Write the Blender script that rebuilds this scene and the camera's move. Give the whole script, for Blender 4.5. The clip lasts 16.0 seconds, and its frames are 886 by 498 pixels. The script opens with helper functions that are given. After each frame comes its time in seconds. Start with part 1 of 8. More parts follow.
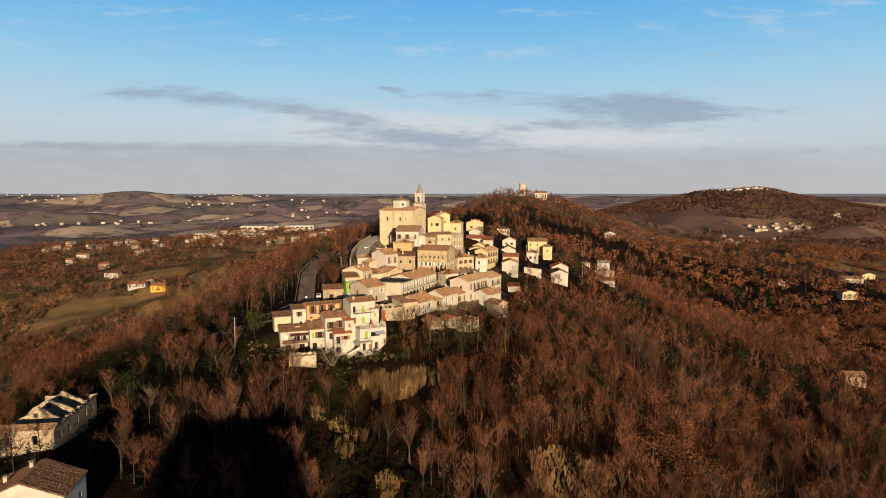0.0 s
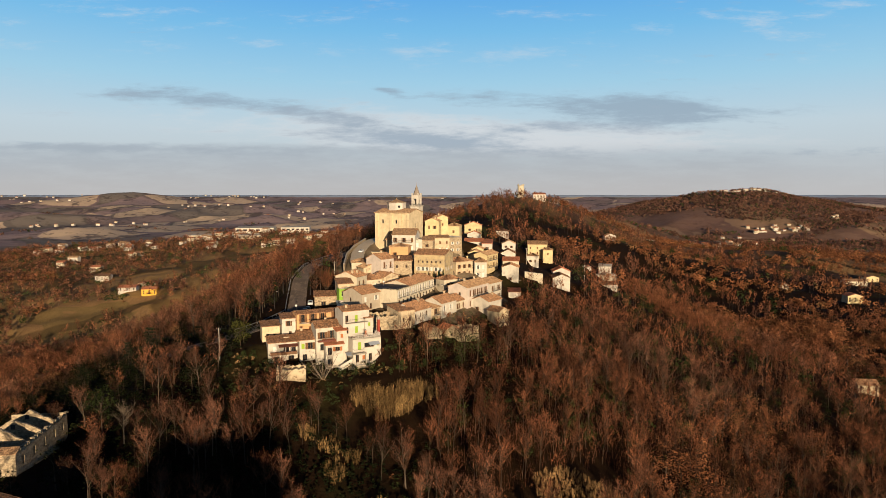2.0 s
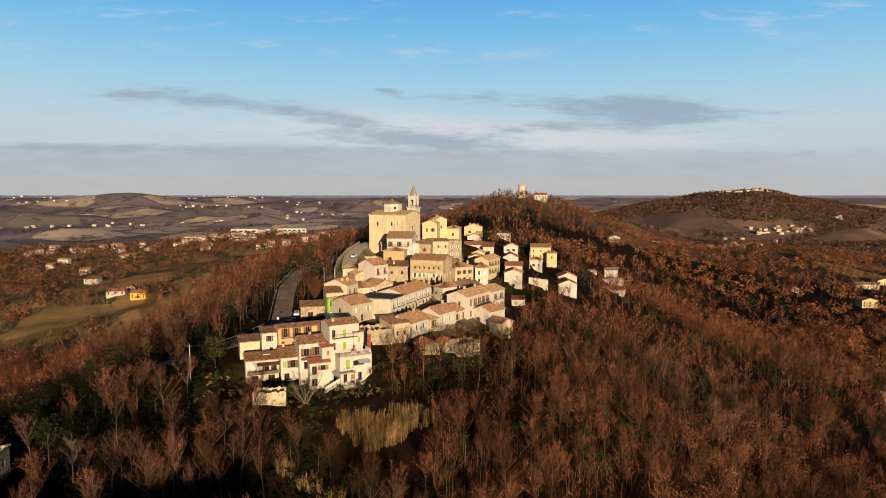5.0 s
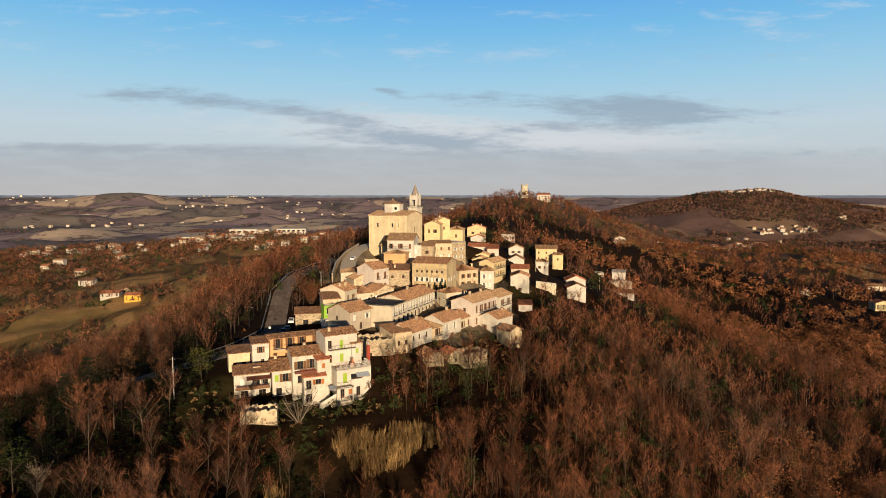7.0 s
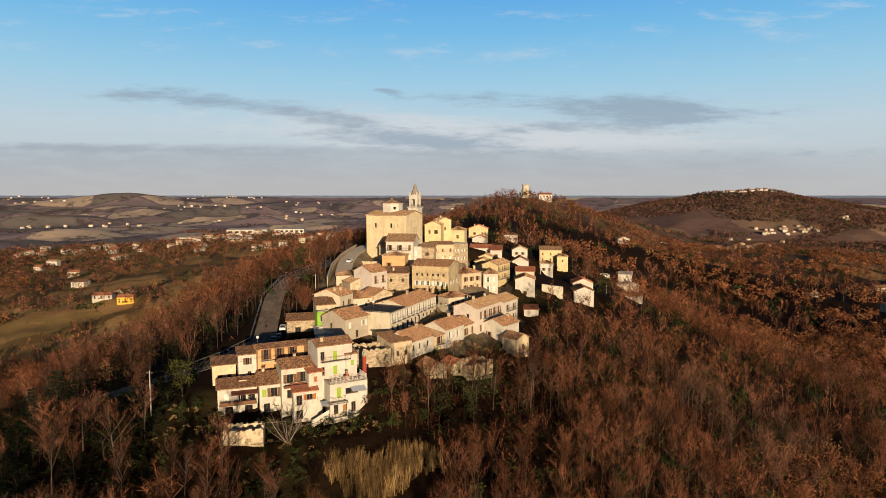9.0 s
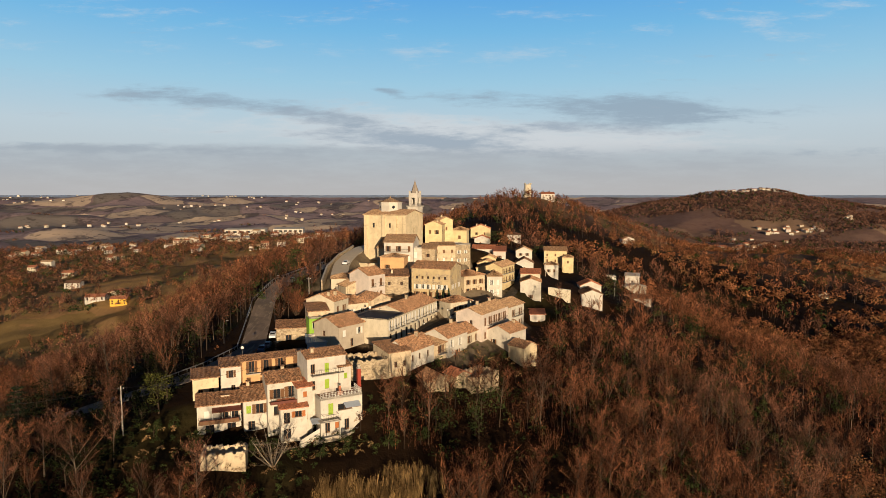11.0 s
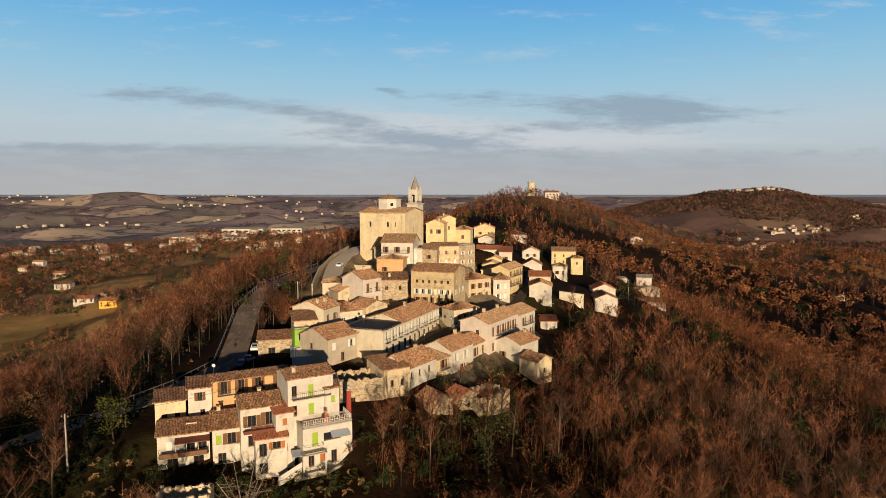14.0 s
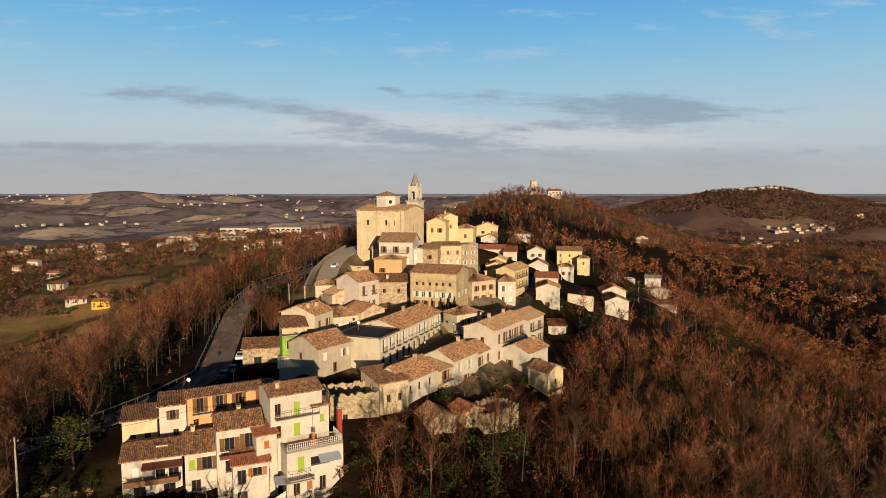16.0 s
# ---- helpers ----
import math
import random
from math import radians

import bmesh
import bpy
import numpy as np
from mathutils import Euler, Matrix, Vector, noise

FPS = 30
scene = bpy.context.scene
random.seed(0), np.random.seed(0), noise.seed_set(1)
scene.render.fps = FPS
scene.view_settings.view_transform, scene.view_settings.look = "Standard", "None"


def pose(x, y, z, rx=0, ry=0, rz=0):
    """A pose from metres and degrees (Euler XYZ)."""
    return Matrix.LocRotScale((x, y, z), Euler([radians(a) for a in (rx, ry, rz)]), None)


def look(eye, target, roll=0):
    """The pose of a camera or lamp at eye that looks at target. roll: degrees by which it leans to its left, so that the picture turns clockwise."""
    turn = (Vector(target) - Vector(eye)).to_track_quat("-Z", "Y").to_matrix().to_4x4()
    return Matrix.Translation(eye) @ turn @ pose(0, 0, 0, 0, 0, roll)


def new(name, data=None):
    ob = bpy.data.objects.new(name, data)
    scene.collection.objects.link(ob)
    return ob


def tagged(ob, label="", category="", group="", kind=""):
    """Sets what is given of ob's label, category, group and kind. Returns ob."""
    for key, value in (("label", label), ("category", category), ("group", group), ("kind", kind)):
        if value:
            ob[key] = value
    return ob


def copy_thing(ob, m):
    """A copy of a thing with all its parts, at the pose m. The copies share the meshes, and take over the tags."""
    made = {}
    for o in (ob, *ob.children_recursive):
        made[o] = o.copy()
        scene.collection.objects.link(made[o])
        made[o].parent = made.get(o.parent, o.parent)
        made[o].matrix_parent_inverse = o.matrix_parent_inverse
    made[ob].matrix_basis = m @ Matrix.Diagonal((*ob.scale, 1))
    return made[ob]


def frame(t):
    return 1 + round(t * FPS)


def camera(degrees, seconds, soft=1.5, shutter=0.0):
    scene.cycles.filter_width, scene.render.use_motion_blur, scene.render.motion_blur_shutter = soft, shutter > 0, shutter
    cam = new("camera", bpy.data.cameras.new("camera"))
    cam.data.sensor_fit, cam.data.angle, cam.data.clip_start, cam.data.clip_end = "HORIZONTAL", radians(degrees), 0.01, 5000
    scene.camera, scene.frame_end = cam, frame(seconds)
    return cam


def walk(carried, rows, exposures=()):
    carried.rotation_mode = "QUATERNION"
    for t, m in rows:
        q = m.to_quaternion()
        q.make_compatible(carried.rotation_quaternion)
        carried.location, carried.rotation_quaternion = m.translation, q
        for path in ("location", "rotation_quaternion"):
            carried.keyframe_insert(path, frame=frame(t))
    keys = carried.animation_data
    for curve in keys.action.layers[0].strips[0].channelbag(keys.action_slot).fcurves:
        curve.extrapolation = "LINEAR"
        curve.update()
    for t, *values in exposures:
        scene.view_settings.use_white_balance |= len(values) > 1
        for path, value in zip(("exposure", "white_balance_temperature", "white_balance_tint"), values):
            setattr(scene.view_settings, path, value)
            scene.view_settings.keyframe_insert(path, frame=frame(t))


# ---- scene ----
cam = camera(70.6, 16.0, soft=0.7)
PATH = [
    (0.0, pose(0.00, 0.00, 100.00, 84.825, 0.000, 0.155)),
    (0.5, pose(-0.16, 2.69, 100.07, 84.854, 0.000, 0.109)),
    (1.0, pose(-0.29, 5.41, 100.14, 84.870, 0, 0.039)),
    (1.5, pose(-0.34, 8.17, 100.19, 84.927, 0, -0.036)),
    (2.0, pose(-0.30, 10.99, 100.22, 84.940, 0.000, -0.108)),
    (2.5, pose(-0.17, 13.90, 100.23, 84.952, 0.000, -0.180)),
    (3.0, pose(0.04, 16.90, 100.23, 84.965, 0.000, -0.253)),
    (3.5, pose(0.27, 19.95, 100.24, 84.965, 0.000, -0.270)),
    (4.0, pose(0.46, 23.04, 100.27, 84.994, 0.000, -0.191)),
    (6.5, pose(-0.69, 38.59, 100.23, 84.962, 0.000, -0.127)),
    (7.0, pose(-0.92, 41.65, 100.15, 84.978, 0, -0.107)),
    (7.5, pose(-1.14, 44.70, 100.05, 84.983, 0, -0.100)),
    (8.0, pose(-1.32, 47.75, 99.93, 85.007, 0, -0.141)),
    (8.5, pose(-1.47, 50.80, 99.80, 85.004, 0.000, -0.146)),
    (9.0, pose(-1.60, 53.84, 99.64, 84.998, 0.000, -0.153)),
    (11.5, pose(-1.95, 68.98, 98.93, 84.970, 0, -0.092)),
    (12.0, pose(-2.01, 72.00, 98.74, 84.962, 0, -0.069)),
    (12.5, pose(-2.08, 75.01, 98.54, 84.968, 0, -0.057)),
    (13.0, pose(-2.16, 78.03, 98.34, 84.964, 0, -0.042)),
    (13.5, pose(-2.23, 81.04, 98.14, 84.947, 0, -0.024)),
    (14.0, pose(-2.31, 84.06, 97.94, 84.938, 0, -0.016)),
    (14.5, pose(-2.38, 87.08, 97.75, 84.917, 0, 0.005)),
    (15.0, pose(-2.43, 90.07, 97.54, 84.908, 0, 0.020)),
    (15.5, pose(-2.49, 93.04, 97.32, 84.893, 0, 0.049)),
    (16.0, pose(-2.53, 96.00, 97.09, 84.866, 0, 0.065)),
]
walk(cam, PATH, exposures=[(0.0, 0.40), (7.0, 0.40), (12.0, 0.30), (16.0, 0.25)])

# ---- world, sun ----
SUN_EL, SUN_AZ = radians(8.0), radians(-13.0)  # low sun behind the start of the path
world = bpy.data.worlds.new("sky")
scene.world = world
world.use_nodes = True


class Nodes:
    """Short hand for a node tree."""

    def __init__(self, tree):
        self.tree = tree
        tree.nodes.clear()

    def add(self, kind):
        return self.tree.nodes.new(kind)

    def put(self, socket, value):
        if hasattr(value, "links"):
            self.tree.links.new(value, socket)
        else:
            socket.default_value = value

    def math(self, op, a, b=0.0, c=0.0, clamp=False):
        n = self.tree.nodes.new("ShaderNodeMath")
        n.operation, n.use_clamp = op, clamp
        for s, v in zip(n.inputs, (a, b, c)):
            self.put(s, v)
        return n.outputs[0]

    def mix(self, fac, a, b, blend="MIX"):
        n = self.tree.nodes.new("ShaderNodeMix")
        n.data_type, n.blend_type = "RGBA", blend
        self.put(n.inputs["Factor"], fac)
        self.put(n.inputs["A"], a if hasattr(a, "links") else (*a, 1))
        self.put(n.inputs["B"], b if hasattr(b, "links") else (*b, 1))
        return n.outputs["Result"]

    def noise(self, vector, scale, detail=4.0, rough=0.55):
        n = self.tree.nodes.new("ShaderNodeTexNoise")
        self.put(n.inputs["Vector"], vector)
        for key, value in (("Scale", scale), ("Detail", detail), ("Roughness", rough)):
            n.inputs[key].default_value = value
        return n.outputs["Fac"]

    def ramp(self, fac, stops, mode="LINEAR"):
        n = self.tree.nodes.new("ShaderNodeValToRGB")
        self.put(n.inputs[0], fac)
        e = n.color_ramp.elements
        n.color_ramp.interpolation = mode
        while len(e) < len(stops):
            e.new(0.5)
        for el, (p, c) in zip(e, stops):
            el.position = p
            el.color = (*c, 1) if len(c) == 3 else (c[0],) * 3 + (1,)
        return n.outputs[0]

    def step(self, v, lo, hi):
        n = self.tree.nodes.new("ShaderNodeMapRange")
        n.interpolation_type = "SMOOTHSTEP"
        for s, x in zip(n.inputs, (v, lo, hi, 0.0, 1.0)):
            self.put(s, x)
        return n.outputs[0]

    def mapped(self, vector, scale=(1, 1, 1), turn=(0, 0, 0), move=(0, 0, 0)):
        n = self.tree.nodes.new("ShaderNodeMapping")
        self.put(n.inputs["Vector"], vector)
        n.inputs["Scale"].default_value, n.inputs["Rotation"].default_value, n.inputs["Location"].default_value = scale, turn, move
        return n.outputs[0]

    def coords(self, which):
        return self.tree.nodes.new("ShaderNodeTexCoord").outputs[which]

    def split(self, vector):
        n = self.tree.nodes.new("ShaderNodeSeparateXYZ")
        self.put(n.inputs[0], vector)
        return n.outputs


def build_sky():
    k = Nodes(world.node_tree)
    sky = k.add("ShaderNodeTexSky")
    sky.sky_type, sky.sun_disc, sky.sun_elevation, sky.sun_rotation = "NISHITA", False, SUN_EL, math.pi + SUN_AZ
    sky.altitude, sky.air_density, sky.dust_density, sky.ozone_density = 300.0, 1.0, 1.2, 1.6
    way = k.coords("Generated")
    x, y, z = k.split(way)
    ahead = k.math("MAXIMUM", k.math("ABSOLUTE", y), 0.15)
    # az and el as slopes along the main view, mirrored behind
    az = k.math("DIVIDE", x, ahead)
    el = k.math("DIVIDE", z, ahead)
    comb = k.add("ShaderNodeCombineXYZ")
    k.put(comb.inputs[0], az), k.put(comb.inputs[1], el)
    flat = comb.outputs[0]
    steep = k.math("DIVIDE", z, k.math("MAXIMUM", k.math("SQRT", k.math("ADD", k.math("MULTIPLY", x, x), k.math("MULTIPLY", y, y))), 0.02))
    air = k.ramp(k.math("MULTIPLY", steep, 0.5), [(0.0, (0.57, 0.57, 0.58)), (0.05, (0.57, 0.69, 0.77)), (0.085, (0.38, 0.66, 0.85)), (0.125, (0.20, 0.54, 0.87)),
                                                  (0.175, (0.075, 0.37, 0.86)), (0.22, (0.024, 0.14, 0.42)), (0.32, (0.010, 0.055, 0.18)), (0.9, (0.004, 0.022, 0.07))])
    air = k.mix(1.0, air, (10.0, 10.0, 10.0), "MULTIPLY")
    # the sky is dimmed to the sides and behind, out of view, to cut fill light
    rear_dim = k.math("ADD", 0.32, k.math("MULTIPLY", k.step(y, -0.1, 0.75), 0.68))
    air = k.mix(1.0, air, k.ramp(rear_dim, [(0.0, (0.0, 0.0, 0.0)), (1.0, (1.0, 1.0, 1.0))]), "MULTIPLY")
    colour = k.mix(0.05, air, sky.outputs[0])
    # streaked cloud sheet
    bend = k.noise(k.mapped(flat, (3.0, 7.0, 1)), 1.0, 3.0)
    wisp = k.noise(k.mapped(flat, (6.5, 38.0, 1), (0, 0, -0.08), (3.1, 1.7, 0)), 1.0, 7.0, 0.66)
    fine = k.noise(k.mapped(flat, (16.0, 75.0, 1), (0, 0, -0.10)), 1.0, 6.0, 0.65)

    def patch(cx, cy, rx, ry, lean=0.0):
        dx = k.math("SUBTRACT", az, cx)
        dy = k.math("SUBTRACT", k.math("SUBTRACT", el, cy), k.math("MULTIPLY", dx, lean))
        r = k.math("ADD", k.math("POWER", k.math("ABSOLUTE", k.math("DIVIDE", dx, rx)), 2.0), k.math("POWER", k.math("ABSOLUTE", k.math("DIVIDE", dy, ry)), 2.0))
        return k.math("POWER", 2.718, k.math("MULTIPLY", r, -1.0))

    def cover(shape, texture, lo, hi):
        return k.step(k.math("ADD", k.math("MULTIPLY", shape, 0.42), k.math("MULTIPLY", texture, 1.5)), lo, hi)

    both = k.math("ADD", k.math("MULTIPLY", wisp, 0.62), k.math("MULTIPLY", fine, 0.38))
    # bright thin cirrus
    cirrus = k.math("MULTIPLY", k.step(k.noise(k.mapped(flat, (5.5, 26.0, 1), (0, 0, 0.18), (7.7, 4.0, 0)), 1.0, 7.0, 0.68), 0.52, 0.74), k.step(el, 0.14, 0.27))
    colour = k.mix(k.math("MULTIPLY", cirrus, 0.50), colour, CIRRUS)
    white = cover(k.math("ADD", patch(0.16, 0.078, 0.40, 0.030), patch(-0.10, 0.108, 0.34, 0.030, -0.06)), both, 0.86, 1.30)
    colour = k.mix(k.math("MULTIPLY", white, 0.62), colour, CIRRUS)
    grey = k.math("ADD", k.math("ADD", patch(-0.40, 0.149, 0.15, 0.016, -0.07), patch(-0.19, 0.122, 0.17, 0.016, -0.16)),
                  k.math("ADD", patch(0.37, 0.134, 0.13, 0.024, -0.10), patch(0.18, 0.140, 0.20, 0.017, -0.05)))
    grey = k.math("ADD", grey, k.math("ADD", patch(-0.03, 0.084, 0.22, 0.015, -0.06), k.math("MULTIPLY", patch(0.22, 0.108, 0.24, 0.020, 0.03), 0.7)))
    grey = k.math("ADD", grey, k.math("ADD", patch(-0.62, 0.072, 0.50, 0.010, -0.015), k.math("MULTIPLY", patch(0.55, 0.066, 0.40, 0.010, 0.01), 0.6)))
    grey = k.math("ADD", grey, k.math("MULTIPLY", patch(-0.085, 0.160, 0.035, 0.006, -0.25), 0.9))
    grey = k.step(k.math("ADD", k.math("MULTIPLY", grey, 0.5), k.math("MULTIPLY", both, 2.4)), 1.36, 1.92)
    colour = k.mix(k.math("MULTIPLY", grey, 0.74), colour, CLOUD)
    # grey bank low over the sea, thicker to the left
    top = k.math("ADD", k.math("ADD", 0.073, k.math("MULTIPLY", az, -0.008)), k.math("ADD", k.math("MULTIPLY", k.math("SUBTRACT", bend, 0.5), 0.016), k.math("MULTIPLY", k.math("SUBTRACT", fine, 0.5), 0.012)))
    soft = k.math("ADD", 0.006, k.math("MULTIPLY", k.step(az, -0.25, 0.35), 0.014))
    bank = k.math("SUBTRACT", 1.0, k.step(k.math("DIVIDE", k.math("SUBTRACT", el, top), soft), -1.0, 0.7))
    bank = k.math("MULTIPLY", bank, k.math("SUBTRACT", 1.0, k.math("MULTIPLY", k.step(az, 0.42, 0.66), 0.45)))
    bank = k.math("MULTIPLY", bank, k.math("ADD", 0.62, k.math("MULTIPLY", k.step(both, 0.36, 0.58), 0.38)))
    colour = k.mix(k.math("MULTIPLY", bank, 0.85), colour, k.mix(k.step(el, 0.0, 0.075), BANK_LOW, BANK_TOP))
    glow = k.add("ShaderNodeBackground")
    k.put(glow.inputs["Color"], colour)
    glow.inputs["Strength"].default_value = SKY_STRENGTH
    out = k.add("ShaderNodeOutputWorld")
    k.put(out.inputs[0], glow.outputs[0])


SKY_STRENGTH = 0.072
CIRRUS = (7.4, 7.5, 7.7)
CLOUD = (3.0, 3.9, 4.9)
BANK_LOW = (5.1, 5.0, 5.0)
BANK_TOP = (4.2, 4.75, 5.3)
build_sky()

sun = new("sun", bpy.data.lights.new("sun", "SUN"))
sun.data.energy, sun.data.angle, sun.data.color = 5.0, radians(0.6), (1.0, 0.775, 0.52)
sun.matrix_world = look((0, 0, 0), (math.sin(SUN_AZ) * math.cos(SUN_EL), math.cos(SUN_AZ) * math.cos(SUN_EL), -math.sin(SUN_EL)))
sun.location = (-60, -300, 300)

# ---- materials ----
def material(name, rough=0.85, metal=0.0):
    m = bpy.data.materials.new(name)
    m.use_nodes = True
    k = Nodes(m.node_tree)
    b = k.add("ShaderNodeBsdfPrincipled")
    out = k.add("ShaderNodeOutputMaterial")
    k.put(out.inputs[0], b.outputs[0])
    b.inputs["Roughness"].default_value, b.inputs["Metallic"].default_value = rough, metal
    b.inputs["Specular IOR Level"].default_value = 0.25
    return m, k, b


def bumped(k, b, height, strength, distance):
    n = k.add("ShaderNodeBump")
    k.put(n.inputs["Height"], height)
    n.inputs["Strength"].default_value, n.inputs["Distance"].default_value = strength, distance
    k.put(b.inputs["Normal"], n.outputs[0])


def plaster(name, colour, dirt=0.35, stone=0.0):
    """Old lime plaster: cloudy tone, streaks, patches of bare stone."""
    m, k, b = material(name, 0.9)
    at = k.coords("Object")
    big = k.noise(at, 0.35, 3.0)
    small = k.noise(at, 2.2, 6.0, 0.65)
    streak = k.noise(k.mapped(at, (1.6, 1.6, 0.30)), 1.0, 7.0, 0.68)
    c = k.mix(k.step(big, 0.35, 0.7), [v * 1.04 for v in colour], [v * 0.84 for v in colour])
    c = k.mix(k.math("MULTIPLY", k.step(streak, 0.52, 0.80), dirt * 0.55), c, (0.20, 0.165, 0.125))
    c = k.mix(k.math("MULTIPLY", k.step(small, 0.54, 0.70), dirt * 0.8), c, [v * 0.52 for v in colour])
    flake = k.step(k.noise(k.mapped(at, (1, 1, 1), (0, 0, 0), (4.0, 9.0, 2.0)), 0.9, 7.0, 0.72), 0.56, 0.62)
    c = k.mix(k.math("MULTIPLY", flake, dirt * 0.9), c, (0.30, 0.245, 0.175))
    if stone:
        v = k.add("ShaderNodeTexVoronoi")
        k.put(v.inputs["Vector"], k.mapped(at, (2.2, 2.2, 3.6)))
        v.inputs["Scale"].default_value = 1.0
        tone = k.ramp(k.split(v.outputs["Color"])[0], [(0.0, (0.20, 0.15, 0.10)), (0.5, (0.36, 0.28, 0.18)), (1.0, (0.50, 0.40, 0.27))])
        where = k.step(k.math("ADD", k.noise(at, 0.5, 4.0, 0.6), stone - 0.5), 0.42, 0.56)
        c = k.mix(k.math("MULTIPLY", where, 0.9), c, tone)
    k.put(b.inputs["Base Color"], c)
    bumped(k, b, small, 0.5, 0.04)
    return m


def clay_tiles(name, a, bb, old=0.5):
    """Weathered clay roof tiles, tone tile by tile, with lichen."""
    m, k, b = material(name, 0.88)
    at = k.coords("Object")
    v = k.add("ShaderNodeTexVoronoi")
    k.put(v.inputs["Vector"], at)
    v.inputs["Scale"].default_value = 3.8
    tone = k.split(v.outputs["Color"])[0]
    c = k.mix(k.math("POWER", tone, 1.3), [q * 0.75 for q in a], [q * 1.22 for q in bb])
    c = k.mix(k.math("MULTIPLY", k.step(k.noise(at, 0.8, 5.0, 0.65), 0.45, 0.72), old), c, (0.15, 0.125, 0.095))
    c = k.mix(k.math("MULTIPLY", k.step(k.noise(at, 4.5, 5.0, 0.7), 0.55, 0.75), 0.6), c, (0.42, 0.34, 0.23))
    k.put(b.inputs["Base Color"], c)
    bumped(k, b, k.noise(at, 6.0, 3.0), 0.6, 0.05)
    return m


def painted(name, colour, rough=0.55, wear=0.25, metal=0.0):
    m, k, b = material(name, rough, metal)
    at = k.coords("Object")
    n = k.noise(at, 3.0, 5.0, 0.6)
    k.put(b.inputs["Base Color"], k.mix(k.math("MULTIPLY", k.step(n, 0.45, 0.75), wear), colour, [v * 0.55 for v in colour]))
    return m


def glass_dark(name):
    m, k, b = material(name, 0.08)
    b.inputs["Base Color"].default_value = (0.02, 0.022, 0.025, 1)
    b.inputs["Specular IOR Level"].default_value = 0.5
    return m


def leafy(name, dark, light, scale=0.35, even=0.0):
    """Twigs and leaves: tone by clump and by plant."""
    m, k, b = material(name, 0.9)
    b.inputs["Specular IOR Level"].default_value = 0.04
    g = k.add("ShaderNodeNewGeometry")
    at = k.coords("Object")
    r = g.outputs["Random Per Island"]
    n = k.noise(at, scale, 3.0)
    own = k.math("ADD", k.math("MULTIPLY", k.math("POWER", r, 1.6), 1.0 - even), 0.62 * even)
    plant = k.step(k.noise(k.mapped(at, (1.0, 1.0, 0.35)), 0.21, 2.0), 0.32, 0.66)
    tone = k.math("MULTIPLY", k.math("ADD", 0.35, k.math("MULTIPLY", k.step(n, 0.34, 0.66), 0.65)), k.math("ADD", 0.42, k.math("MULTIPLY", plant, 0.85)))
    c = k.mix(k.math("MULTIPLY", own, tone), [v * 0.7 for v in dark], [v * (1.75 - 0.35 * even) for v in light])
    k.put(b.inputs["Base Color"], c)
    return m


WHITE = plaster("white_plaster", (0.56, 0.51, 0.42), 0.45)
CREAM = plaster("cream_plaster", (0.56, 0.49, 0.36), 0.45)
BRIGHT = plaster("fresh_white_plaster", (0.57, 0.52, 0.44), 0.30)
YELLOW = plaster("yellow_plaster", (0.64, 0.51, 0.28), 0.35)
STRONG_YELLOW = plaster("strong_yellow_plaster", (0.70, 0.40, 0.06), 0.15)
ORANGE = plaster("orange_plaster", (0.62, 0.36, 0.17), 0.25)
PINK = plaster("pink_plaster", (0.60, 0.51, 0.43), 0.35)
GREY = plaster("grey_render", (0.44, 0.37, 0.28), 0.4)
STONE = plaster("rubble_stone", (0.48, 0.37, 0.22), 0.4, 0.62)
MIXED = plaster("worn_plaster_on_stone", (0.58, 0.46, 0.30), 0.45, 0.42)
BRICK = plaster("ochre_brick_wall", (0.64, 0.52, 0.33), 0.45, 0.30)
STONE_ASHLAR = plaster("cut_yellow_stone", (0.52, 0.40, 0.22), 0.35, 0.45)
GREEN_WALL = plaster("lime_green_plaster", (0.24, 0.42, 0.05), 0.15)
TILES = clay_tiles("old_clay_tiles", (0.17, 0.085, 0.046), (0.45, 0.245, 0.130), 0.38)
PALE_TILES = clay_tiles("pale_clay_tiles", (0.27, 0.155, 0.085), (0.47, 0.30, 0.165), 0.4)
BROWN_TILES = clay_tiles("brown_clay_tiles", (0.11, 0.055, 0.034), (0.21, 0.11, 0.062), 0.45)
RED_TILES = clay_tiles("red_clay_tiles", (0.34, 0.12, 0.065), (0.46, 0.18, 0.09), 0.25)
BITUMEN = painted("bitumen_sheet", (0.045, 0.042, 0.045), 0.8)
GLASS = glass_dark("window_glass")
WOOD = painted("brown_wood", (0.17, 0.085, 0.04), 0.6)
WHITE_PAINT = painted("white_paint", (0.70, 0.67, 0.60), 0.5, 0.15)
GREEN_PAINT = painted("green_paint", (0.30, 0.42, 0.05), 0.55)
DARK_GREEN = painted("dark_green_paint", (0.035, 0.09, 0.05), 0.55)
IRON = painted("dark_iron", (0.05, 0.045, 0.045), 0.5, 0.3, 0.6)
SPIRE = plaster("grey_brick", (0.30, 0.245, 0.195), 0.35)
GALVANISED = painted("galvanised_steel", (0.24, 0.235, 0.23), 0.45, 0.3, 0.7)
CONCRETE = plaster("concrete", (0.42, 0.38, 0.32), 0.35)
RUST_RED = painted("rust_red_paint", (0.30, 0.05, 0.03), 0.6)
RUST_FLOOR = painted("red_brown_floor_tiles", (0.20, 0.095, 0.055), 0.7)
RUST_DARK = painted("dark_red_tin", (0.14, 0.045, 0.03), 0.6)
BLUE_GREY = painted("blue_grey_sheet", (0.34, 0.38, 0.44), 0.5)
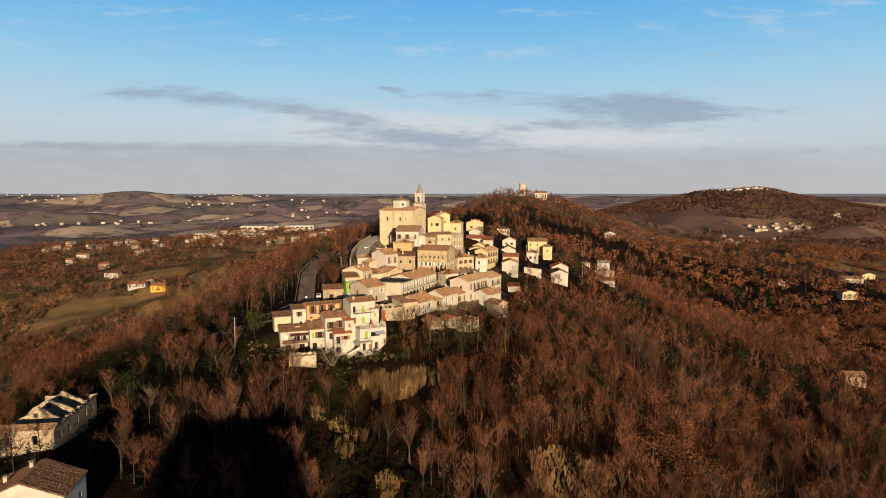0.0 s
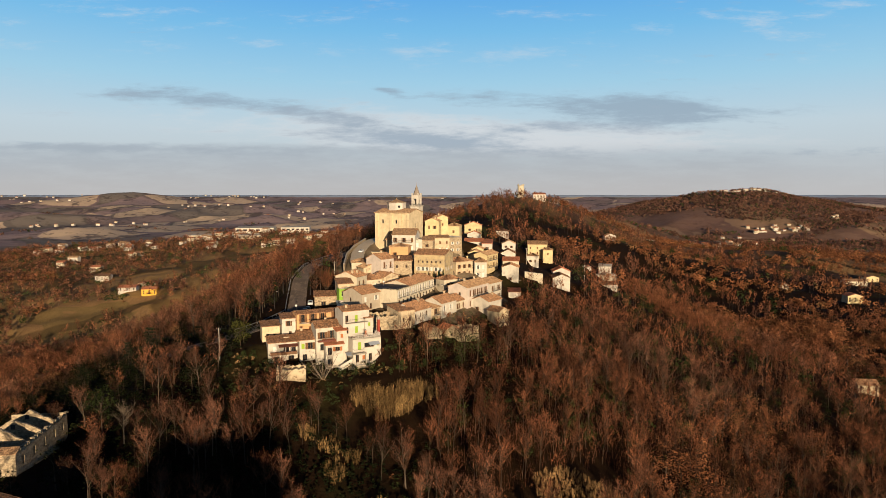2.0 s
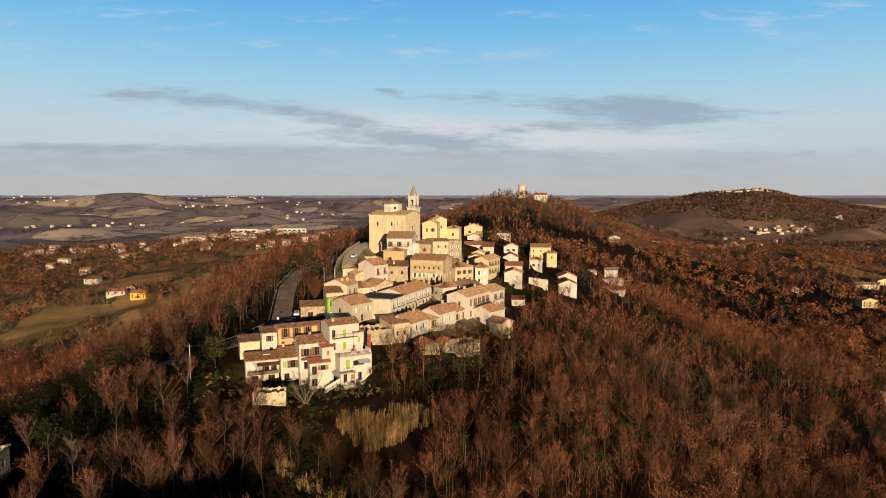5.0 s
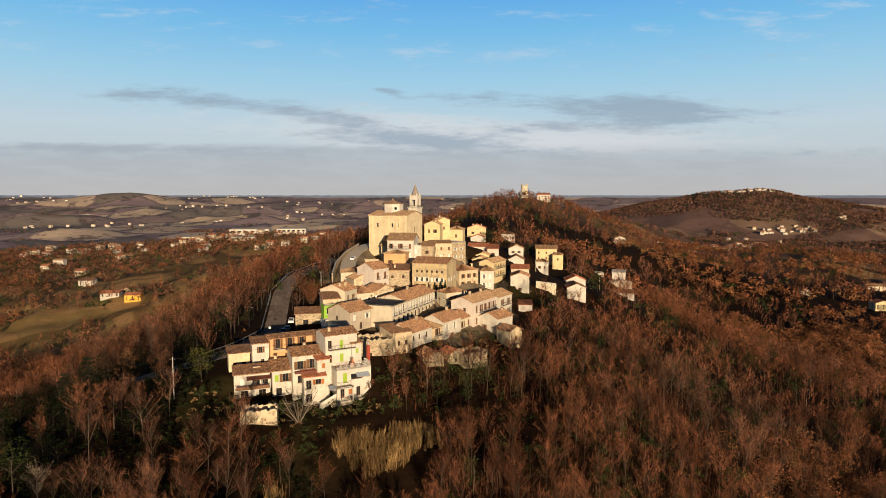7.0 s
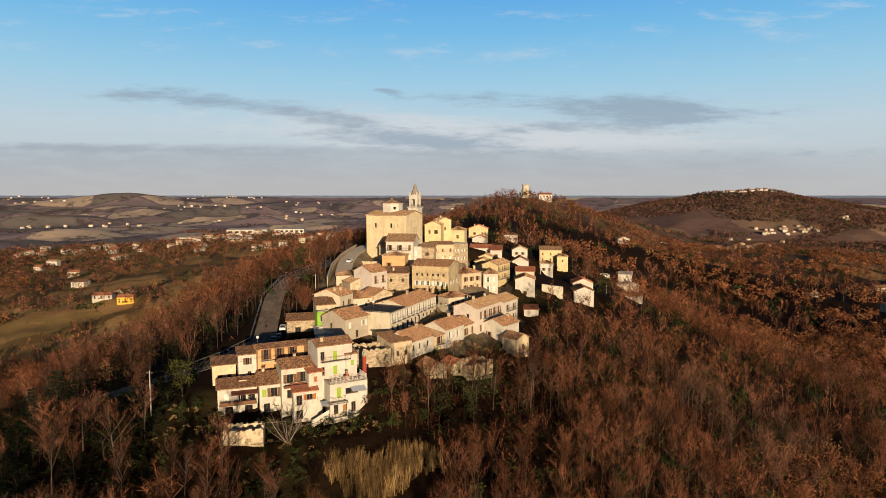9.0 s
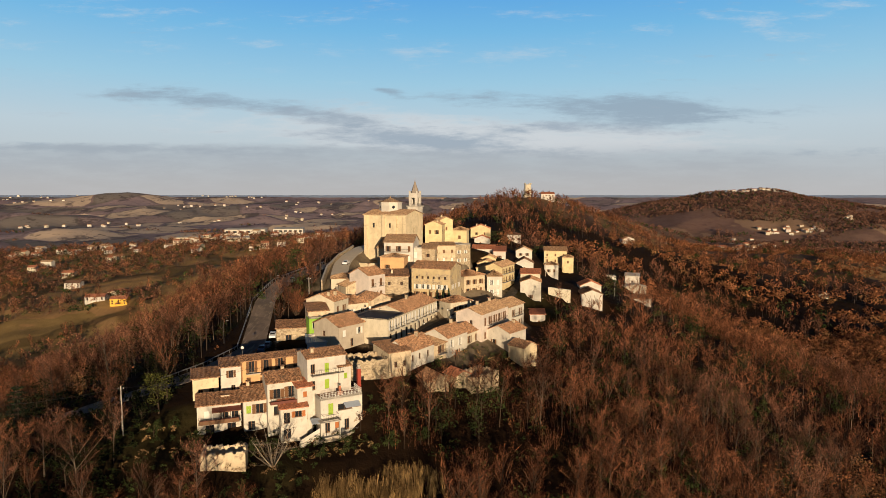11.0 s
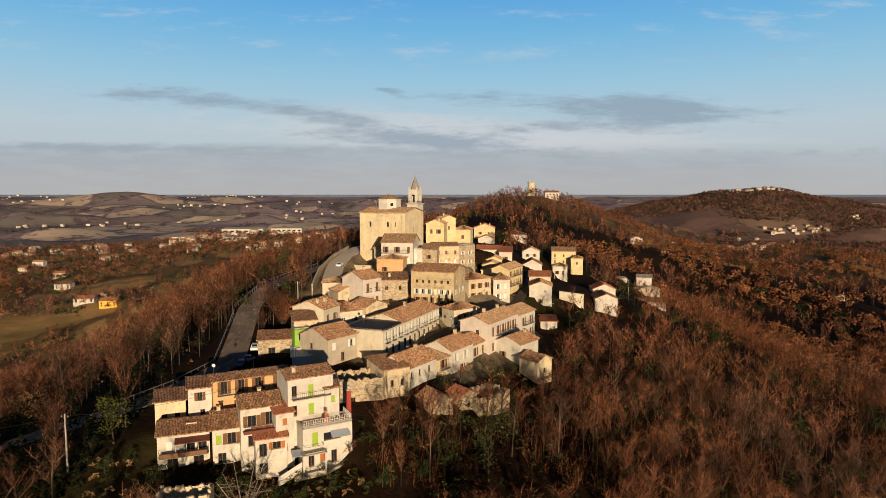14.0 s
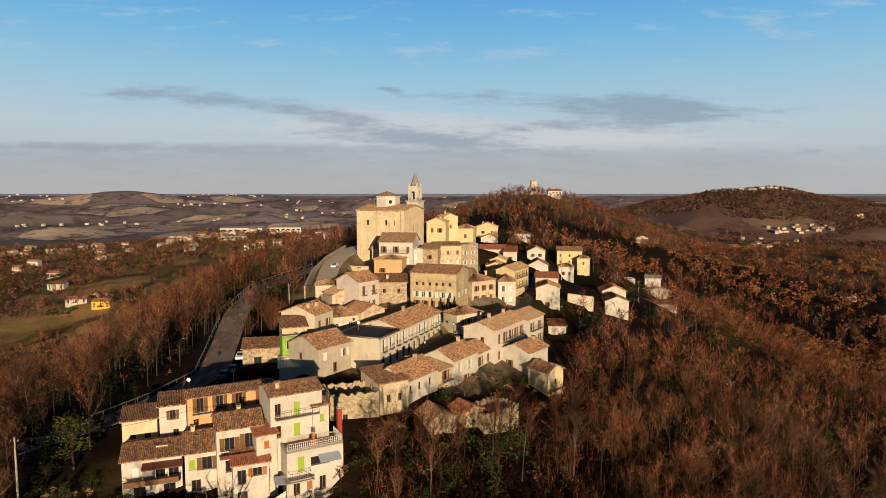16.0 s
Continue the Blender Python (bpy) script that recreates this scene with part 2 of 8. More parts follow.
SHUTTERS = {"g": GREEN_PAINT, "G": GREEN_PAINT, "w": WHITE_PAINT, "b": WOOD, "d": DARK_GREEN, "o": painted("orange_wood", (0.42, 0.15, 0.05), 0.6)}


def asphalt():
    m, k, b = material("asphalt", 0.9)
    at = k.coords("Object")
    c = k.mix(k.noise(at, 0.25, 4.0), (0.115, 0.088, 0.070), (0.20, 0.150, 0.118))
    c = k.mix(k.step(k.noise(at, 6.0, 4.0), 0.55, 0.8), c, (0.23, 0.175, 0.135))
    c = k.mix(k.math("MULTIPLY", k.step(k.noise(at, 0.12, 6.0, 0.7), 0.46, 0.60), 0.7), c, (0.085, 0.068, 0.055))
    c = k.mix(k.math("MULTIPLY", k.step(k.noise(k.mapped(at, (1.6, 0.12, 1.0), (0, 0, 0.1)), 1.0, 5.0), 0.52, 0.66), 0.6), c, (0.27, 0.215, 0.165))
    k.put(b.inputs["Base Color"], c)
    return m


def paving():
    m, k, b = material("pale_stone_paving", 0.9)
    at = k.coords("Object")
    k.put(b.inputs["Base Color"], k.mix(k.noise(at, 0.8, 5.0), (0.42, 0.355, 0.270), (0.60, 0.52, 0.405)))
    return m


ASPHALT = asphalt()
PAVING = paving()


# street paving, darkened in colour for the shade between the house rows
def shade_cobbles():
    m, k, b = material("shade_dark_cobbles", 0.9)
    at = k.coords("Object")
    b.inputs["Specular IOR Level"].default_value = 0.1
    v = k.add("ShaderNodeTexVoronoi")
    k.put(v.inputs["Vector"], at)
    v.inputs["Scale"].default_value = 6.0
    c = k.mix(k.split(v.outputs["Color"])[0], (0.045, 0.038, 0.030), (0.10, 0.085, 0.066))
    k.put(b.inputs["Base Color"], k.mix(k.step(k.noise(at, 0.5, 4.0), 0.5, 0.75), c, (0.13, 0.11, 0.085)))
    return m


SHADE_COBBLES = shade_cobbles()


def ground_material():
    """Leaf litter and grass by the village; ploughed, sown and wooded land further out."""
    m, k, b = material("land", 0.95)
    at = k.coords("Object")
    x, y, z = k.split(at)
    # leaf litter, its brown lowered to near black for the shade under trees
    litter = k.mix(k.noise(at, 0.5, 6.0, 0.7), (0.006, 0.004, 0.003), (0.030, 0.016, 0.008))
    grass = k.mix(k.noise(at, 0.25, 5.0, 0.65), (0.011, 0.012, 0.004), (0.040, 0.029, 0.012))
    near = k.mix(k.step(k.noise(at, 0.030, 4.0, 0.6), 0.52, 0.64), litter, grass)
    # trodden yards inside the village
    ex, ey = k.math("DIVIDE", k.math("ADD", x, 10.0), 36.0), k.math("DIVIDE", k.math("SUBTRACT", y, 274.0), 60.0)
    inside = k.math("SUBTRACT", 1.0, k.step(k.math("ADD", k.math("ADD", k.math("MULTIPLY", ex, ex), k.math("MULTIPLY", ey, ey)), k.math("MULTIPLY", k.noise(at, 0.15, 4.0), 0.6)), 1.05, 1.35))
    near = k.mix(k.math("MULTIPLY", inside, 0.9), near, k.mix(k.noise(at, 0.7, 5.0), (0.11, 0.084, 0.056), (0.32, 0.25, 0.165)))
    # open fields
    bent = k.add("ShaderNodeVectorMath")
    bent.operation = "ADD"
    wob = k.add("ShaderNodeTexNoise")
    k.put(wob.inputs["Vector"], at)
    wob.inputs["Scale"].default_value = 0.006
    shift = k.add("ShaderNodeVectorMath")
    shift.operation = "SCALE"
    k.put(shift.inputs[0], wob.outputs["Color"])
    shift.inputs["Scale"].default_value = 90.0
    k.put(bent.inputs[0], at), k.put(bent.inputs[1], shift.outputs[0])
    v = k.add("ShaderNodeTexVoronoi")
    k.put(v.inputs["Vector"], k.mapped(bent.outputs[0], (1, 0.55, 0)))
    v.inputs["Scale"].default_value = 0.0085
    pick = k.split(v.outputs["Color"])[0]
    fields = k.ramp(pick, [(0.0, (0.11, 0.092, 0.028)), (0.16, (0.20, 0.115, 0.062)), (0.36, (0.31, 0.185, 0.085)), (0.52, (0.17, 0.14, 0.042)),
                           (0.64, (0.23, 0.14, 0.080)), (0.78, (0.60, 0.42, 0.24)), (0.90, (0.24, 0.145, 0.090))], "CONSTANT")
    fields = k.mix(0.35, fields, k.mix(k.noise(at, 0.05, 6.0, 0.7), (0.05, 0.036, 0.020), (0.40, 0.26, 0.13)))
    edge = k.add("ShaderNodeTexVoronoi")
    edge.feature = "DISTANCE_TO_EDGE"
    k.put(edge.inputs["Vector"], k.mapped(bent.outputs[0], (1, 0.55, 0)))
    edge.inputs["Scale"].default_value = 0.0085
    hedge = k.math("SUBTRACT", 1.0, k.step(k.math("SUBTRACT", edge.outputs["Distance"], k.math("MULTIPLY", k.noise(at, 0.02, 4.0), 0.07)), 0.0, 0.03))
    fields = k.mix(k.math("MULTIPLY", hedge, 0.8), fields, (0.040, 0.030, 0.016))
    rows = k.noise(k.mapped(at, (0.9, 0.06, 0.0), (0, 0, 0.6)), 1.0, 3.0)
    fields = k.mix(k.math("MULTIPLY", k.step(rows, 0.45, 0.65), 0.25), fields, (0.07, 0.055, 0.035))
    woods = k.step(k.noise(at, 0.0048, 7.0, 0.68), 0.485, 0.53)
    fields = k.mix(k.math("MULTIPLY", woods, 0.85), fields, k.mix(k.noise(at, 0.06, 5.0, 0.7), (0.050, 0.034, 0.032), (0.16, 0.088, 0.062)))
    stripe = k.noise(k.mapped(at, (0.010, 0.016, 0.0), (0, 0, 0.5)), 1.0, 3.0)
    sown = k.mix(k.noise(at, 0.12, 6.0, 0.7), (0.22, 0.130, 0.045), (0.48, 0.29, 0.115))
    ploughed = k.mix(k.noise(k.mapped(at, (0.6, 0.12, 0.0), (0, 0, 0.9)), 1.0, 5.0), (0.20, 0.115, 0.050), (0.42, 0.25, 0.11))
    meadow = k.mix(k.noise(at, 0.10, 6.0, 0.7), (0.125, 0.086, 0.032), (0.320, 0.210, 0.085))
    low_land = k.mix(k.step(stripe, 0.50, 0.53), k.mix(k.step(stripe, 0.42, 0.44), meadow, ploughed), sown)
    low_land = k.mix(k.math("MULTIPLY", hedge, 0.6), low_land, (0.05, 0.036, 0.016))
    here = k.math("MULTIPLY", k.step(k.math("MULTIPLY", x, -1.0), 130.0, 170.0), k.math("SUBTRACT", 1.0, k.step(y, 900.0, 1100.0)))
    fields = k.mix(k.math("MULTIPLY", here, 0.92), fields, low_land)
    dist = k.math("SQRT", k.math("ADD", k.math("MULTIPLY", x, x), k.math("MULTIPLY", y, y)))
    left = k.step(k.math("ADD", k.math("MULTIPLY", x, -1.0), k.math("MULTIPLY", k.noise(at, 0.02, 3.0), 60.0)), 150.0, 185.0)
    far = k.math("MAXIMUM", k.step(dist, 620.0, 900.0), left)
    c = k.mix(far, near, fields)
    hx, hy = k.math("DIVIDE", k.math("SUBTRACT", x, 1010.0), 620.0), k.math("DIVIDE", k.math("SUBTRACT", y, 1940.0), 760.0)
    on_hill = k.math("SUBTRACT", 1.0, k.step(k.math("ADD", k.math("MULTIPLY", hx, hx), k.math("MULTIPLY", hy, hy)), 0.5, 1.1))
    plot = k.math("MULTIPLY", k.step(k.noise(k.mapped(at, (1.0, 0.45, 0.0)), 0.0042, 4.0), 0.53, 0.545), k.math("SUBTRACT", 1.0, k.step(z, 84.0, 92.0)))
    slope_wood = k.mix(k.noise(at, 0.05, 6.0, 0.7), (0.075, 0.044, 0.036), (0.235, 0.130, 0.092))
    slope_field = k.mix(k.noise(at, 0.012, 6.0, 0.65), (0.190, 0.118, 0.070), (0.370, 0.230, 0.135))
    c = k.mix(k.math("MULTIPLY", on_hill, 0.92), c, k.mix(plot, slope_wood, slope_field))
    # further off a lavender tint puts haze into the land's colour, with pale stubble fields, green plots and dark
    # woods, then coast and calm sea at the edge
    big = k.add("ShaderNodeTexVoronoi")
    k.put(big.inputs["Vector"], k.mapped(bent.outputs[0], (1, 0.62, 0)))
    big.inputs["Scale"].default_value = 0.0050
    lot = k.split(big.outputs["Color"])
    rim = k.add("ShaderNodeTexVoronoi")
    rim.feature = "DISTANCE_TO_EDGE"
    k.put(rim.inputs["Vector"], k.mapped(bent.outputs[0], (1, 0.62, 0)))
    rim.inputs["Scale"].default_value = 0.0050
    # clay holds the far ground colour, with distance haze mixed in as lavender
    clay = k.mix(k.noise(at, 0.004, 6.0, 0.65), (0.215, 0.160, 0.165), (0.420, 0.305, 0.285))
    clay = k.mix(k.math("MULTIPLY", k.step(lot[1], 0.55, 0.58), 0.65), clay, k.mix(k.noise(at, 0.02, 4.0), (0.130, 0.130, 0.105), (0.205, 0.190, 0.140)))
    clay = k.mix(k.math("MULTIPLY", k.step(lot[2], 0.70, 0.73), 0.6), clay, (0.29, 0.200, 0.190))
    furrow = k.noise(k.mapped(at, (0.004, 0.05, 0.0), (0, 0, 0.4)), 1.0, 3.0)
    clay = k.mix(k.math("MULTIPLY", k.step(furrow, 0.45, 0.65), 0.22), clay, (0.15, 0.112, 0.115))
    pale = k.math("MULTIPLY", k.step(lot[0], 0.71, 0.715), k.step(k.math("SUBTRACT", rim.outputs["Distance"], k.math("MULTIPLY", k.noise(at, 0.03, 3.0), 0.10)), 0.0, 0.012))
    clay = k.mix(k.math("MULTIPLY", pale, 0.9), clay, k.mix(k.noise(at, 0.02, 4.0), (0.52, 0.385, 0.270), (0.66, 0.500, 0.350)))
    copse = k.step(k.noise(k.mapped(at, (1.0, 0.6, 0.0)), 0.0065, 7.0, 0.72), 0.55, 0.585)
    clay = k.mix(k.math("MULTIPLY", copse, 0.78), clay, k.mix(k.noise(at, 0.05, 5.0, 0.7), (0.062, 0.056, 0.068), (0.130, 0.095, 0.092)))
    border = k.math("SUBTRACT", 1.0, k.step(k.math("SUBTRACT", rim.outputs["Distance"], k.math("MULTIPLY", k.noise(at, 0.02, 4.0), 0.06)), 0.0, 0.025))
    clay = k.mix(k.math("MULTIPLY", border, 0.25), clay, (0.050, 0.042, 0.042))
    speck = k.math("MULTIPLY", k.step(k.noise(at, 0.045, 3.0, 0.6), 0.56, 0.62), k.step(k.noise(at, 0.006, 3.0), 0.42, 0.58))
    clay = k.mix(k.math("MULTIPLY", speck, 0.6), clay, (0.050, 0.042, 0.040))
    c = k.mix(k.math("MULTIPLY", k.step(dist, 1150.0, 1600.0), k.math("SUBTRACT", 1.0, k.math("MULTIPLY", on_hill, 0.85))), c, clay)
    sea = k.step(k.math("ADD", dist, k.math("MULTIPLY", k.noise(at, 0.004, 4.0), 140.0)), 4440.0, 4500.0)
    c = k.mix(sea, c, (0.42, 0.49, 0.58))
    k.put(b.inputs["Roughness"], k.math("SUBTRACT", 0.95, k.math("MULTIPLY", sea, 0.15)))
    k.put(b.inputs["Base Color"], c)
    b.inputs["Specular IOR Level"].default_value = 0.03
    bumped(k, b, k.math("MULTIPLY", k.noise(at, 0.35, 6.0, 0.7), k.math("SUBTRACT", 1.0, sea)), 0.7, 0.8)
    return m


LAND = ground_material()

# ---- the lie of the land ----
CREST = np.array([(-100, -200, 20), (-95, 40, 38), (-82, 125, 45), (-72, 153, 41.5), (-58, 177, 50.5), (-44, 196, 57.5), (-25, 225, 63), (-15, 260, 67.5), (-18, 300, 74),
                  (-6, 335, 78), (15, 420, 73), (60, 640, 78), (105, 835, 96), (190, 980, 76), (420, 1250, 30)], float)


def hills(x, y):
    """Broad hills beyond the ridge: rolling country that climbs slowly to the coast, with a village hill on its right.
    """
    r = np.hypot(x, y)

    def hump(cx, cy, sx, sy, top, lean=0.0):
        dx, dy = x - cx, y - cy
        return top * np.exp(-((dx / np.where(dx < 0, sx, sx * (1 + lean))) ** 2 + (dy / sy) ** 2))

    z = -54 + 24 * np.sin(x * 0.0041 + 1.3 * np.sin(y * 0.0023)) * np.cos(y * 0.0052 + 0.8 * np.sin(x * 0.0031)) + 20 * np.sin(x * 0.011 + y * 0.004) * np.cos(y * 0.0125 - x * 0.003)
    z = z + 12 * np.sin(x * 0.021 - y * 0.017) * np.sin(y * 0.019 + 2.0) + 3.5 * np.sin(x * 0.043 + y * 0.021) * np.cos(y * 0.037)
    # the country further out
    base = np.interp(r, (0, 900, 1150, 1500, 2000, 2600, 3400, 4100, 4500), (-54, -54, -54, -42, -25, -6, 28, 60, 74))
    xw = x + 160 * np.sin(y * 0.0017 + 0.4) + 60 * np.sin(y * 0.0049 + x * 0.001)
    yw = y + 140 * np.sin(x * 0.0019) + 50 * np.sin(x * 0.0053 + 1)
    n = 24 * np.sin(xw * 0.0042) * np.cos(yw * 0.0046) + 20 * (1 - 1.6 * np.abs(np.sin(xw * 0.0047 + 1.1) * np.sin(yw * 0.0053 + 0.7))) * np.clip(x * -0.004, 0, 1)
    n = n + 13 * np.sin(xw * 0.0093 + 1.1) * np.sin(yw * 0.0101 + 0.7) - 8
    n = n + 6 * np.sin(xw * 0.021 + yw * 0.006) * np.cos(yw * 0.019) + 2.5 * np.sin(xw * 0.043 + 2) * np.sin(yw * 0.037 + xw * 0.01)
    out = base + n * np.interp(r, (0, 1200, 2600, 3400, 4000, 4400), (1, 1, 1.0, 0.8, 0.40, 0.12))
    out = out + hump(-1760, 3450, 230, 380, 36) + hump(-1430, 3480, 250, 320, 14) + hump(-1370, 4000, 110, 200, 12) + hump(-560, 2050, 170, 150, 22) + hump(-2600, 3500, 260, 300, 10)
    # village hill on the right: the line of its crest, falling off to both sides
    top = sum(np.interp(x + d, (350, 500, 650, 782, 881, 960, 1035, 1090, 1157, 1251, 1345, 1440, 1700), (-20, 30, 64, 86, 103, 109, 112, 101, 86, 73, 56, 32, -10)) for d in (-25, 0, 25)) / 3
    top = top + 2.5 * np.sin(x * 0.031) * np.sin(y * 0.022)
    fall = np.exp(-(np.abs(y - 2080) / np.where(y < 2080, 460, 420)) ** 1.7)
    out = np.maximum(out, out + (top + 14 - out) * fall - 14 * fall)
    w = np.clip((r - 1000) / 400, 0, 1)
    z = z * (1 - w) + out * w
    z = z + hump(520, 1500, 260, 260, 18) + hump(-400, 1030, 330, 140, 60) + hump(-900, 1200, 300, 200, 20)
    w = np.clip((r - 4300) / 250, 0, 1)
    return z * (1 - w) + 88.5 * w


def ridge(x, y):
    best = np.full(np.shape(x), 1e9)
    z = np.zeros(np.shape(x))
    for (x0, y0, z0), (x1, y1, z1) in zip(CREST[:-1], CREST[1:]):
        ux, uy = x1 - x0, y1 - y0
        n = math.hypot(ux, uy)
        s = np.clip(((x - x0) * ux + (y - y0) * uy) / n ** 2, 0, 1)
        dx, dy = x - x0 - s * ux, y - y0 - s * uy
        d = np.hypot(dx, dy)
        right = np.interp(d, (0, 20, 45, 75, 135, 225, 300, 500, 900), (0, 3.0, 13.5, 22, 50, 76, 82, 88, 135))
        left = np.interp(d, (0, 20, 40, 60, 100, 160, 250, 400, 700, 1100), (0, 0.8, 3.5, 13, 29, 45, 58, 66, 76, 135))
        left = left * (1 + 0.30 * np.clip((470 - y) / 140, 0, 1) * np.clip((d - 60) / 80, 0, 1))
        side = (dx * uy - dy * ux) / n
        w = np.clip(side / np.maximum(d, 1e-6), -1, 1) * 0.5 + 0.5
        h = z0 + s * (z1 - z0) - (w * right + (1 - w) * left)
        closer = h - 0.002 * d > z - 1e9 * (best == 1e9)
        z = np.where(closer, h, z)
        best = np.where(closer, d, best)
    return z


# roads and levelled ground: x, y, z along the middle, half width
ROADS = {
    "main": (np.array([(-84, 192, 51.8), (-74, 195.5, 54.6), (-62, 201, 57.2), (-54.5, 210, 58.8), (-50, 222, 60), (-53, 238, 62.5), (-56, 256, 66.6), (-55.5, 276, 69.6), (-51, 296, 70.6), (-46, 318, 71), (-40, 345, 71)], float), 3.0),
    "ramp": (np.array([(-31, 256, 69.5), (-35.5, 268, 72), (-37.5, 288, 74.4), (-36.5, 304, 76.2), (-34, 322, 77.6), (-20, 338, 78.2)], float), 2.8),
    "street": (np.array([(-19, 209, 60.2), (-11, 220, 61.6), (-3.5, 236, 63), (4.5, 252, 63.4), (13, 268, 62.9), (21.3, 285, 62.3), (25.2, 299, 62.9), (29.4, 312, 65.0), (32.5, 328, 67)], float), 1.7),
}


PADS = ((-30.5, 299, 4.5, 73.2), (-29, 286.5, 5.0, 70.2), (-46, 178, 6, 53.0), (-35, 178, 6, 51.6), (-23, 180, 6, 51.0), (-38, 206, 8, 59.4), (-26, 250, 6, 66.6), (-7, 256, 7, 66.0),
        (31.5, 288.5, 3.5, 56.4), (30, 273, 4, 54.2), (41, 290, 4, 57.8), (54, 303, 6, 53.6), (62, 304, 5, 52.2), (8, 271, 6, 62.8), (3, 263, 4, 63.2), (16.5, 322, 4, 66.4), (15, 312, 4, 65.2), (17, 302, 3, 64.4), (10, 300, 3, 65.0), (47, 345, 10, 58.6), (54, 368, 12, 56.0), (62, 392, 10, 55.4))  # yards: x, y, radius, z


def levelled(x, y, z):
    for px, py, r, pz in PADS:
        w = np.clip((r + 5 - np.hypot(x - px, y - py)) / 5.0, 0, 1)
        w = w * w * (3 - 2 * w)
        z = z * (1 - w) + pz * w
    for key, (line, half) in ROADS.items():
        bank = 2.4 if key == "ramp" else 5.0
        best, rz = np.full(np.shape(x), 1e9), np.zeros(np.shape(x))
        for (x0, y0, z0), (x1, y1, z1) in zip(line[:-1], line[1:]):
            ux, uy = x1 - x0, y1 - y0
            s = np.clip(((x - x0) * ux + (y - y0) * uy) / (ux * ux + uy * uy), 0, 1)
            d = np.hypot(x - x0 - s * ux, y - y0 - s * uy)
            rz = np.where(d < best, z0 + s * (z1 - z0), rz)
            best = np.minimum(best, d)
        w = np.clip((half + bank - best) / (bank - 0.6), 0, 1)
        w = w * w * (3 - 2 * w)
        z = z * (1 - w) + rz * w
    return z


def height(x, y):
    x, y = np.asarray(x, float), np.asarray(y, float)
    a, b = ridge(x, y), hills(x, y)
    spur = 20 * np.exp(-(((x - 215) / 75) ** 2 + ((y - 605) / 70) ** 2)) + 16 * np.exp(-(((x - 400) / 110) ** 2 + ((y - 760) / 90) ** 2))
    a = a + spur
    back = 102 * np.exp(-(np.abs(x - 16) / 28) ** 4 - ((y + 130) / 95) ** 2)  # unseen rise added behind the start of the path, only to shade the hollow
    b = np.maximum(b, -12 + back)
    k = 9.0
    top = np.maximum(a, b)
    z = top + k * np.log(np.exp((a - top) / k) + np.exp((b - top) / k))
    # low fields to the left, rising away from the start of the path
    low = np.interp(y, (300, 400, 470, 560, 640, 760, 900, 1030, 1110, 1250), (-34, -14, 0, 17, 22, 27, 33, 41, 30, -30)) + 2.5 * np.sin(x * 0.021 + y * 0.008) + np.clip((-230 - x) / 300, 0, 1.6) * -21
    w = np.clip((-x - 125 - 0.10 * (y - 400)) / 75, 0, 1) * np.clip((y - 300) / 80, 0, 1) * np.clip((1260 - y) / 150, 0, 1) * np.clip((900 + x) / 200, 0, 1)
    w = w * w * (3 - 2 * w)
    z = z * (1 - w) + np.maximum(low, b) * w
    rough = np.clip((np.hypot(x + 20, y - 260) - 75) / 60, 0.12, 1)
    z = z + rough * (1.6 * np.sin(x * 0.071 + 1.7 * np.sin(y * 0.043)) * np.cos(y * 0.083) + 0.8 * np.sin(x * 0.19 + y * 0.13))
    return levelled(x, y, z)


def ground_at(x, y):
    return float(height(x, y))


def link_mesh(name, verts, faces, mats, parent=None, index=None, smooth=False):
    me = bpy.data.meshes.new(name)
    me.from_pydata([tuple(v) for v in verts], [], [tuple(f) for f in faces])
    for m in mats:
        me.materials.append(m)
    if index is not None:
        me.polygons.foreach_set("material_index", np.asarray(index, dtype=np.int32))
    if smooth:
        me.polygons.foreach_set("use_smooth", np.ones(len(me.polygons), dtype=bool))
    me.update()
    ob = new(name, me)
    if parent is not None:
        ob.parent = parent
    return ob


def part(name, bm, mat, parent, label=""):
    me = bpy.data.meshes.new(name)
    bm.to_mesh(me)
    bm.free()
    for m in mat if isinstance(mat, (list, tuple)) else [mat]:
        me.materials.append(m)
    ob = new(name, me)
    if parent is not None:
        ob.parent = parent
    return tagged(ob, label)


def build_ground():
    ys = np.concatenate([np.linspace(-1500, 0, 12)[:-1], np.linspace(0, 90, 14)[:-1], np.linspace(90, 470, 165)[:-1], 470 * np.geomspace(1, 4900 / 470, 175)])
    u = np.linspace(-1, 1, 311)
    sx = 0.20 * u + 0.80 * u ** 3
    wide = np.where(ys < 0, 1500, 1100 + 0.9 * np.maximum(ys, 0))
    X = sx[None, :] * wide[:, None] - 10
    Y = np.repeat(ys[:, None], len(u), 1)
    Z = height(X, Y)
    n = len(u)
    i = np.arange(len(ys) - 1)[:, None] * n + np.arange(n - 1)[None, :]
    faces = np.stack([i, i + 1, i + n + 1, i + n], -1).reshape(-1, 4)
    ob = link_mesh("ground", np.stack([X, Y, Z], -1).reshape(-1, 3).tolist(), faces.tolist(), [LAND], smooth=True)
    tagged(ob, "hilly winter land with leaf litter, fields and woods", "ground", kind="structure")


build_ground()


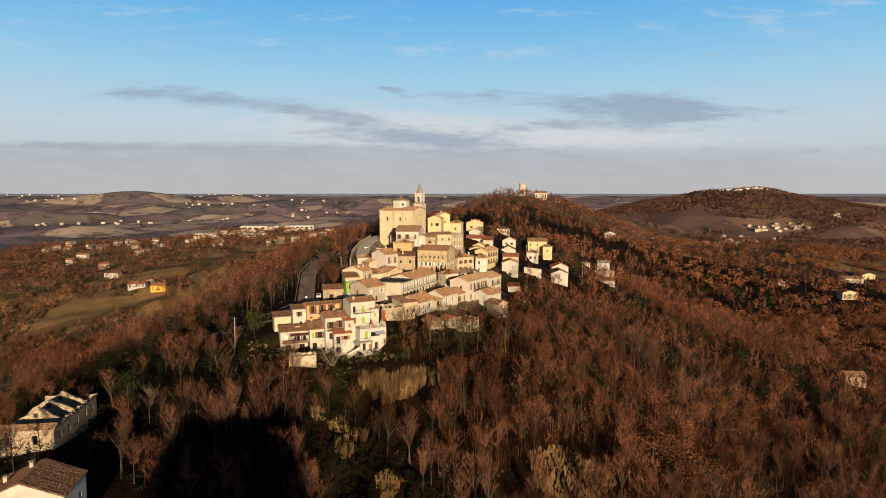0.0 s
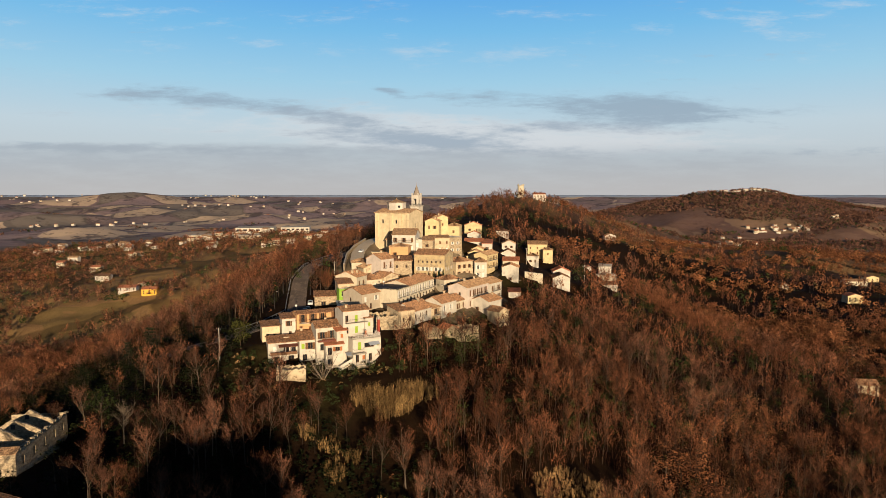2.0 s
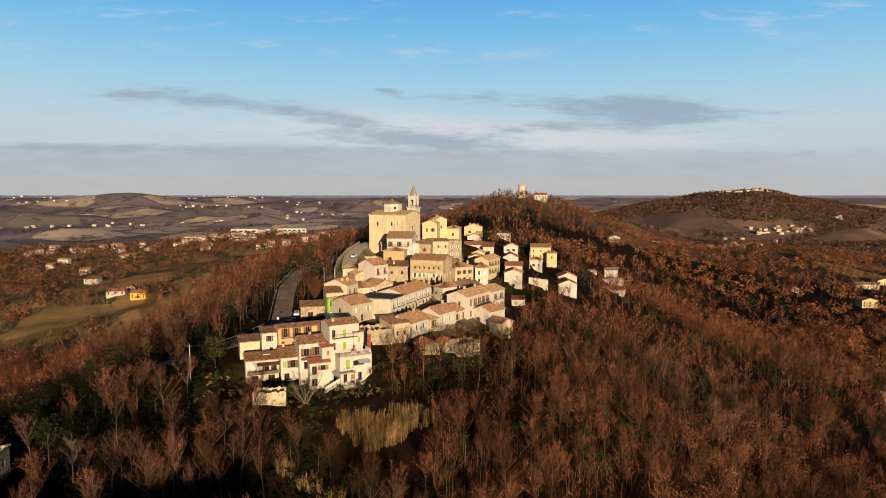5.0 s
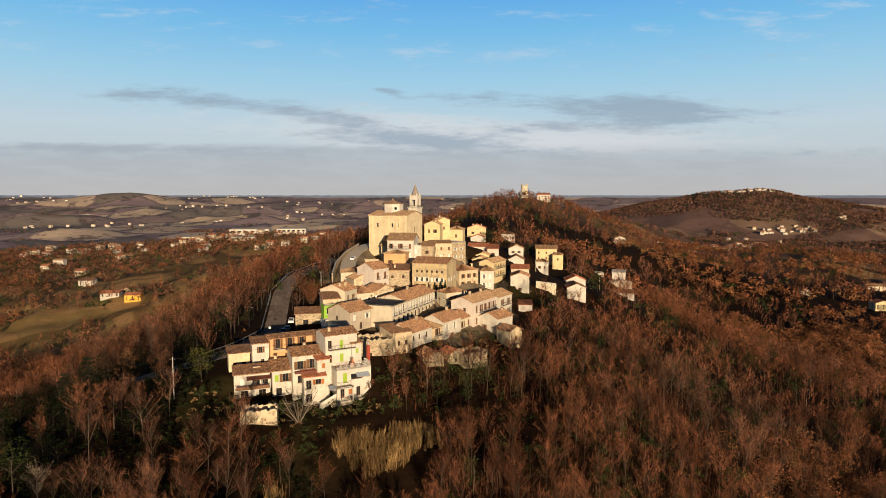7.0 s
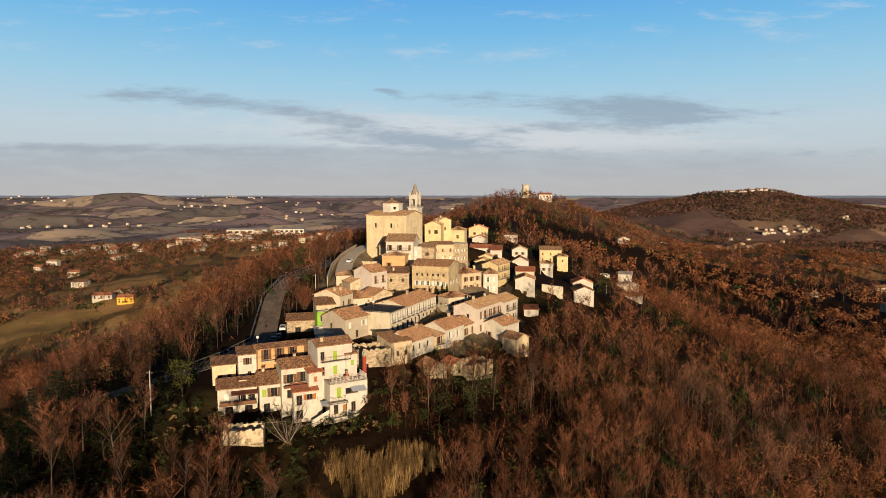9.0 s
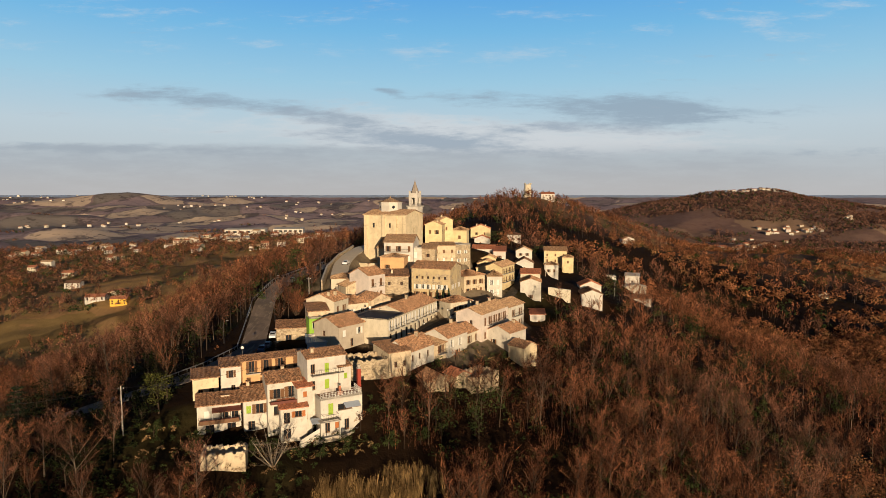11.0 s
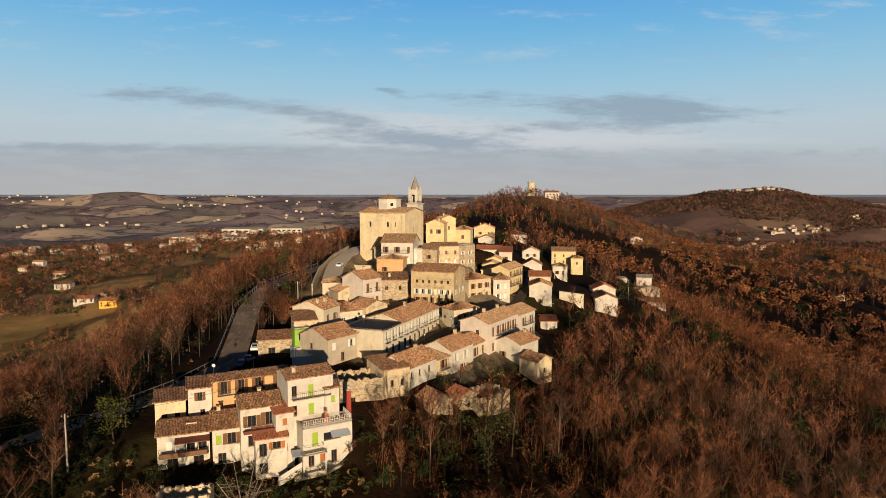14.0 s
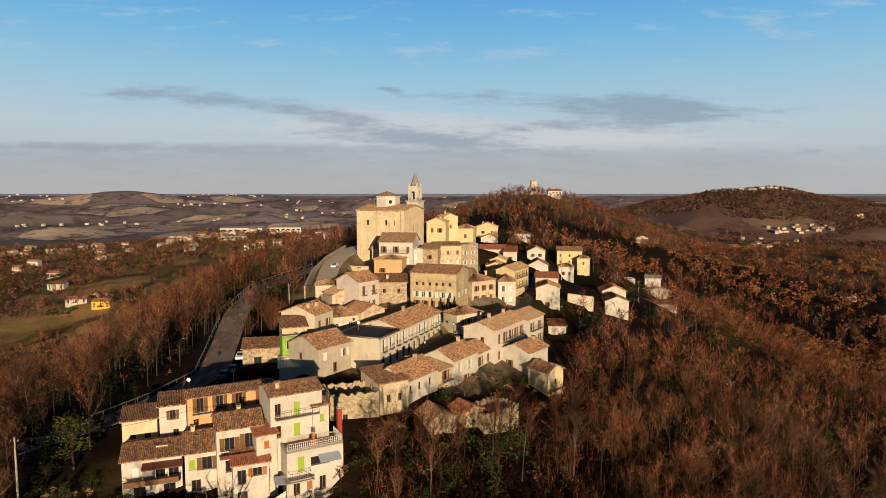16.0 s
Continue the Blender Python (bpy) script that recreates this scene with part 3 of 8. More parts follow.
def strip(name, line, half, lift, mat, label, category, parent=None, shift=0.0, dense=2.0, kind="structure"):
    """A ribbon along a line over the ground, with thickness."""
    pts = []
    for a, b in zip(line[:-1], line[1:]):
        n = max(2, int(np.hypot(*(b - a)[:2]) / dense))
        pts += [a + (b - a) * i / n for i in range(n)]
    pts = np.array(pts + [line[-1]])
    for _ in range(3):
        pts[1:-1] = (pts[:-2] + 2 * pts[1:-1] + pts[2:]) / 4
    d = np.gradient(pts[:, :2], axis=0)
    d /= np.linalg.norm(d, axis=1)[:, None]
    nrm = np.stack([d[:, 1], -d[:, 0]], 1)
    rows = []
    for off, dz in ((-half, -0.5), (-half, lift), (0, lift + 0.04), (half, lift), (half, -0.5)):
        q = pts.copy()
        q[:, :2] += nrm * (shift + off)
        q[:, 2] += dz
        rows.append(q)
    v = np.stack(rows, 1).reshape(-1, 3)
    f = [(i * 5 + j, i * 5 + j + 1, i * 5 + j + 6, i * 5 + j + 5) for i in range(len(pts) - 1) for j in range(4)]
    ob = link_mesh(name, v.tolist(), f, [mat], parent)
    if label:
        tagged(ob, label, category, kind=kind)
    return pts, nrm


for key, words in (("main", "winding grey asphalt road below the village"), ("ramp", "paved lane climbing to the church"), ("street", "narrow paved village street with shade put into its colour")):
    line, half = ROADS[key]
    strip("road", line, half, 0.10, {"main": ASPHALT, "ramp": PAVING, "street": SHADE_COBBLES}[key], words, "road")

# ---- houses ----
def box(bm, x0, y0, z0, x1, y1, z1, mat=0):
    v = [bm.verts.new((x, y, z)) for z in (z0, z1) for x, y in ((x0, y0), (x1, y0), (x1, y1), (x0, y1))]
    for f in ((0, 3, 2, 1), (4, 5, 6, 7), (0, 1, 5, 4), (1, 2, 6, 5), (2, 3, 7, 6), (3, 0, 4, 7)):
        bm.faces.new([v[i] for i in f]).material_index = mat


def tube(bm, points, radii, sides=6, mat=0):
    """A tapered tube along points."""
    rings = []
    for i, p in enumerate(points):
        p = Vector(p)
        a = Vector(points[max(i - 1, 0)])
        b = Vector(points[min(i + 1, len(points) - 1)])
        q = (b - a).to_track_quat("Z", "Y")
        rings.append([bm.verts.new(p + q @ Vector((math.cos(t) * radii[i], math.sin(t) * radii[i], 0))) for t in (2 * math.pi * j / sides for j in range(sides))])
    for r, s in zip(rings[:-1], rings[1:]):
        for j in range(sides):
            bm.faces.new((r[j], r[(j + 1) % sides], s[(j + 1) % sides], s[j])).material_index = mat
    bm.faces.new(rings[-1]).material_index = mat
    bm.faces.new(rings[0][::-1]).material_index = mat


SHARED = {}


def shared(key, make):
    """One mesh for alike pieces."""
    if key not in SHARED:
        bm = bmesh.new()
        mats = make(bm)
        me = bpy.data.meshes.new(key[0])
        bm.to_mesh(me)
        bm.free()
        for m in mats:
            me.materials.append(m)
        SHARED[key] = me
    return SHARED[key]


def window_frame(w, h, door, mat):
    def make(bm):
        t = 0.07
        box(bm, 0, 0, 0, t, 0.06, h), box(bm, w - t, 0, 0, w, 0.06, h), box(bm, t, 0, h - t, w - t, 0.06, h)
        box(bm, t, 0, 0, w - t, 0.06, t if not door else 0.25)
        box(bm, w / 2 - 0.04, 0, t, w / 2 + 0.04, 0.055, h - t)
        return [mat]
    return shared(("frame", round(w, 2), round(h, 2), door, mat.name), make)


def pane_mesh(w, h):
    def make(bm):
        box(bm, 0.05, 0.03, 0.05, w - 0.05, 0.04, h - 0.05)
        return [GLASS]
    return shared(("pane", round(w, 2), round(h, 2)), make)


def sill_mesh(w):
    def make(bm):
        box(bm, -0.12, -0.32, -0.08, w + 0.12, -0.02, 0.0)
        return [CONCRETE]
    return shared(("sill", round(w, 2)), make)


def shutter_mesh(w, h, mat):
    """One shutter leaf: a board whose face is folded into louvres between two plain rails."""
    def make(bm):
        n = max(5, int(h / 0.16))
        line = [(0.0, 0.0), (0.0, 0.10)]
        for i in range(n):
            z = 0.10 + (h - 0.20) * i / n
            line += [(0.012, z + 0.01), (-0.012, z + (h - 0.20) / n - 0.01)]
        line += [(0.0, h - 0.10), (0.0, h), (0.045, h), (0.045, 0.0)]
        ends = [[bm.verts.new((x, y, z)) for y, z in line] for x in (0.01, w - 0.01)]
        m = len(line)
        for i in range(m):
            j = (i + 1) % m
            bm.faces.new((ends[0][i], ends[1][i], ends[1][j], ends[0][j]))
        bm.faces.new(ends[0][::-1]), bm.faces.new(ends[1])
        return [mat]
    return shared(("shutter", round(w, 2), round(h, 2), mat.name), make)


def piece(name, me, parent, m):
    ob = new(name, me)
    ob.parent = parent
    ob.matrix_basis = m
    return ob


def wall_with_holes(bm, m, width, z0, z1, holes, gable=None, reveal=0.28):
    """An outer wall face in the plane of m (x along, z up, y inwards), with real openings that have reveals."""
    us = sorted({0.0, width, *[v for h in holes for v in (h[0], h[2])]})
    vs = sorted({z0, z1, *[v for h in holes for v in (h[1], h[3])]})
    grid = {}

    def at(u, v, d=0.0):
        key = (round(u, 4), round(v, 4), d)
        if key not in grid:
            grid[key] = bm.verts.new(m @ Vector((u, d, v)))
        return grid[key]

    for a, b in zip(us[:-1], us[1:]):
        for c, d in zip(vs[:-1], vs[1:]):
            mu, mv = (a + b) / 2, (c + d) / 2
            if any(h[0] < mu < h[2] and h[1] < mv < h[3] for h in holes):
                continue
            bm.faces.new((at(a, c), at(b, c), at(b, d), at(a, d)))
    for u0, v0, u1, v1 in holes:
        q = [(u0, v0), (u1, v0), (u1, v1), (u0, v1)]
        for (p, r) in zip(q, q[1:] + q[:1]):
            bm.faces.new([bm.verts.new(m @ Vector((s[0], dd, s[1]))) for s, dd in ((p, 0), (p, reveal), (r, reveal), (r, 0))])
    if gable:
        bm.faces.new([bm.verts.new(m @ Vector(p)) for p in ((0, 0, z1), (width, 0, z1), *[(g[0], 0, g[1]) for g in gable])])


def slope(bm, e0, e1, r0, r1, rib=0.24, rows=5, thick=0.16, wob=0.05, seed=0):
    """A tiled roof slope between its eave and its ridge, with ribs of round tiles and a sagging surface."""
    e0, e1, r0, r1 = Vector(e0), Vector(e1), Vector(r0), Vector(r1)
    nrm = (e1 - e0).cross((r0 + r1) / 2 - e0).normalized()
    cols = max(4, int((e1 - e0).length / rib) * 2)
    rnd = random.Random(seed)
    lift = [rnd.uniform(-0.035, 0.045) for _ in range(cols + 1)]
    rows_v = []
    for j in range(rows + 1):
        t = j / rows
        sag = -wob * math.sin(math.pi * t) * rnd.uniform(0.4, 1.2)
        line = []
        for i in range(cols + 1):
            s = i / cols
            p = (e0.lerp(e1, s)).lerp(r0.lerp(r1, s), t)
            up = (0.115 if i % 2 else 0.0) + sag + lift[i] * 0.6 + rnd.uniform(-0.018, 0.018)
            line.append(bm.verts.new(p + nrm * up))
        rows_v.append(line)
    for a, b in zip(rows_v[:-1], rows_v[1:]):
        for i in range(cols):
            bm.faces.new((a[i], a[i + 1], b[i + 1], b[i]))
    low = [bm.verts.new(p - nrm * thick) for p in (e0, e1, r1, r0)]
    bm.faces.new((low[0], low[3], low[2], low[1]))
    first, last = rows_v[0], rows_v[-1]
    bm.faces.new((low[0], low[1], *first[::-1]))
    bm.faces.new((low[1], low[2], *[r[-1] for r in rows_v[::-1]]))
    bm.faces.new((low[3], low[0], *[r[0] for r in rows_v]))
    if (r1 - r0).length > 0.05:
        bm.faces.new((low[2], low[3], *last))


def chimney(parent, x, y, z, h=1.3, mat=None):
    bm = bmesh.new()
    box(bm, x - 0.3, y - 0.3, z - 0.8, x + 0.3, y + 0.3, z + h)
    for a in (-0.28, 0.16):
        box(bm, x + a, y - 0.28, z + h, x + a + 0.12, y + 0.28, z + h + 0.22)
    part("chimney", bm, mat or MIXED, parent)
    bm = bmesh.new()
    box(bm, x - 0.42, y - 0.42, z + h + 0.22, x + 0.42, y + 0.42, z + h + 0.32)
    part("chimney_cap", bm, TILES, parent)


def balcony(parent, m, u, v, w, deep=1.0, rail=IRON):
    """Slab and railing at u along and v up the wall of m."""
    bm = bmesh.new()
    box(bm, 0, -deep, -0.16, w, 0.0, 0.0)
    slab = part("balcony", bm, CONCRETE, parent)
    slab.matrix_basis = m @ pose(u, 0, v)
    bm = bmesh.new()
    n = max(3, int(w / 0.35))
    for z in (0.08, 0.98):
        box(bm, 0.03, -deep + 0.03, z, w - 0.03, -deep + 0.07, z + 0.045)
        for x in (0.03, w - 0.07):
            box(bm, x, -deep + 0.07, z, x + 0.04, 0, z + 0.045)
    for i in range(n + 1):
        x = 0.04 + (w - 0.1) * i / n
        box(bm, x, -deep + 0.035, 0.0, x + 0.025, -deep + 0.06, 0.99)
    part("railing", bm, rail, slab)


COUNT = [0]


def house(label, x, y, turn, w, d, zg, ze, roof="gable", rise=1.5, wall=WHITE, tiles=TILES, front=(), right=(), left=(), chim=(), category="house", over=0.35, deep=3.0, name="house", ribs=0.24, group="houses of the village", balconies=(), sills=True):
    """A house whose front left corner stands at x, y; turn: degrees from +x along the front.
    Rows of openings on each side: (height over zg, width, height, places along the wall, shutter, door)."""
    COUNT[0] += 1
    root = new(name)
    root.matrix_world = pose(x, y, zg, 0, 0, turn)
    tagged(root, label, category, group)
    h = ze - zg
    sides = {"front": (pose(0, 0, 0), w, front), "right": (pose(w, 0, 0, 0, 0, 90), d, right), "left": (pose(0, d, 0, 0, 0, -90), d, left), "back": (pose(w, d, 0, 0, 0, 180), w, ())}
    bm = bmesh.new()
    for key, (m, width, rows) in sides.items():
        holes = []
        for v, ow, oh, places, *more in rows:
            for p in places:
                u = p * width - ow / 2
                if u > 0.12 and u + ow < width - 0.12 and v + oh < h - 0.08:
                    holes.append((u, v, u + ow, v + oh))
        gable = None
        if roof == "gable" and key in ("left", "right"):
            gable = [(width / 2, h + rise)]
        if roof == "cross" and key in ("front", "back"):
            gable = [(width / 2, h + rise)]
        if roof == "mono" and key in ("left", "right"):
            gable = [(width, h + rise)] if key == "right" else [(0, h + rise)]
        if roof == "mono" and key == "back":
            gable = [(width, h + rise), (0, h + rise)]
        wall_with_holes(bm, m, width, -deep, h, holes, gable)
        for v, ow, oh, places, *more in rows:
            sh = more[0] if more else ""
            door = len(more) > 1 and more[1]
            for p in places:
                u = p * width - ow / 2
                if not (u > 0.12 and u + ow < width - 0.12 and v + oh < h - 0.08):
                    continue
                fmat = WOOD if (door or sh in "bo") and sh != "w" else WHITE_PAINT
                f = piece("door" if door else "window", window_frame(ow, oh, bool(door), fmat), root, m @ pose(u, 0.16, v))
                piece("pane", pane_mesh(ow, oh), f, Matrix.Identity(4))
                if sills and not door:
                    piece("sill", sill_mesh(ow), f, pose(0, 0.08, 0))
                if sh and sh in SHUTTERS and not door:
                    closed = sh == "G" or (COUNT[0] * 7 + int(u * 10)) % 5 < 2
                    sm = shutter_mesh(ow / 2, oh, SHUTTERS[sh])
                    for a in (0, 1):
                        if closed:
                            piece("shutter", sm, f, pose(a * ow / 2, -0.12, 0))
                        elif ow < 1.5:
                            piece("shutter", sm, f, pose(-ow / 2 - 0.02 if a == 0 else ow + 0.02, -0.215, 0))
    bmesh.ops.remove_doubles(bm, verts=bm.verts, dist=0.001)
    part("wall", bm, wall, root)
    o = over
    bm = bmesh.new()
    sd = COUNT[0]
    if roof == "gable":
        k = rise / (d / 2)
        slope(bm, (-o, -o, h - o * k), (w + o, -o, h - o * k), (-o, d / 2, h + rise), (w + o, d / 2, h + rise), ribs, seed=sd)
        slope(bm, (w + o, d + o, h - o * k), (-o, d + o, h - o * k), (w + o, d / 2, h + rise), (-o, d / 2, h + rise), ribs, seed=sd + 1)
    elif roof == "cross":
        k = rise / (w / 2)
        slope(bm, (-o, d + o, h - o * k), (-o, -o, h - o * k), (w / 2, d + o, h + rise), (w / 2, -o, h + rise), ribs, seed=sd)
        slope(bm, (w + o, -o, h - o * k), (w + o, d + o, h - o * k), (w / 2, -o, h + rise), (w / 2, d + o, h + rise), ribs, seed=sd + 1)
    elif roof == "hip":
        q = min(w, d) / 2
        a, b = ((q, d / 2), (w - q, d / 2)) if w >= d else ((w / 2, q), (w / 2, d - q))
        A, B = (a[0], a[1], h + rise), (b[0], b[1], h + rise)
        k = rise / q * o
        c = [(-o, -o, h - k), (w + o, -o, h - k), (w + o, d + o, h - k), (-o, d + o, h - k)]
        if w >= d:
            quads = ((c[0], c[1], A, B), (c[1], c[2], B, B), (c[2], c[3], B, A), (c[3], c[0], A, A))
        else:
            quads = ((c[0], c[1], A, A), (c[1], c[2], A, B), (c[2], c[3], B, B), (c[3], c[0], B, A))
        for i, q4 in enumerate(quads):
            slope(bm, *q4, ribs, seed=sd + i)
    elif roof == "mono":
        k = rise / d
        slope(bm, (-o, -o, h - o * k), (w + o, -o, h - o * k), (-o, d + o, h + rise + o * k), (w + o, d + o, h + rise + o * k), ribs, seed=sd)
    elif roof == "ruin":
        # bare wall tops, uneven, and a fallen-in floor
        rnd = random.Random(sd)
        box(bm, 0.3, 0.3, h - 3.4, w - 0.3, d - 0.3, h - 3.2)
        for m4, ln in ((pose(0, 0, 0), w), (pose(w, 0, 0, 0, 0, 90), d), (pose(w, d, 0, 0, 0, 180), w), (pose(0, d, 0, 0, 0, -90), d)):
            n = int(ln / 0.35)
            ph = rnd.uniform(0, 6)
            ups = [0.04 + 0.26 * abs(math.sin(ph + i * 0.31) * math.sin(ph * 2 + i * 0.13)) + rnd.choice((0, 0.05, 0.12, 0.28)) for i in range(n + 1)]
            lines = [[bm.verts.new(m4 @ Vector((ln * i / n, b, h - 3.2 if low else h + ups[i] * 1.0 - (0.9 if (i * 5 + sd) % 13 < 3 else 0.0)))) for i in range(n + 1)] for b, low in ((0.003, True), (0.003, False), (0.45, False), (0.45, True))]
            for i in range(n):
                for p, q in zip(lines[:-1], lines[1:]):
                    bm.faces.new((p[i], p[i + 1], q[i + 1], q[i]))
    else:
        box(bm, 0.25, 0.25, h - 0.35, w - 0.25, d - 0.25, h - 0.2)
        for b4 in ((0, 0, w, 0.25), (0, d - 0.25, w, d), (0, 0.25, 0.25, d - 0.25), (w - 0.25, 0.25, w, d - 0.25)):
            box(bm, b4[0], b4[1], h - 0.3, b4[2], b4[3], h + (rise if roof == "parapet" else 0.12))
    part({"flat": "terrace", "ruin": "wall_top"}.get(roof, "roof"), bm, tiles, root)
    for c in chim:
        u, v = c[0] * w, c[1] * d
        if roof == "gable":
            z = h + rise * (1 - abs(v - d / 2) / (d / 2))
        elif roof == "cross":
            z = h + rise * (1 - abs(u - w / 2) / (w / 2))
        else:
            z = h + rise * 0.5
        chimney(root, u, v, z, c[2] if len(c) > 2 else 1.0)
    for side, u, v, bw, deep_b in balconies:
        balcony(root, sides[side][0], u, v, bw, deep_b)
    return root


def spread(n, lo=0.14, hi=0.86):
    return [lo + (hi - lo) * i / max(n - 1, 1) if n > 1 else (lo + hi) / 2 for i in range(n)]

# ---- the lower row of houses at the end of the ridge ----
L3 = spread(3)
house("small ochre stone house with a clay tile roof", -52.6, 190.4, 22, 5.0, 5.0, 57.2, 61.7, "mono", 0.7, BRICK, TILES, [(1.0, 0.9, 1.1, [0.3, 0.72], "")])
house("narrow white house with brown tiles and two windows", -46.9, 190.8, 22, 3.9, 5.0, 57.4, 64.0, "mono", 0.6, BRIGHT, TILES, [(1.4, 0.8, 1.2, [0.6], ""), (4.2, 0.9, 1.5, [0.5], "b")])
house("long orange house with a clay tile roof and balconies", -42.7, 191.4, 27, 13.4, 5.0, 57.6, 65.1, "gable", 0.6, ORANGE, TILES,
      [(4.9, 1.1, 2.3, [0.14, 0.36, 0.58, 0.82], "b"), (1.6, 1.0, 2.0, [0.3, 0.6, 0.85], "b")], balconies=[("front", 0.7, 4.8, 5.2, 0.9), ("front", 7.0, 4.8, 5.6, 0.8)], left=[(4.5, 0.8, 1.2, [0.5], "")])
house("tall white house with green shutters and a tiled gable roof", -28.4, 186.8, 30, 8.0, 6.6, 57.6, 66.9, "gable", 0.95, BRIGHT, TILES,
      [(5.9, 0.9, 1.9, [0.5], "G"), (5.9, 0.9, 2.0, [0.14], "b", True), (2.6, 0.95, 1.9, [0.5], "G"), (2.6, 0.9, 1.9, [0.14], "b", True)], chim=[(0.2, 0.3, 0.7)], balconies=[("front", 0.6, 5.8, 6.6, 1.3)])
house("lean-to wing of white plaster with a small tiled roof", -22.6, 189.5, 30, 2.5, 2.3, 57.6, 64.5, "mono", 0.35, BRIGHT, TILES, [(4.3, 0.7, 1.1, [0.55], "G")])
house("white house below a railed roof terrace with green shutters", -25.4, 184.2, 29, 8.6, 4.4, 51.6, 59.4, "flat", 0.2, BRIGHT, CONCRETE,
      [(4.5, 1.0, 2.2, [0.24], "G"), (5.2, 0.7, 1.0, [0.9], "G"), (5.0, 2.9, 1.3, [0.58], ""), (0.9, 1.0, 2.2, [0.16, 0.62], "o", True), (1.6, 0.8, 1.2, [0.38], "o")],
      balconies=[("front", 0.0, 3.9, 3.2, 1.4)])
house("long low white house with a brown tile roof and a veranda", -48.7, 182.4, 20, 8.0, 8.0, 52.6, 58.8, "gable", 1.15, WHITE, TILES,
      [(3.0, 1.0, 1.9, [0.22], "w"), (3.0, 1.5, 1.9, [0.62, 0.85], ""), (0.2, 1.6, 1.9, [0.28, 0.78], "")], balconies=[("front", 0.2, 2.8, 7.6, 1.5)], left=[(3.0, 0.8, 1.2, [0.5], "")])
house("white house with a step in its tiled roof", -40.4, 184.3, 22, 4.9, 8.4, 52.6, 59.2, "gable", 1.75, WHITE, TILES,
      [(3.9, 0.9, 1.5, [0.2], "g"), (3.7, 1.4, 1.9, [0.62], "b"), (0.5, 1.3, 1.8, [0.3], "")], chim=[(0.25, 0.5, 0.6)])
house("cream house with a brown tile roof and a recessed balcony", -35.7, 184.4, 24, 6.5, 6.4, 52.6, 62.7, "gable", 1.4, WHITE, TILES,
      [(6.7, 1.4, 1.9, [0.28], "b"), (6.7, 1.4, 2.2, [0.72], "b"), (3.4, 1.6, 1.8, [0.3], "b")], chim=[(0.55, 0.62, 0.7)], balconies=[("front", 0.5, 6.2, 4.6, 1.4)])
house("narrow white stair tower with a red tile roof", -29.9, 184.5, 30, 3.0, 3.2, 52.0, 61.8, "mono", 0.7, WHITE, RED_TILES,
      [(7.6, 0.75, 1.1, [0.5], "o"), (5.4, 0.75, 1.0, [0.5], "o"), (3.2, 0.75, 1.2, [0.5], "o")])
house("white porch with a red tile roof and orange shutters", -32.7, 182.3, 22, 5.0, 2.6, 51.8, 58.3, "mono", 0.8, WHITE, RED_TILES,
      [(4.4, 1.3, 1.2, [0.68], "o"), (3.4, 1.2, 2.1, [0.24], ""), (0.4, 1.4, 1.9, [0.25], "")])
house("derelict stone outbuilding under bare trees", -42.8, 168.2, 11, 7.4, 4.0, 51.0, 54.9, "ruin", 0, MIXED, MIXED, [(2.2, 1.0, 1.1, [0.2], "")], name="ruined_house", category="ruin")

# ---- along the street, left side ----
c67, s67 = math.cos(radians(67)), math.sin(radians(67))
house("cream stone town house with french windows and a long tile roof", -15.2 + 9.4 * c67, 217.4 + 9.4 * s67, 67, 20.9, 10.4, 61.8, 68.6, "gable", 1.6, CREAM, TILES,
      [(3.6, 1.1, 2.4, spread(8, 0.06, 0.95), "w"), (0.3, 1.2, 2.4, spread(8, 0.06, 0.95), "d", True)], chim=[(0.5, 0.45, 1.0)],
      balconies=[("front", 0.5 + 2.7 * i, 3.5, 1.6, 0.6) for i in range(8)])
house("end of the cream town house with a dark bitumen terrace roof", -15.2, 217.4, 67, 9.4, 10.4, 61.8, 68.5, "flat", 0.1, CREAM, BITUMEN,
      [(3.6, 1.1, 2.4, [0.18, 0.5, 0.82], "w"), (0.3, 1.2, 2.4, [0.18, 0.5, 0.82], "d", True)], left=[(5.2, 0.9, 0.5, [0.28], "")],
      balconies=[("front", 0.8, 3.5, 1.8, 0.6), ("front", 3.8, 3.5, 1.8, 0.6), ("front", 6.8, 3.5, 1.8, 0.6)])
house("grey rendered house with a tile roof", -26.4, 213.0, 52, 8.4, 9.0, 61.6, 67.6, "gable", 1.9, GREY, TILES, [(3.2, 1.0, 1.6, [0.2, 0.8], "w"), (0.4, 1.0, 2.0, [0.5], "b", True)], left=[(3.0, 0.9, 1.3, [0.4], "")])
house("cream house with a tile roof on the slope above", -29.9, 227.0, 68, 7.2, 8.6, 64.6, 71.4, "gable", 1.7, CREAM, TILES, [(3.6, 0.9, 1.5, [0.25, 0.7], "b"), (0.6, 0.9, 1.5, [0.25, 0.7], "b")], chim=[(0.2, 0.3, 0.8), (0.55, 0.25, 0.8)])
house("house of rough stone with a low tile roof", -35.4, 221.2, 20, 5.0, 6.0, 63.2, 69.8, "mono", 1.1, MIXED, TILES, [(3.4, 0.9, 1.2, [0.4], "")])
house("narrow house painted lime green and white", -34.6, 218.2, 24, 3.2, 3.4, 62.4, 68.6, "flat", 0.2, GREEN_WALL, CONCRETE, [(3.4, 1.6, 1.9, [0.5], "w")])
house("white lower storey with a small window", -34.75, 217.7, 24, 3.3, 0.42, 61.4, 64.6, "flat", 0.0, BRIGHT, CONCRETE, [(1.3, 0.7, 1.0, [0.5], "b")], over=0)
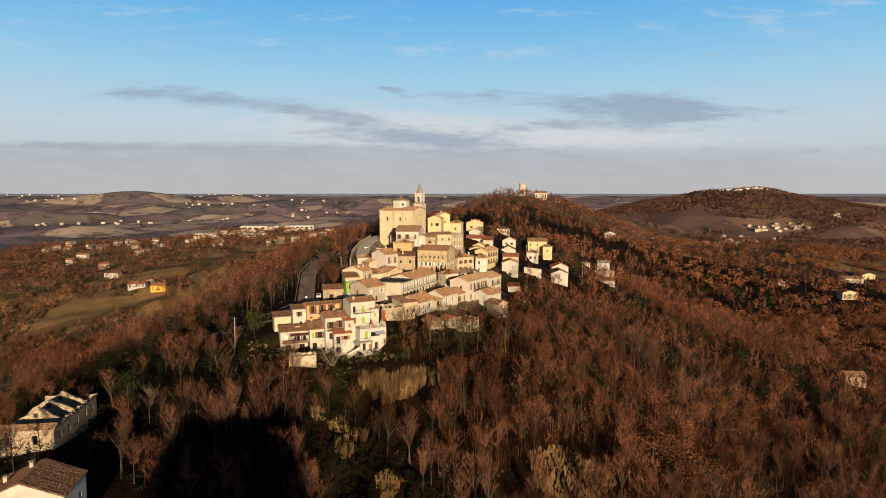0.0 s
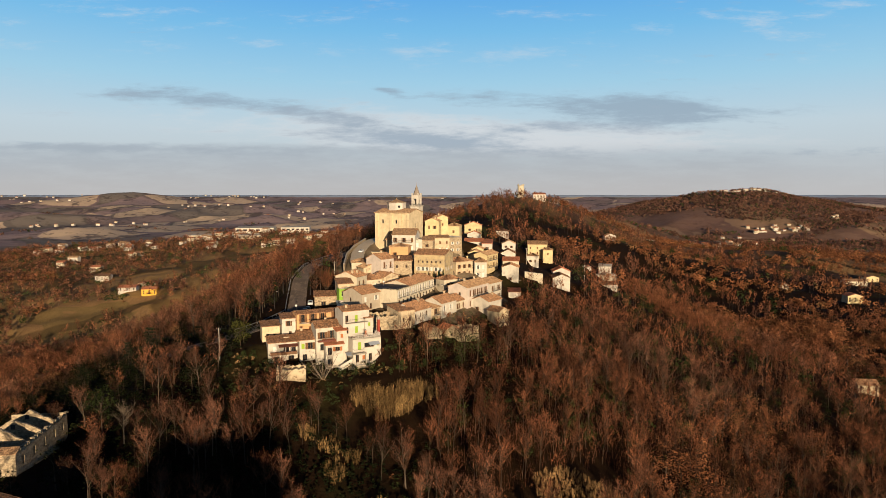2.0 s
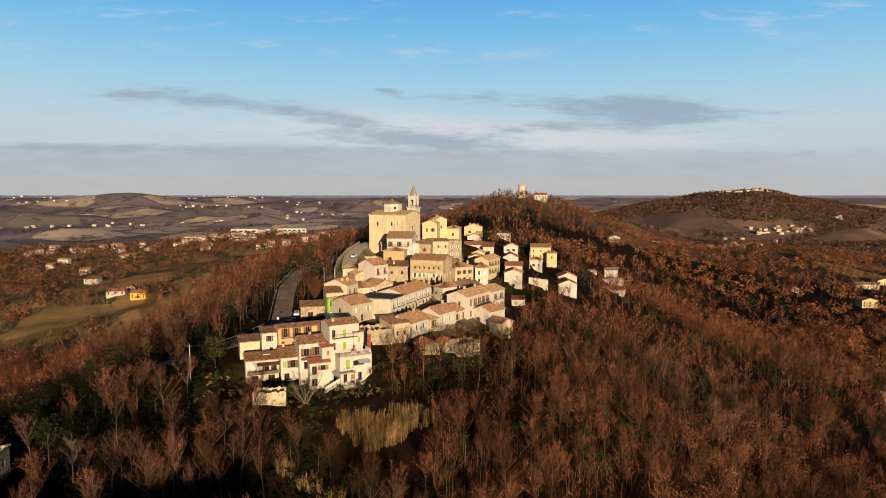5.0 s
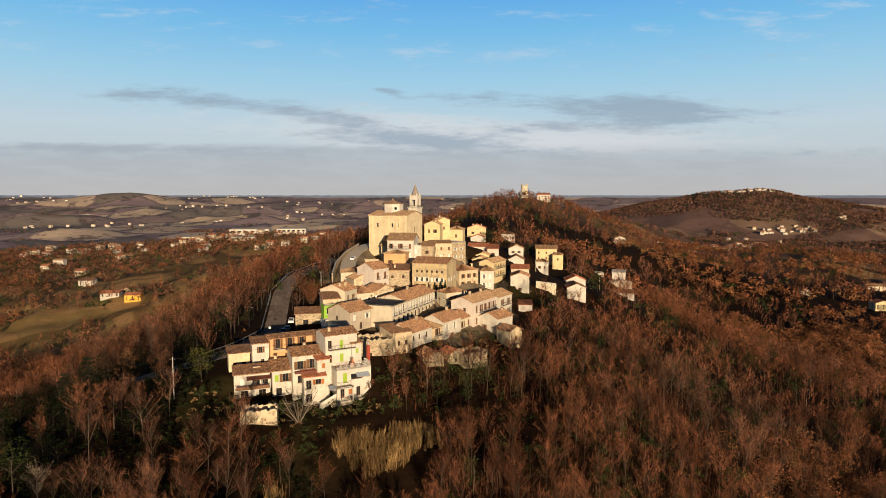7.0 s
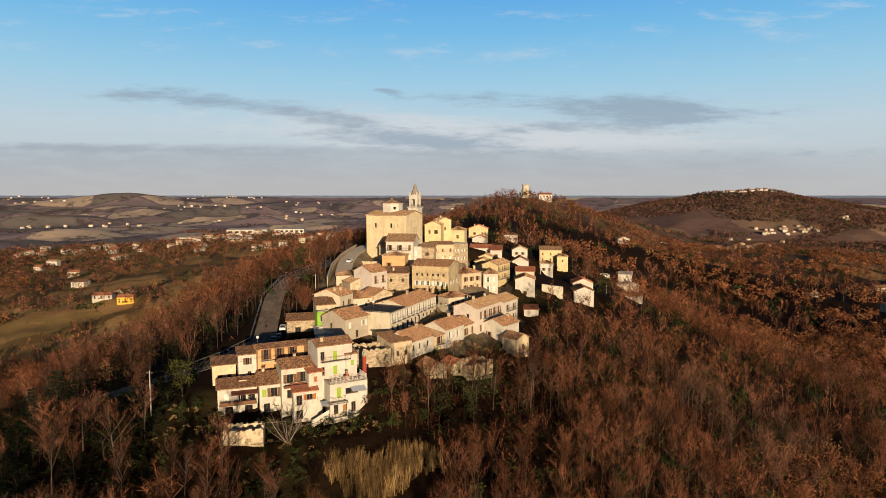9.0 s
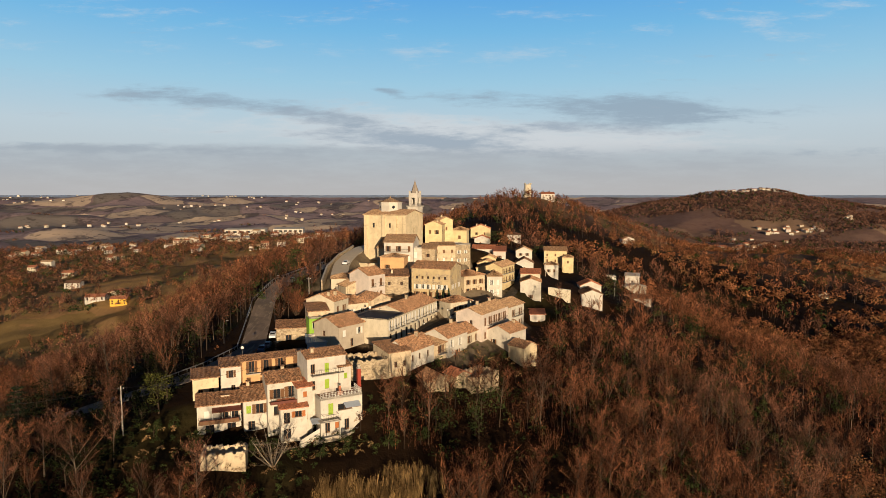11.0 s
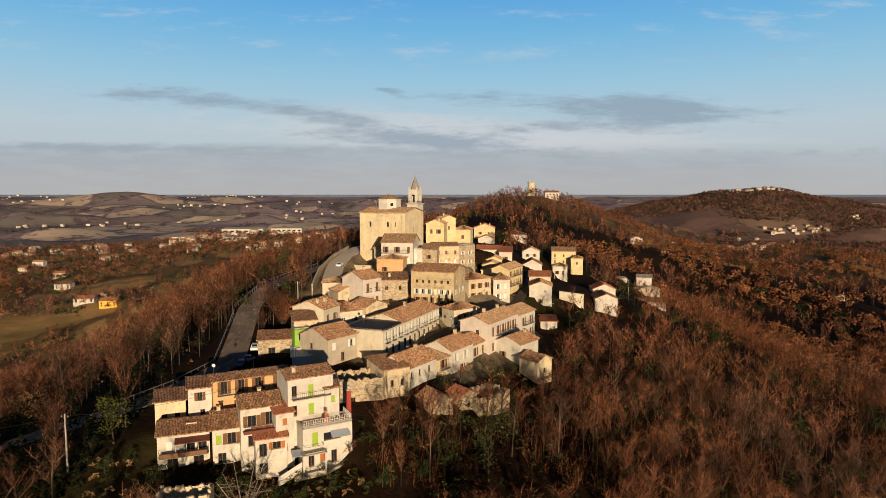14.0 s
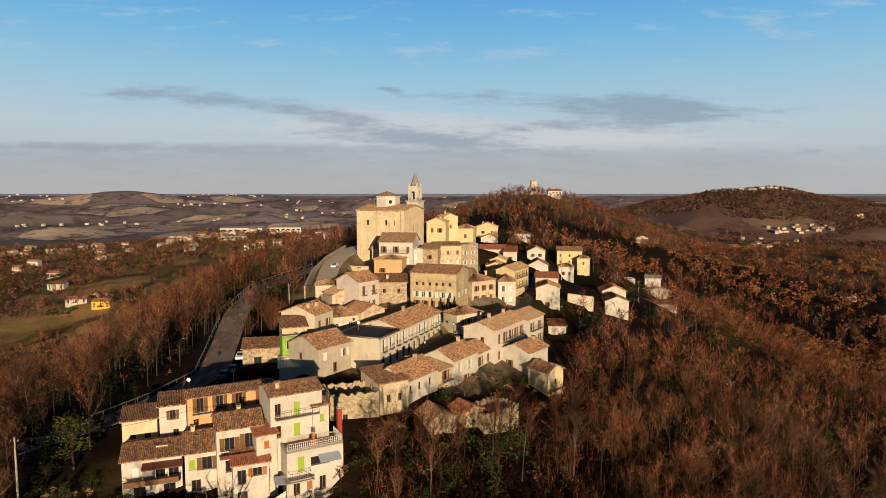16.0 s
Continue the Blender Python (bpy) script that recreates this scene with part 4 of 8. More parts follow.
house("low yellow stone shed beside the road", -43.4, 220.6, 12, 7.4, 4.4, 61.0, 65.6, "mono", 1.1, STONE, TILES, [(0.3, 1.5, 2.4, [0.4], "b", True)])
house("blue grey sheet roofed shed", -34.4, 214.6, 14, 7.4, 5.0, 60.8, 63.4, "mono", 0.8, BLUE_GREY, BLUE_GREY, [(1.0, 0.8, 1.0, [0.75], "")], name="shed", category="shed", ribs=0.5)
house("cream house with a stepped tile roof", -28.6, 233.6, 35, 8.4, 7.0, 64.2, 69.4, "hip", 1.6, CREAM, TILES, [(2.2, 0.9, 1.3, [0.3, 0.7], "w")])
house("cream wing with a tile roof beside a terrace", -21.4, 237.0, 45, 7.0, 6.4, 64.4, 70.0, "cross", 1.4, MIXED, TILES, [(2.4, 0.9, 1.4, [0.5], "w")])
house("pale pink house with wrought iron balconies", -23.4, 248.2, 52, 7.0, 8.0, 66.6, 75.4, "gable", 1.9, PINK, TILES, [(5.2, 1.0, 2.2, [0.25, 0.75], "b"), (1.4, 1.0, 2.2, [0.25, 0.75], "b")], chim=[(0.6, 0.5, 0.6)], balconies=[("front", 0.9, 5.1, 1.8, 0.6), ("front", 4.2, 5.1, 1.8, 0.6)])
house("low cream house with a sloping tile roof", -36.3, 259.0, 8, 8.6, 7.0, 68.4, 73.0, "hip", 1.2, CREAM, PALE_TILES, [(1.4, 0.9, 1.1, [0.3, 0.7], "")])
house("old stone house with a sagging tile roof", -30.4, 250.0, 30, 6.5, 6.0, 66.0, 71.8, "cross", 1.3, MIXED, PALE_TILES, [(2.6, 0.8, 1.2, [0.5], "b")])
house("small stone house with a shallow tile roof", -21.0, 261.4, 5, 8.6, 6.4, 67.2, 73.4, "mono", 1.4, STONE, TILES, [(3.2, 0.8, 1.1, [0.3, 0.75], "")], chim=[(0.4, 0.4, 0.8)])
house("great stone house with rows of windows and a long tiled roof", -11.5, 263.4, -19, 13.0, 11.0, 66.0, 75.9, "gable", 1.7, STONE_ASHLAR, TILES,
      [(6.4, 0.7, 0.9, spread(6), ""), (3.2, 0.9, 1.5, spread(6), "w"), (0.4, 1.0, 1.9, spread(5), "b")], right=[(6.4, 0.7, 0.9, [0.2, 0.5, 0.8], ""), (3.2, 0.9, 1.5, [0.2, 0.5, 0.8], "w")])
house("low cream building with a hipped roof by the square", 0.6, 243.4, 36, 7.6, 5.4, 64.0, 68.2, "hip", 1.2, CREAM, TILES, [(1.2, 0.8, 1.5, [0.25, 0.5, 0.75], "b")])
house("stone and plaster house with a tile roof on the street", 5.8, 279.6, 38, 9.6, 8.0, 63.4, 71.0, "hip", 1.5, MIXED, TILES, [(4.4, 0.9, 1.6, [0.2, 0.5, 0.8], "b"), (1.0, 1.0, 2.0, [0.2, 0.5, 0.8], "b")], left=[(4.4, 0.9, 1.5, [0.6], "")])
house("white corner house with a pyramid tile roof", 14.2, 286.6, 0, 5.4, 7.2, 62.0, 70.2, "hip", 1.6, WHITE, PALE_TILES, [(4.8, 0.9, 1.8, [0.3, 0.72], "w"), (1.4, 0.9, 1.8, [0.3, 0.72], "w")], right=[(4.8, 0.9, 1.8, [0.3, 0.7], "w"), (1.4, 0.9, 1.8, [0.3, 0.7], "w")])
house("yellow house row with white balconies on the street", 20.3, 296.5, 63, 13.6, 6.4, 62.4, 72.2, "gable", 1.4, YELLOW, PALE_TILES, [(7.0, 0.9, 1.8, spread(4), "b"), (3.8, 0.9, 1.8, spread(4), "b")], left=[(6.4, 0.9, 1.5, [0.5], "")], balconies=[("front", 0.8, 6.9, 11.0, 0.8), ("front", 0.8, 3.7, 11.0, 0.8)])

# ---- along the street, right side ----
house("roofless stone house with broken plaster walls", -21.7, 198.8, 22, 8.6, 7.0, 57.0, 62.6, "ruin", 0, STONE, STONE, [(4.2, 0.9, 1.4, [0.5], ""), (1.2, 0.9, 1.4, [0.3], "")], name="ruined_house", category="ruin")
house("stone house with a fallen roof edge", -13.6, 202.4, 32, 5.6, 8.0, 57.0, 64.0, "mono", 0.8, MIXED, TILES, [(3.4, 0.7, 1.3, [0.3, 0.7], "")])
house("white house of the street row with a rough tile roof", -9.4, 206.4, 57, 10.4, 7.6, 57.2, 63.2, "gable", 2.2, WHITE, TILES, [(3.4, 0.8, 1.4, [0.15, 0.42, 0.75], "")], chim=[(0.7, 0.42, 0.9), (0.78, 0.75, 0.7)])
house("stone wing with a small balcony and a tile roof", -3.4, 216.0, 55, 4.4, 5.4, 56.6, 62.4, "mono", 0.8, MIXED, PALE_TILES, [(3.4, 1.2, 1.9, [0.5], "b")], balconies=[("front", 0.6, 3.3, 3.2, 1.0)])
house("white house of the street row with two windows", -0.4, 219.8, 57, 9.6, 7.8, 57.0, 63.4, "gable", 1.9, WHITE, TILES, [(3.4, 1.0, 1.9, [0.2, 0.62], "w"), (0.5, 1.0, 1.9, [0.5], "b")], chim=[(0.8, 0.5, 0.8)])
house("white plaster house with a window and a tile roof", 4.6, 228.4, 57, 8.0, 6.8, 56.6, 62.6, "gable", 1.8, CREAM, TILES, [(3.0, 1.0, 1.9, [0.2, 0.7], "b")])
house("long pink house with a railed balcony", 8.8, 232.6, 58, 16.2, 8.0, 58.2, 66.8, "gable", 1.5, PINK, PALE_TILES, [(5.0, 1.0, 2.2, spread(5), "b"), (1.4, 1.0, 1.9, spread(5), "b")], left=[(5.2, 0.9, 1.4, [0.6], "")], chim=[(0.3, 0.5, 0.8), (0.75, 0.5, 0.7)], balconies=[("front", 3.4, 4.9, 11.0, 0.9)])
house("narrow white house with iron balconies", 17.8, 246.8, 56, 9.6, 8.4, 56.4, 66.2, "gable", 1.5, WHITE, PALE_TILES, [(6.6, 0.9, 1.9, [0.3, 0.75], "b"), (3.2, 0.9, 1.9, [0.3, 0.75], "b")], balconies=[("front", 1.8, 6.5, 6.6, 0.8), ("front", 1.8, 3.1, 6.6, 0.8)])
house("white garden house with a brown tile roof", 16.4, 231.4, 52, 8.4, 7.4, 54.0, 62.0, "gable", 1.6, WHITE, TILES, [(4.4, 0.9, 1.4, [0.5], "b")], left=[(4.2, 0.9, 1.3, [0.3], "b")], chim=[(0.8, 0.4, 0.6)])
house("ochre hut with a tile roof and a small terrace", 19.4, 224.6, 42, 5.2, 5.4, 53.0, 59.6, "cross", 1.2, BRICK, TILES, [(3.6, 0.8, 1.1, [0.5], "")], balconies=[("front", 0.4, 2.6, 4.2, 1.2)])
house("stone hut with a steep tile roof", -4.8, 200.6, 30, 5.2, 5.6, 52.6, 58.0, "cross", 1.5, STONE, TILES, [(2.0, 0.7, 0.9, [0.5], "")], name="hut", category="hut")
house("stone hut with a red tile roof", 1.2, 205.4, 35, 4.2, 4.4, 53.6, 57.8, "cross", 1.0, STONE, RED_TILES, [(1.6, 0.7, 0.9, [0.5], "")], name="hut", category="hut")
house("roofless stone pen with thick walls", 5.0, 205.6, 42, 9.0, 6.4, 53.0, 57.0, "ruin", 0, STONE, STONE, [], name="ruined_house", category="ruin")

# ---- between the street and the church ----
house("white house with a long balcony below the church", -22.2, 285.4, -8, 10.4, 11.0, 72.0, 82.4, "gable", 2.4, BRIGHT, PALE_TILES, [(7.0, 0.9, 1.9, spread(3), "b"), (3.4, 0.9, 1.9, spread(3), "w")], right=[(7.0, 0.9, 1.5, [0.5], "w")], balconies=[("front", 0.3, 6.9, 8.8, 1.2)])
house("orange plastered house with a shallow tile roof", -23.0, 278.6, -8, 8.4, 7.0, 70.8, 77.8, "hip", 0.9, ORANGE, PALE_TILES, [(3.0, 0.9, 1.3, [0.3], "b")], right=[(3.0, 0.9, 1.3, [0.5], "b")])
house("white house with tall windows and two balconies", -16.4, 284.6, 12, 7.6, 8.0, 70.4, 80.2, "flat", 0.2, WHITE, CONCRETE, [(6.2, 1.0, 2.0, [0.25, 0.72], "w"), (2.8, 1.0, 2.0, [0.25, 0.72], "d")])
house("narrow stone house with an eave of tiles", -9.8, 294.6, -8, 5.6, 7.0, 71.4, 79.2, "mono", 1.4, STONE, PALE_TILES, [(4.6, 0.8, 1.3, [0.5], "b")])
house("stone house with small windows above the square", -5.4, 298.4, 12, 8.8, 8.0, 69.6, 80.0, "gable", 1.0, MIXED, PALE_TILES, [(7.4, 0.8, 1.3, spread(3), "b"), (4.2, 0.8, 1.4, spread(3), "w")])
house("tall brown stone house at the corner", 2.8, 304.4, 36, 8.0, 8.0, 68.6, 79.8, "flat", 0.2, STONE, CONCRETE, [(7.6, 0.8, 1.3, [0.3, 0.7], "w"), (4.4, 0.8, 1.3, [0.3, 0.7], "w")])
house("yellow house with a gabled front beside the tower", -8.8, 325.0, -8, 7.0, 10.0, 78.0, 86.6, "cross", 1.5, YELLOW, PALE_TILES, [(4.6, 0.9, 1.6, [0.3, 0.7], "b")], right=[(4.6, 0.9, 1.6, [0.25, 0.7], "b")], chim=[(0.7, 0.2, 0.9)])
house("tall yellow house with a tile roof", -2.6, 333.0, 14, 5.6, 9.0, 78.0, 88.2, "cross", 1.2, YELLOW, PALE_TILES, [(5.6, 0.8, 1.4, [0.5], "b")], chim=[(0.3, 0.5, 1.0)])
house("yellow house with a single brown shutter", 2.0, 338.6, -10, 7.0, 8.0, 76.0, 83.6, "hip", 1.3, YELLOW, PALE_TILES, [(3.6, 1.1, 1.5, [0.55], "b")])
house("pale yellow villa with a tile roof among trees", 14.8, 427.0, -5, 11.4, 9.0, 71.4, 79.4, "cross", 2.2, YELLOW, RED_TILES, [(4.2, 0.9, 1.4, [0.3, 0.7], "b"), (1.2, 0.9, 1.4, [0.3, 0.7], "b")], chim=[(0.3, 0.4, 0.9), (0.75, 0.5, 0.9)])
house("small white house with a red roof", 15.8, 404.0, -5, 8.2, 7.0, 70.8, 75.2, "cross", 1.6, BRIGHT, RED_TILES, [(1.2, 0.9, 1.2, [0.4], "b")])
house("low house with a red tile roof and white fascia", 11.8, 348.0, -10, 10.0, 8.0, 70.4, 74.6, "gable", 1.5, BRIGHT, RED_TILES, [(1.2, 0.9, 1.3, spread(3), "b")])
house("white house with a red roof and a dark side", 21.0, 342.0, -6, 5.4, 8.0, 66.0, 74.0, "mono", 1.5, PINK, RED_TILES, [(4.4, 0.9, 1.5, [0.5], "b"), (1.4, 0.9, 1.5, [0.5], "b")])
for i, (hx, hy, hz, hw) in enumerate(((14.9, 329.0, 72.2, 6.0), (12.6, 319.0, 71.2, 7.0), (11.6, 309.4, 70.4, 6.6))):
    house("yellow terraced house stepping down the slope", hx, hy, -8, hw, 7.5, hz - 5.5, hz, "cross", 1.3, YELLOW, PALE_TILES, [(2.6, 1.1, 1.2, [0.5], "w")])
house("white house with a gabled tile roof and three windows", 34.4, 371.0, -5, 7.8, 8.0, 65.8, 71.6, "cross", 1.9, BRIGHT, PALE_TILES, [(3.2, 0.8, 1.3, [0.3, 0.7], "b")])
house("white house with a brown tile roof by a mast", 31.0, 343.6, -6, 8.0, 9.0, 62.0, 68.6, "cross", 2.1, BRIGHT, BROWN_TILES, [(3.2, 0.9, 1.4, [0.5], "b")])
house("pale yellow house with a shallow roof", 54.8, 411.0, -8, 12.4, 9.0, 60.4, 68.0, "gable", 1.9, YELLOW, PALE_TILES, [(4.4, 0.9, 1.4, spread(3), "b"), (1.2, 0.9, 1.4, spread(3), "b")])
house("pale yellow wing with a small roof", 63.6, 404.0, -8, 6.0, 6.0, 58.6, 65.0, "hip", 1.3, YELLOW, PALE_TILES, [(3.0, 0.9, 1.4, [0.5], "b")])
house("white cottage with a tile roof", 50.7, 384.0, -6, 7.0, 7.0, 56.6, 63.2, "hip", 1.3, BRIGHT, PALE_TILES, [(2.6, 0.9, 1.5, [0.3, 0.7], "b")])
house("tall white house with a tile gable above the slope", 27.2, 295.6, -8, 7.6, 8.6, 54.6, 66.8, "cross", 1.4, WHITE, TILES, [(6.0, 0.8, 1.4, [0.5], "b")], right=[(6.0, 0.9, 1.9, [0.3], "b"), (2.6, 0.9, 1.9, [0.3], "b")], balconies=[("right", 1.0, 5.9, 4.0, 0.9)])
house("cream house with a red tile roof behind", 28.6, 306.4, -8, 7.6, 8.0, 58.0, 68.6, "gable", 1.5, CREAM, RED_TILES, [(7.0, 0.9, 1.6, [0.4, 0.75], "b")])
house("small white house with a red lean-to roof", 28.5, 278.4, -3, 5.2, 5.2, 53.4, 58.0, "mono", 0.9, BRIGHT, RED_TILES, [(1.2, 0.8, 1.1, [0.6], "b")])
house("white house with a dark brown tile roof on the slope", 53.4, 310.6, -3, 8.2, 9.4, 51.4, 59.8, "cross", 1.7, BRIGHT, BROWN_TILES, [(4.4, 0.8, 1.1, [0.6], "b"), (1.4, 0.8, 1.1, [0.6], "b")])
house("white rear wing with a red and brown tile roof", 55.6, 323.0, -3, 8.6, 8.0, 53.4, 61.4, "cross", 1.9, BRIGHT, RED_TILES, [(4.6, 0.8, 1.1, [0.7], "b")])
house("grey rendered sheds with a shallow roof", 99.3, 409.0, -8, 12.0, 7.0, 41.4, 48.0, "cross", 1.4, GREY, CONCRETE, [(2.0, 1.2, 1.2, [0.5], "")], name="shed", category="shed", ribs=0.6)
house("white farm shed with a flat roof", 95.4, 430.0, -5, 5.0, 6.0, 45.6, 51.0, "flat", 0.2, BRIGHT, CONCRETE, [(2.0, 1.0, 1.2, [0.5], "")], name="shed", category="shed")
house("white farm building with a grey roof", 104.4, 426.0, -18, 8.0, 6.0, 45.6, 52.0, "mono", 1.0, BRIGHT, CONCRETE, [(2.4, 0.9, 1.2, [0.5], "")], name="shed", category="shed", ribs=0.6)
house("long low shed with a dark sheet roof", 88.4, 378.0, -6, 15.0, 8.0, 42.2, 46.8, "gable", 1.5, CONCRETE, BROWN_TILES, [(1.0, 2.0, 1.6, [0.3, 0.7], "")], name="shed", category="shed", ribs=0.6)


house("white house with a dark tile roof among trees", 38.5, 460.0, -6, 9.5, 8.0, 68.8, 73.6, "hip", 1.5, BRIGHT, BROWN_TILES, [(1.4, 0.9, 1.3, spread(3), "b")])


# ---- church ----
def ring(bm, cx, cy, n, r, z0, z1, turn=0.0, mat=0, cap=True):
    a = [turn + 2 * math.pi * i / n for i in range(n)]
    lo = [bm.verts.new((cx + r * math.cos(t), cy + r * math.sin(t), z0)) for t in a]
    hi = [bm.verts.new((cx + r * math.cos(t), cy + r * math.sin(t), z1)) for t in a]
    for i in range(n):
        bm.faces.new((lo[i], lo[(i + 1) % n], hi[(i + 1) % n], hi[i])).material_index = mat
    if cap:
        bm.faces.new(hi).material_index = mat
    return hi


def cone(bm, cx, cy, n, r, z0, z1, turn=0.0, mat=0):
    a = [turn + 2 * math.pi * i / n for i in range(n)]
    lo = [bm.verts.new((cx + r * math.cos(t), cy + r * math.sin(t), z0)) for t in a]
    tip = bm.verts.new((cx, cy, z1))
    for i in range(n):
        bm.faces.new((lo[i], lo[(i + 1) % n], tip)).material_index = mat
    bm.faces.new(lo[::-1]).material_index = mat


def church():
    root = new("church")
    root.matrix_world = pose(-31.7, 309.0, 69.6, 0, 0, -24)
    tagged(root, "ochre brick church with a white octagonal drum and a bell tower", "church")
    # nave: front wall towards the start of the path, gable to its right
    bm = bmesh.new()
    w, d, h = 17.6, 15.0, 21.8
    holes = [(u * w - 0.4, 16.6, u * w + 0.4, 18.4) for u in (0.22, 0.62, 0.78)]
    wall_with_holes(bm, pose(0, 0, 0), w, -4, h, holes + [(3.6, 0.2, 6.0, 3.2)])
    wall_with_holes(bm, pose(w, 0, 0, 0, 0, 90), d, -4, h, [(7.0, 14.5, 8.0, 16.6)], [(d / 2, h + 1.7)])
    wall_with_holes(bm, pose(0, d, 0, 0, 0, -90), d, -4, h, [(7.0, 15.0, 8.0, 17.6)], [(d / 2, h + 1.7)])
    wall_with_holes(bm, pose(w, d, 0, 0, 0, 180), w, -4, h, [])
    for u in (-0.25, 7.6, 12.6, w - 1.0):
        box(bm, u, -0.45, -4, u + 1.3, -0.003, h - 0.4)
    box(bm, -0.5, -0.62, h - 0.4, w + 0.4, -0.0, h - 0.02)
    part("nave_wall", bm, BRICK, root)
    for u in (0.22, 0.62, 0.78):
        bm = bmesh.new()
        box(bm, u * w - 0.4, 0.22, 16.6, u * w + 0.4, 0.26, 18.4)
        part("pane", bm, GLASS, root)
    bm = bmesh.new()
    box(bm, w - 0.26, 7.0, 14.5, w - 0.22, 8.0, 16.6)
    part("pane", bm, GLASS, root)
    bm = bmesh.new()
    box(bm, 3.6, 0.14, 0.2, 6.0, 0.24, 3.2)
    part("door", bm, SHUTTERS["o"], root, "orange wooden church door")
    bm = bmesh.new()
    k = 1.7 / (d / 2) * 0.7
    slope(bm, (-0.7, -0.7, h - k), (w + 0.6, -0.7, h - k), (-0.7, d / 2, h + 1.7), (w + 0.6, d / 2, h + 1.7), 0.3, seed=3)
    slope(bm, (w + 0.6, d + 0.7, h - k), (-0.7, d + 0.7, h - k), (w + 0.6, d / 2, h + 1.7), (-0.7, d / 2, h + 1.7), 0.3, seed=4)
    part("roof", bm, PALE_TILES, root)
    # side aisle stepping down in front of the right half
    bm = bmesh.new()
    wall_with_holes(bm, pose(8.4, -5.2, 0), 9.2, -4, 9.6, [(5.0, 5.2, 6.0, 7.0)])
    wall_with_holes(bm, pose(17.6, -5.2, 0, 0, 0, 90), 5.2, -4, 9.6, [], [(5.2, 13.2)])
    wall_with_holes(bm, pose(8.4, 0, 0, 0, 0, -90), 5.2, -4, 9.6, [], [(0, 13.2)])
    part("aisle_wall", bm, BRICK, root)
    bm = bmesh.new()
    slope(bm, (8.0, -5.7, 9.3), (18.0, -5.7, 9.3), (8.0, -0.05, 13.2), (18.0, -0.05, 13.2), 0.3, seed=5)
    part("aisle_roof", bm, PALE_TILES, root)
    # drum
    bm = bmesh.new()
    ring(bm, 6.9, 8.0, 8, 4.5, h - 1.5, h + 4.6, math.pi / 8)
    ring(bm, 6.9, 8.0, 8, 4.75, h + 4.25, h + 4.55, math.pi / 8)
    drum = part("drum", bm, BRIGHT, root, "white plastered octagonal drum")
    bm = bmesh.new()
    cone(bm, 6.9, 8.0, 8, 5.0, h + 4.55, h + 6.3, math.pi / 8)
    ring(bm, 6.9, 8.0, 6, 0.3, h + 6.1, h + 6.7)
    part("drum_roof", bm, PALE_TILES, drum)
    for a in (0, 2, 4, 6):
        bm = bmesh.new()
        t = (a + 1) * math.pi / 4 - math.pi / 2
        c = Vector((6.9 + 4.16 * math.cos(t), 8.0 + 4.16 * math.sin(t), h + 2.6))
        q = Vector((math.cos(t), math.sin(t), 0)).to_track_quat("Z", "Y")
        vs = [bm.verts.new(c + q @ Vector((0.62 * math.cos(s), 0.62 * math.sin(s), 0.03))) for s in (2 * math.pi * i / 12 for i in range(12))]
        bm.faces.new(vs)
        part("round_window", bm, GLASS, drum)


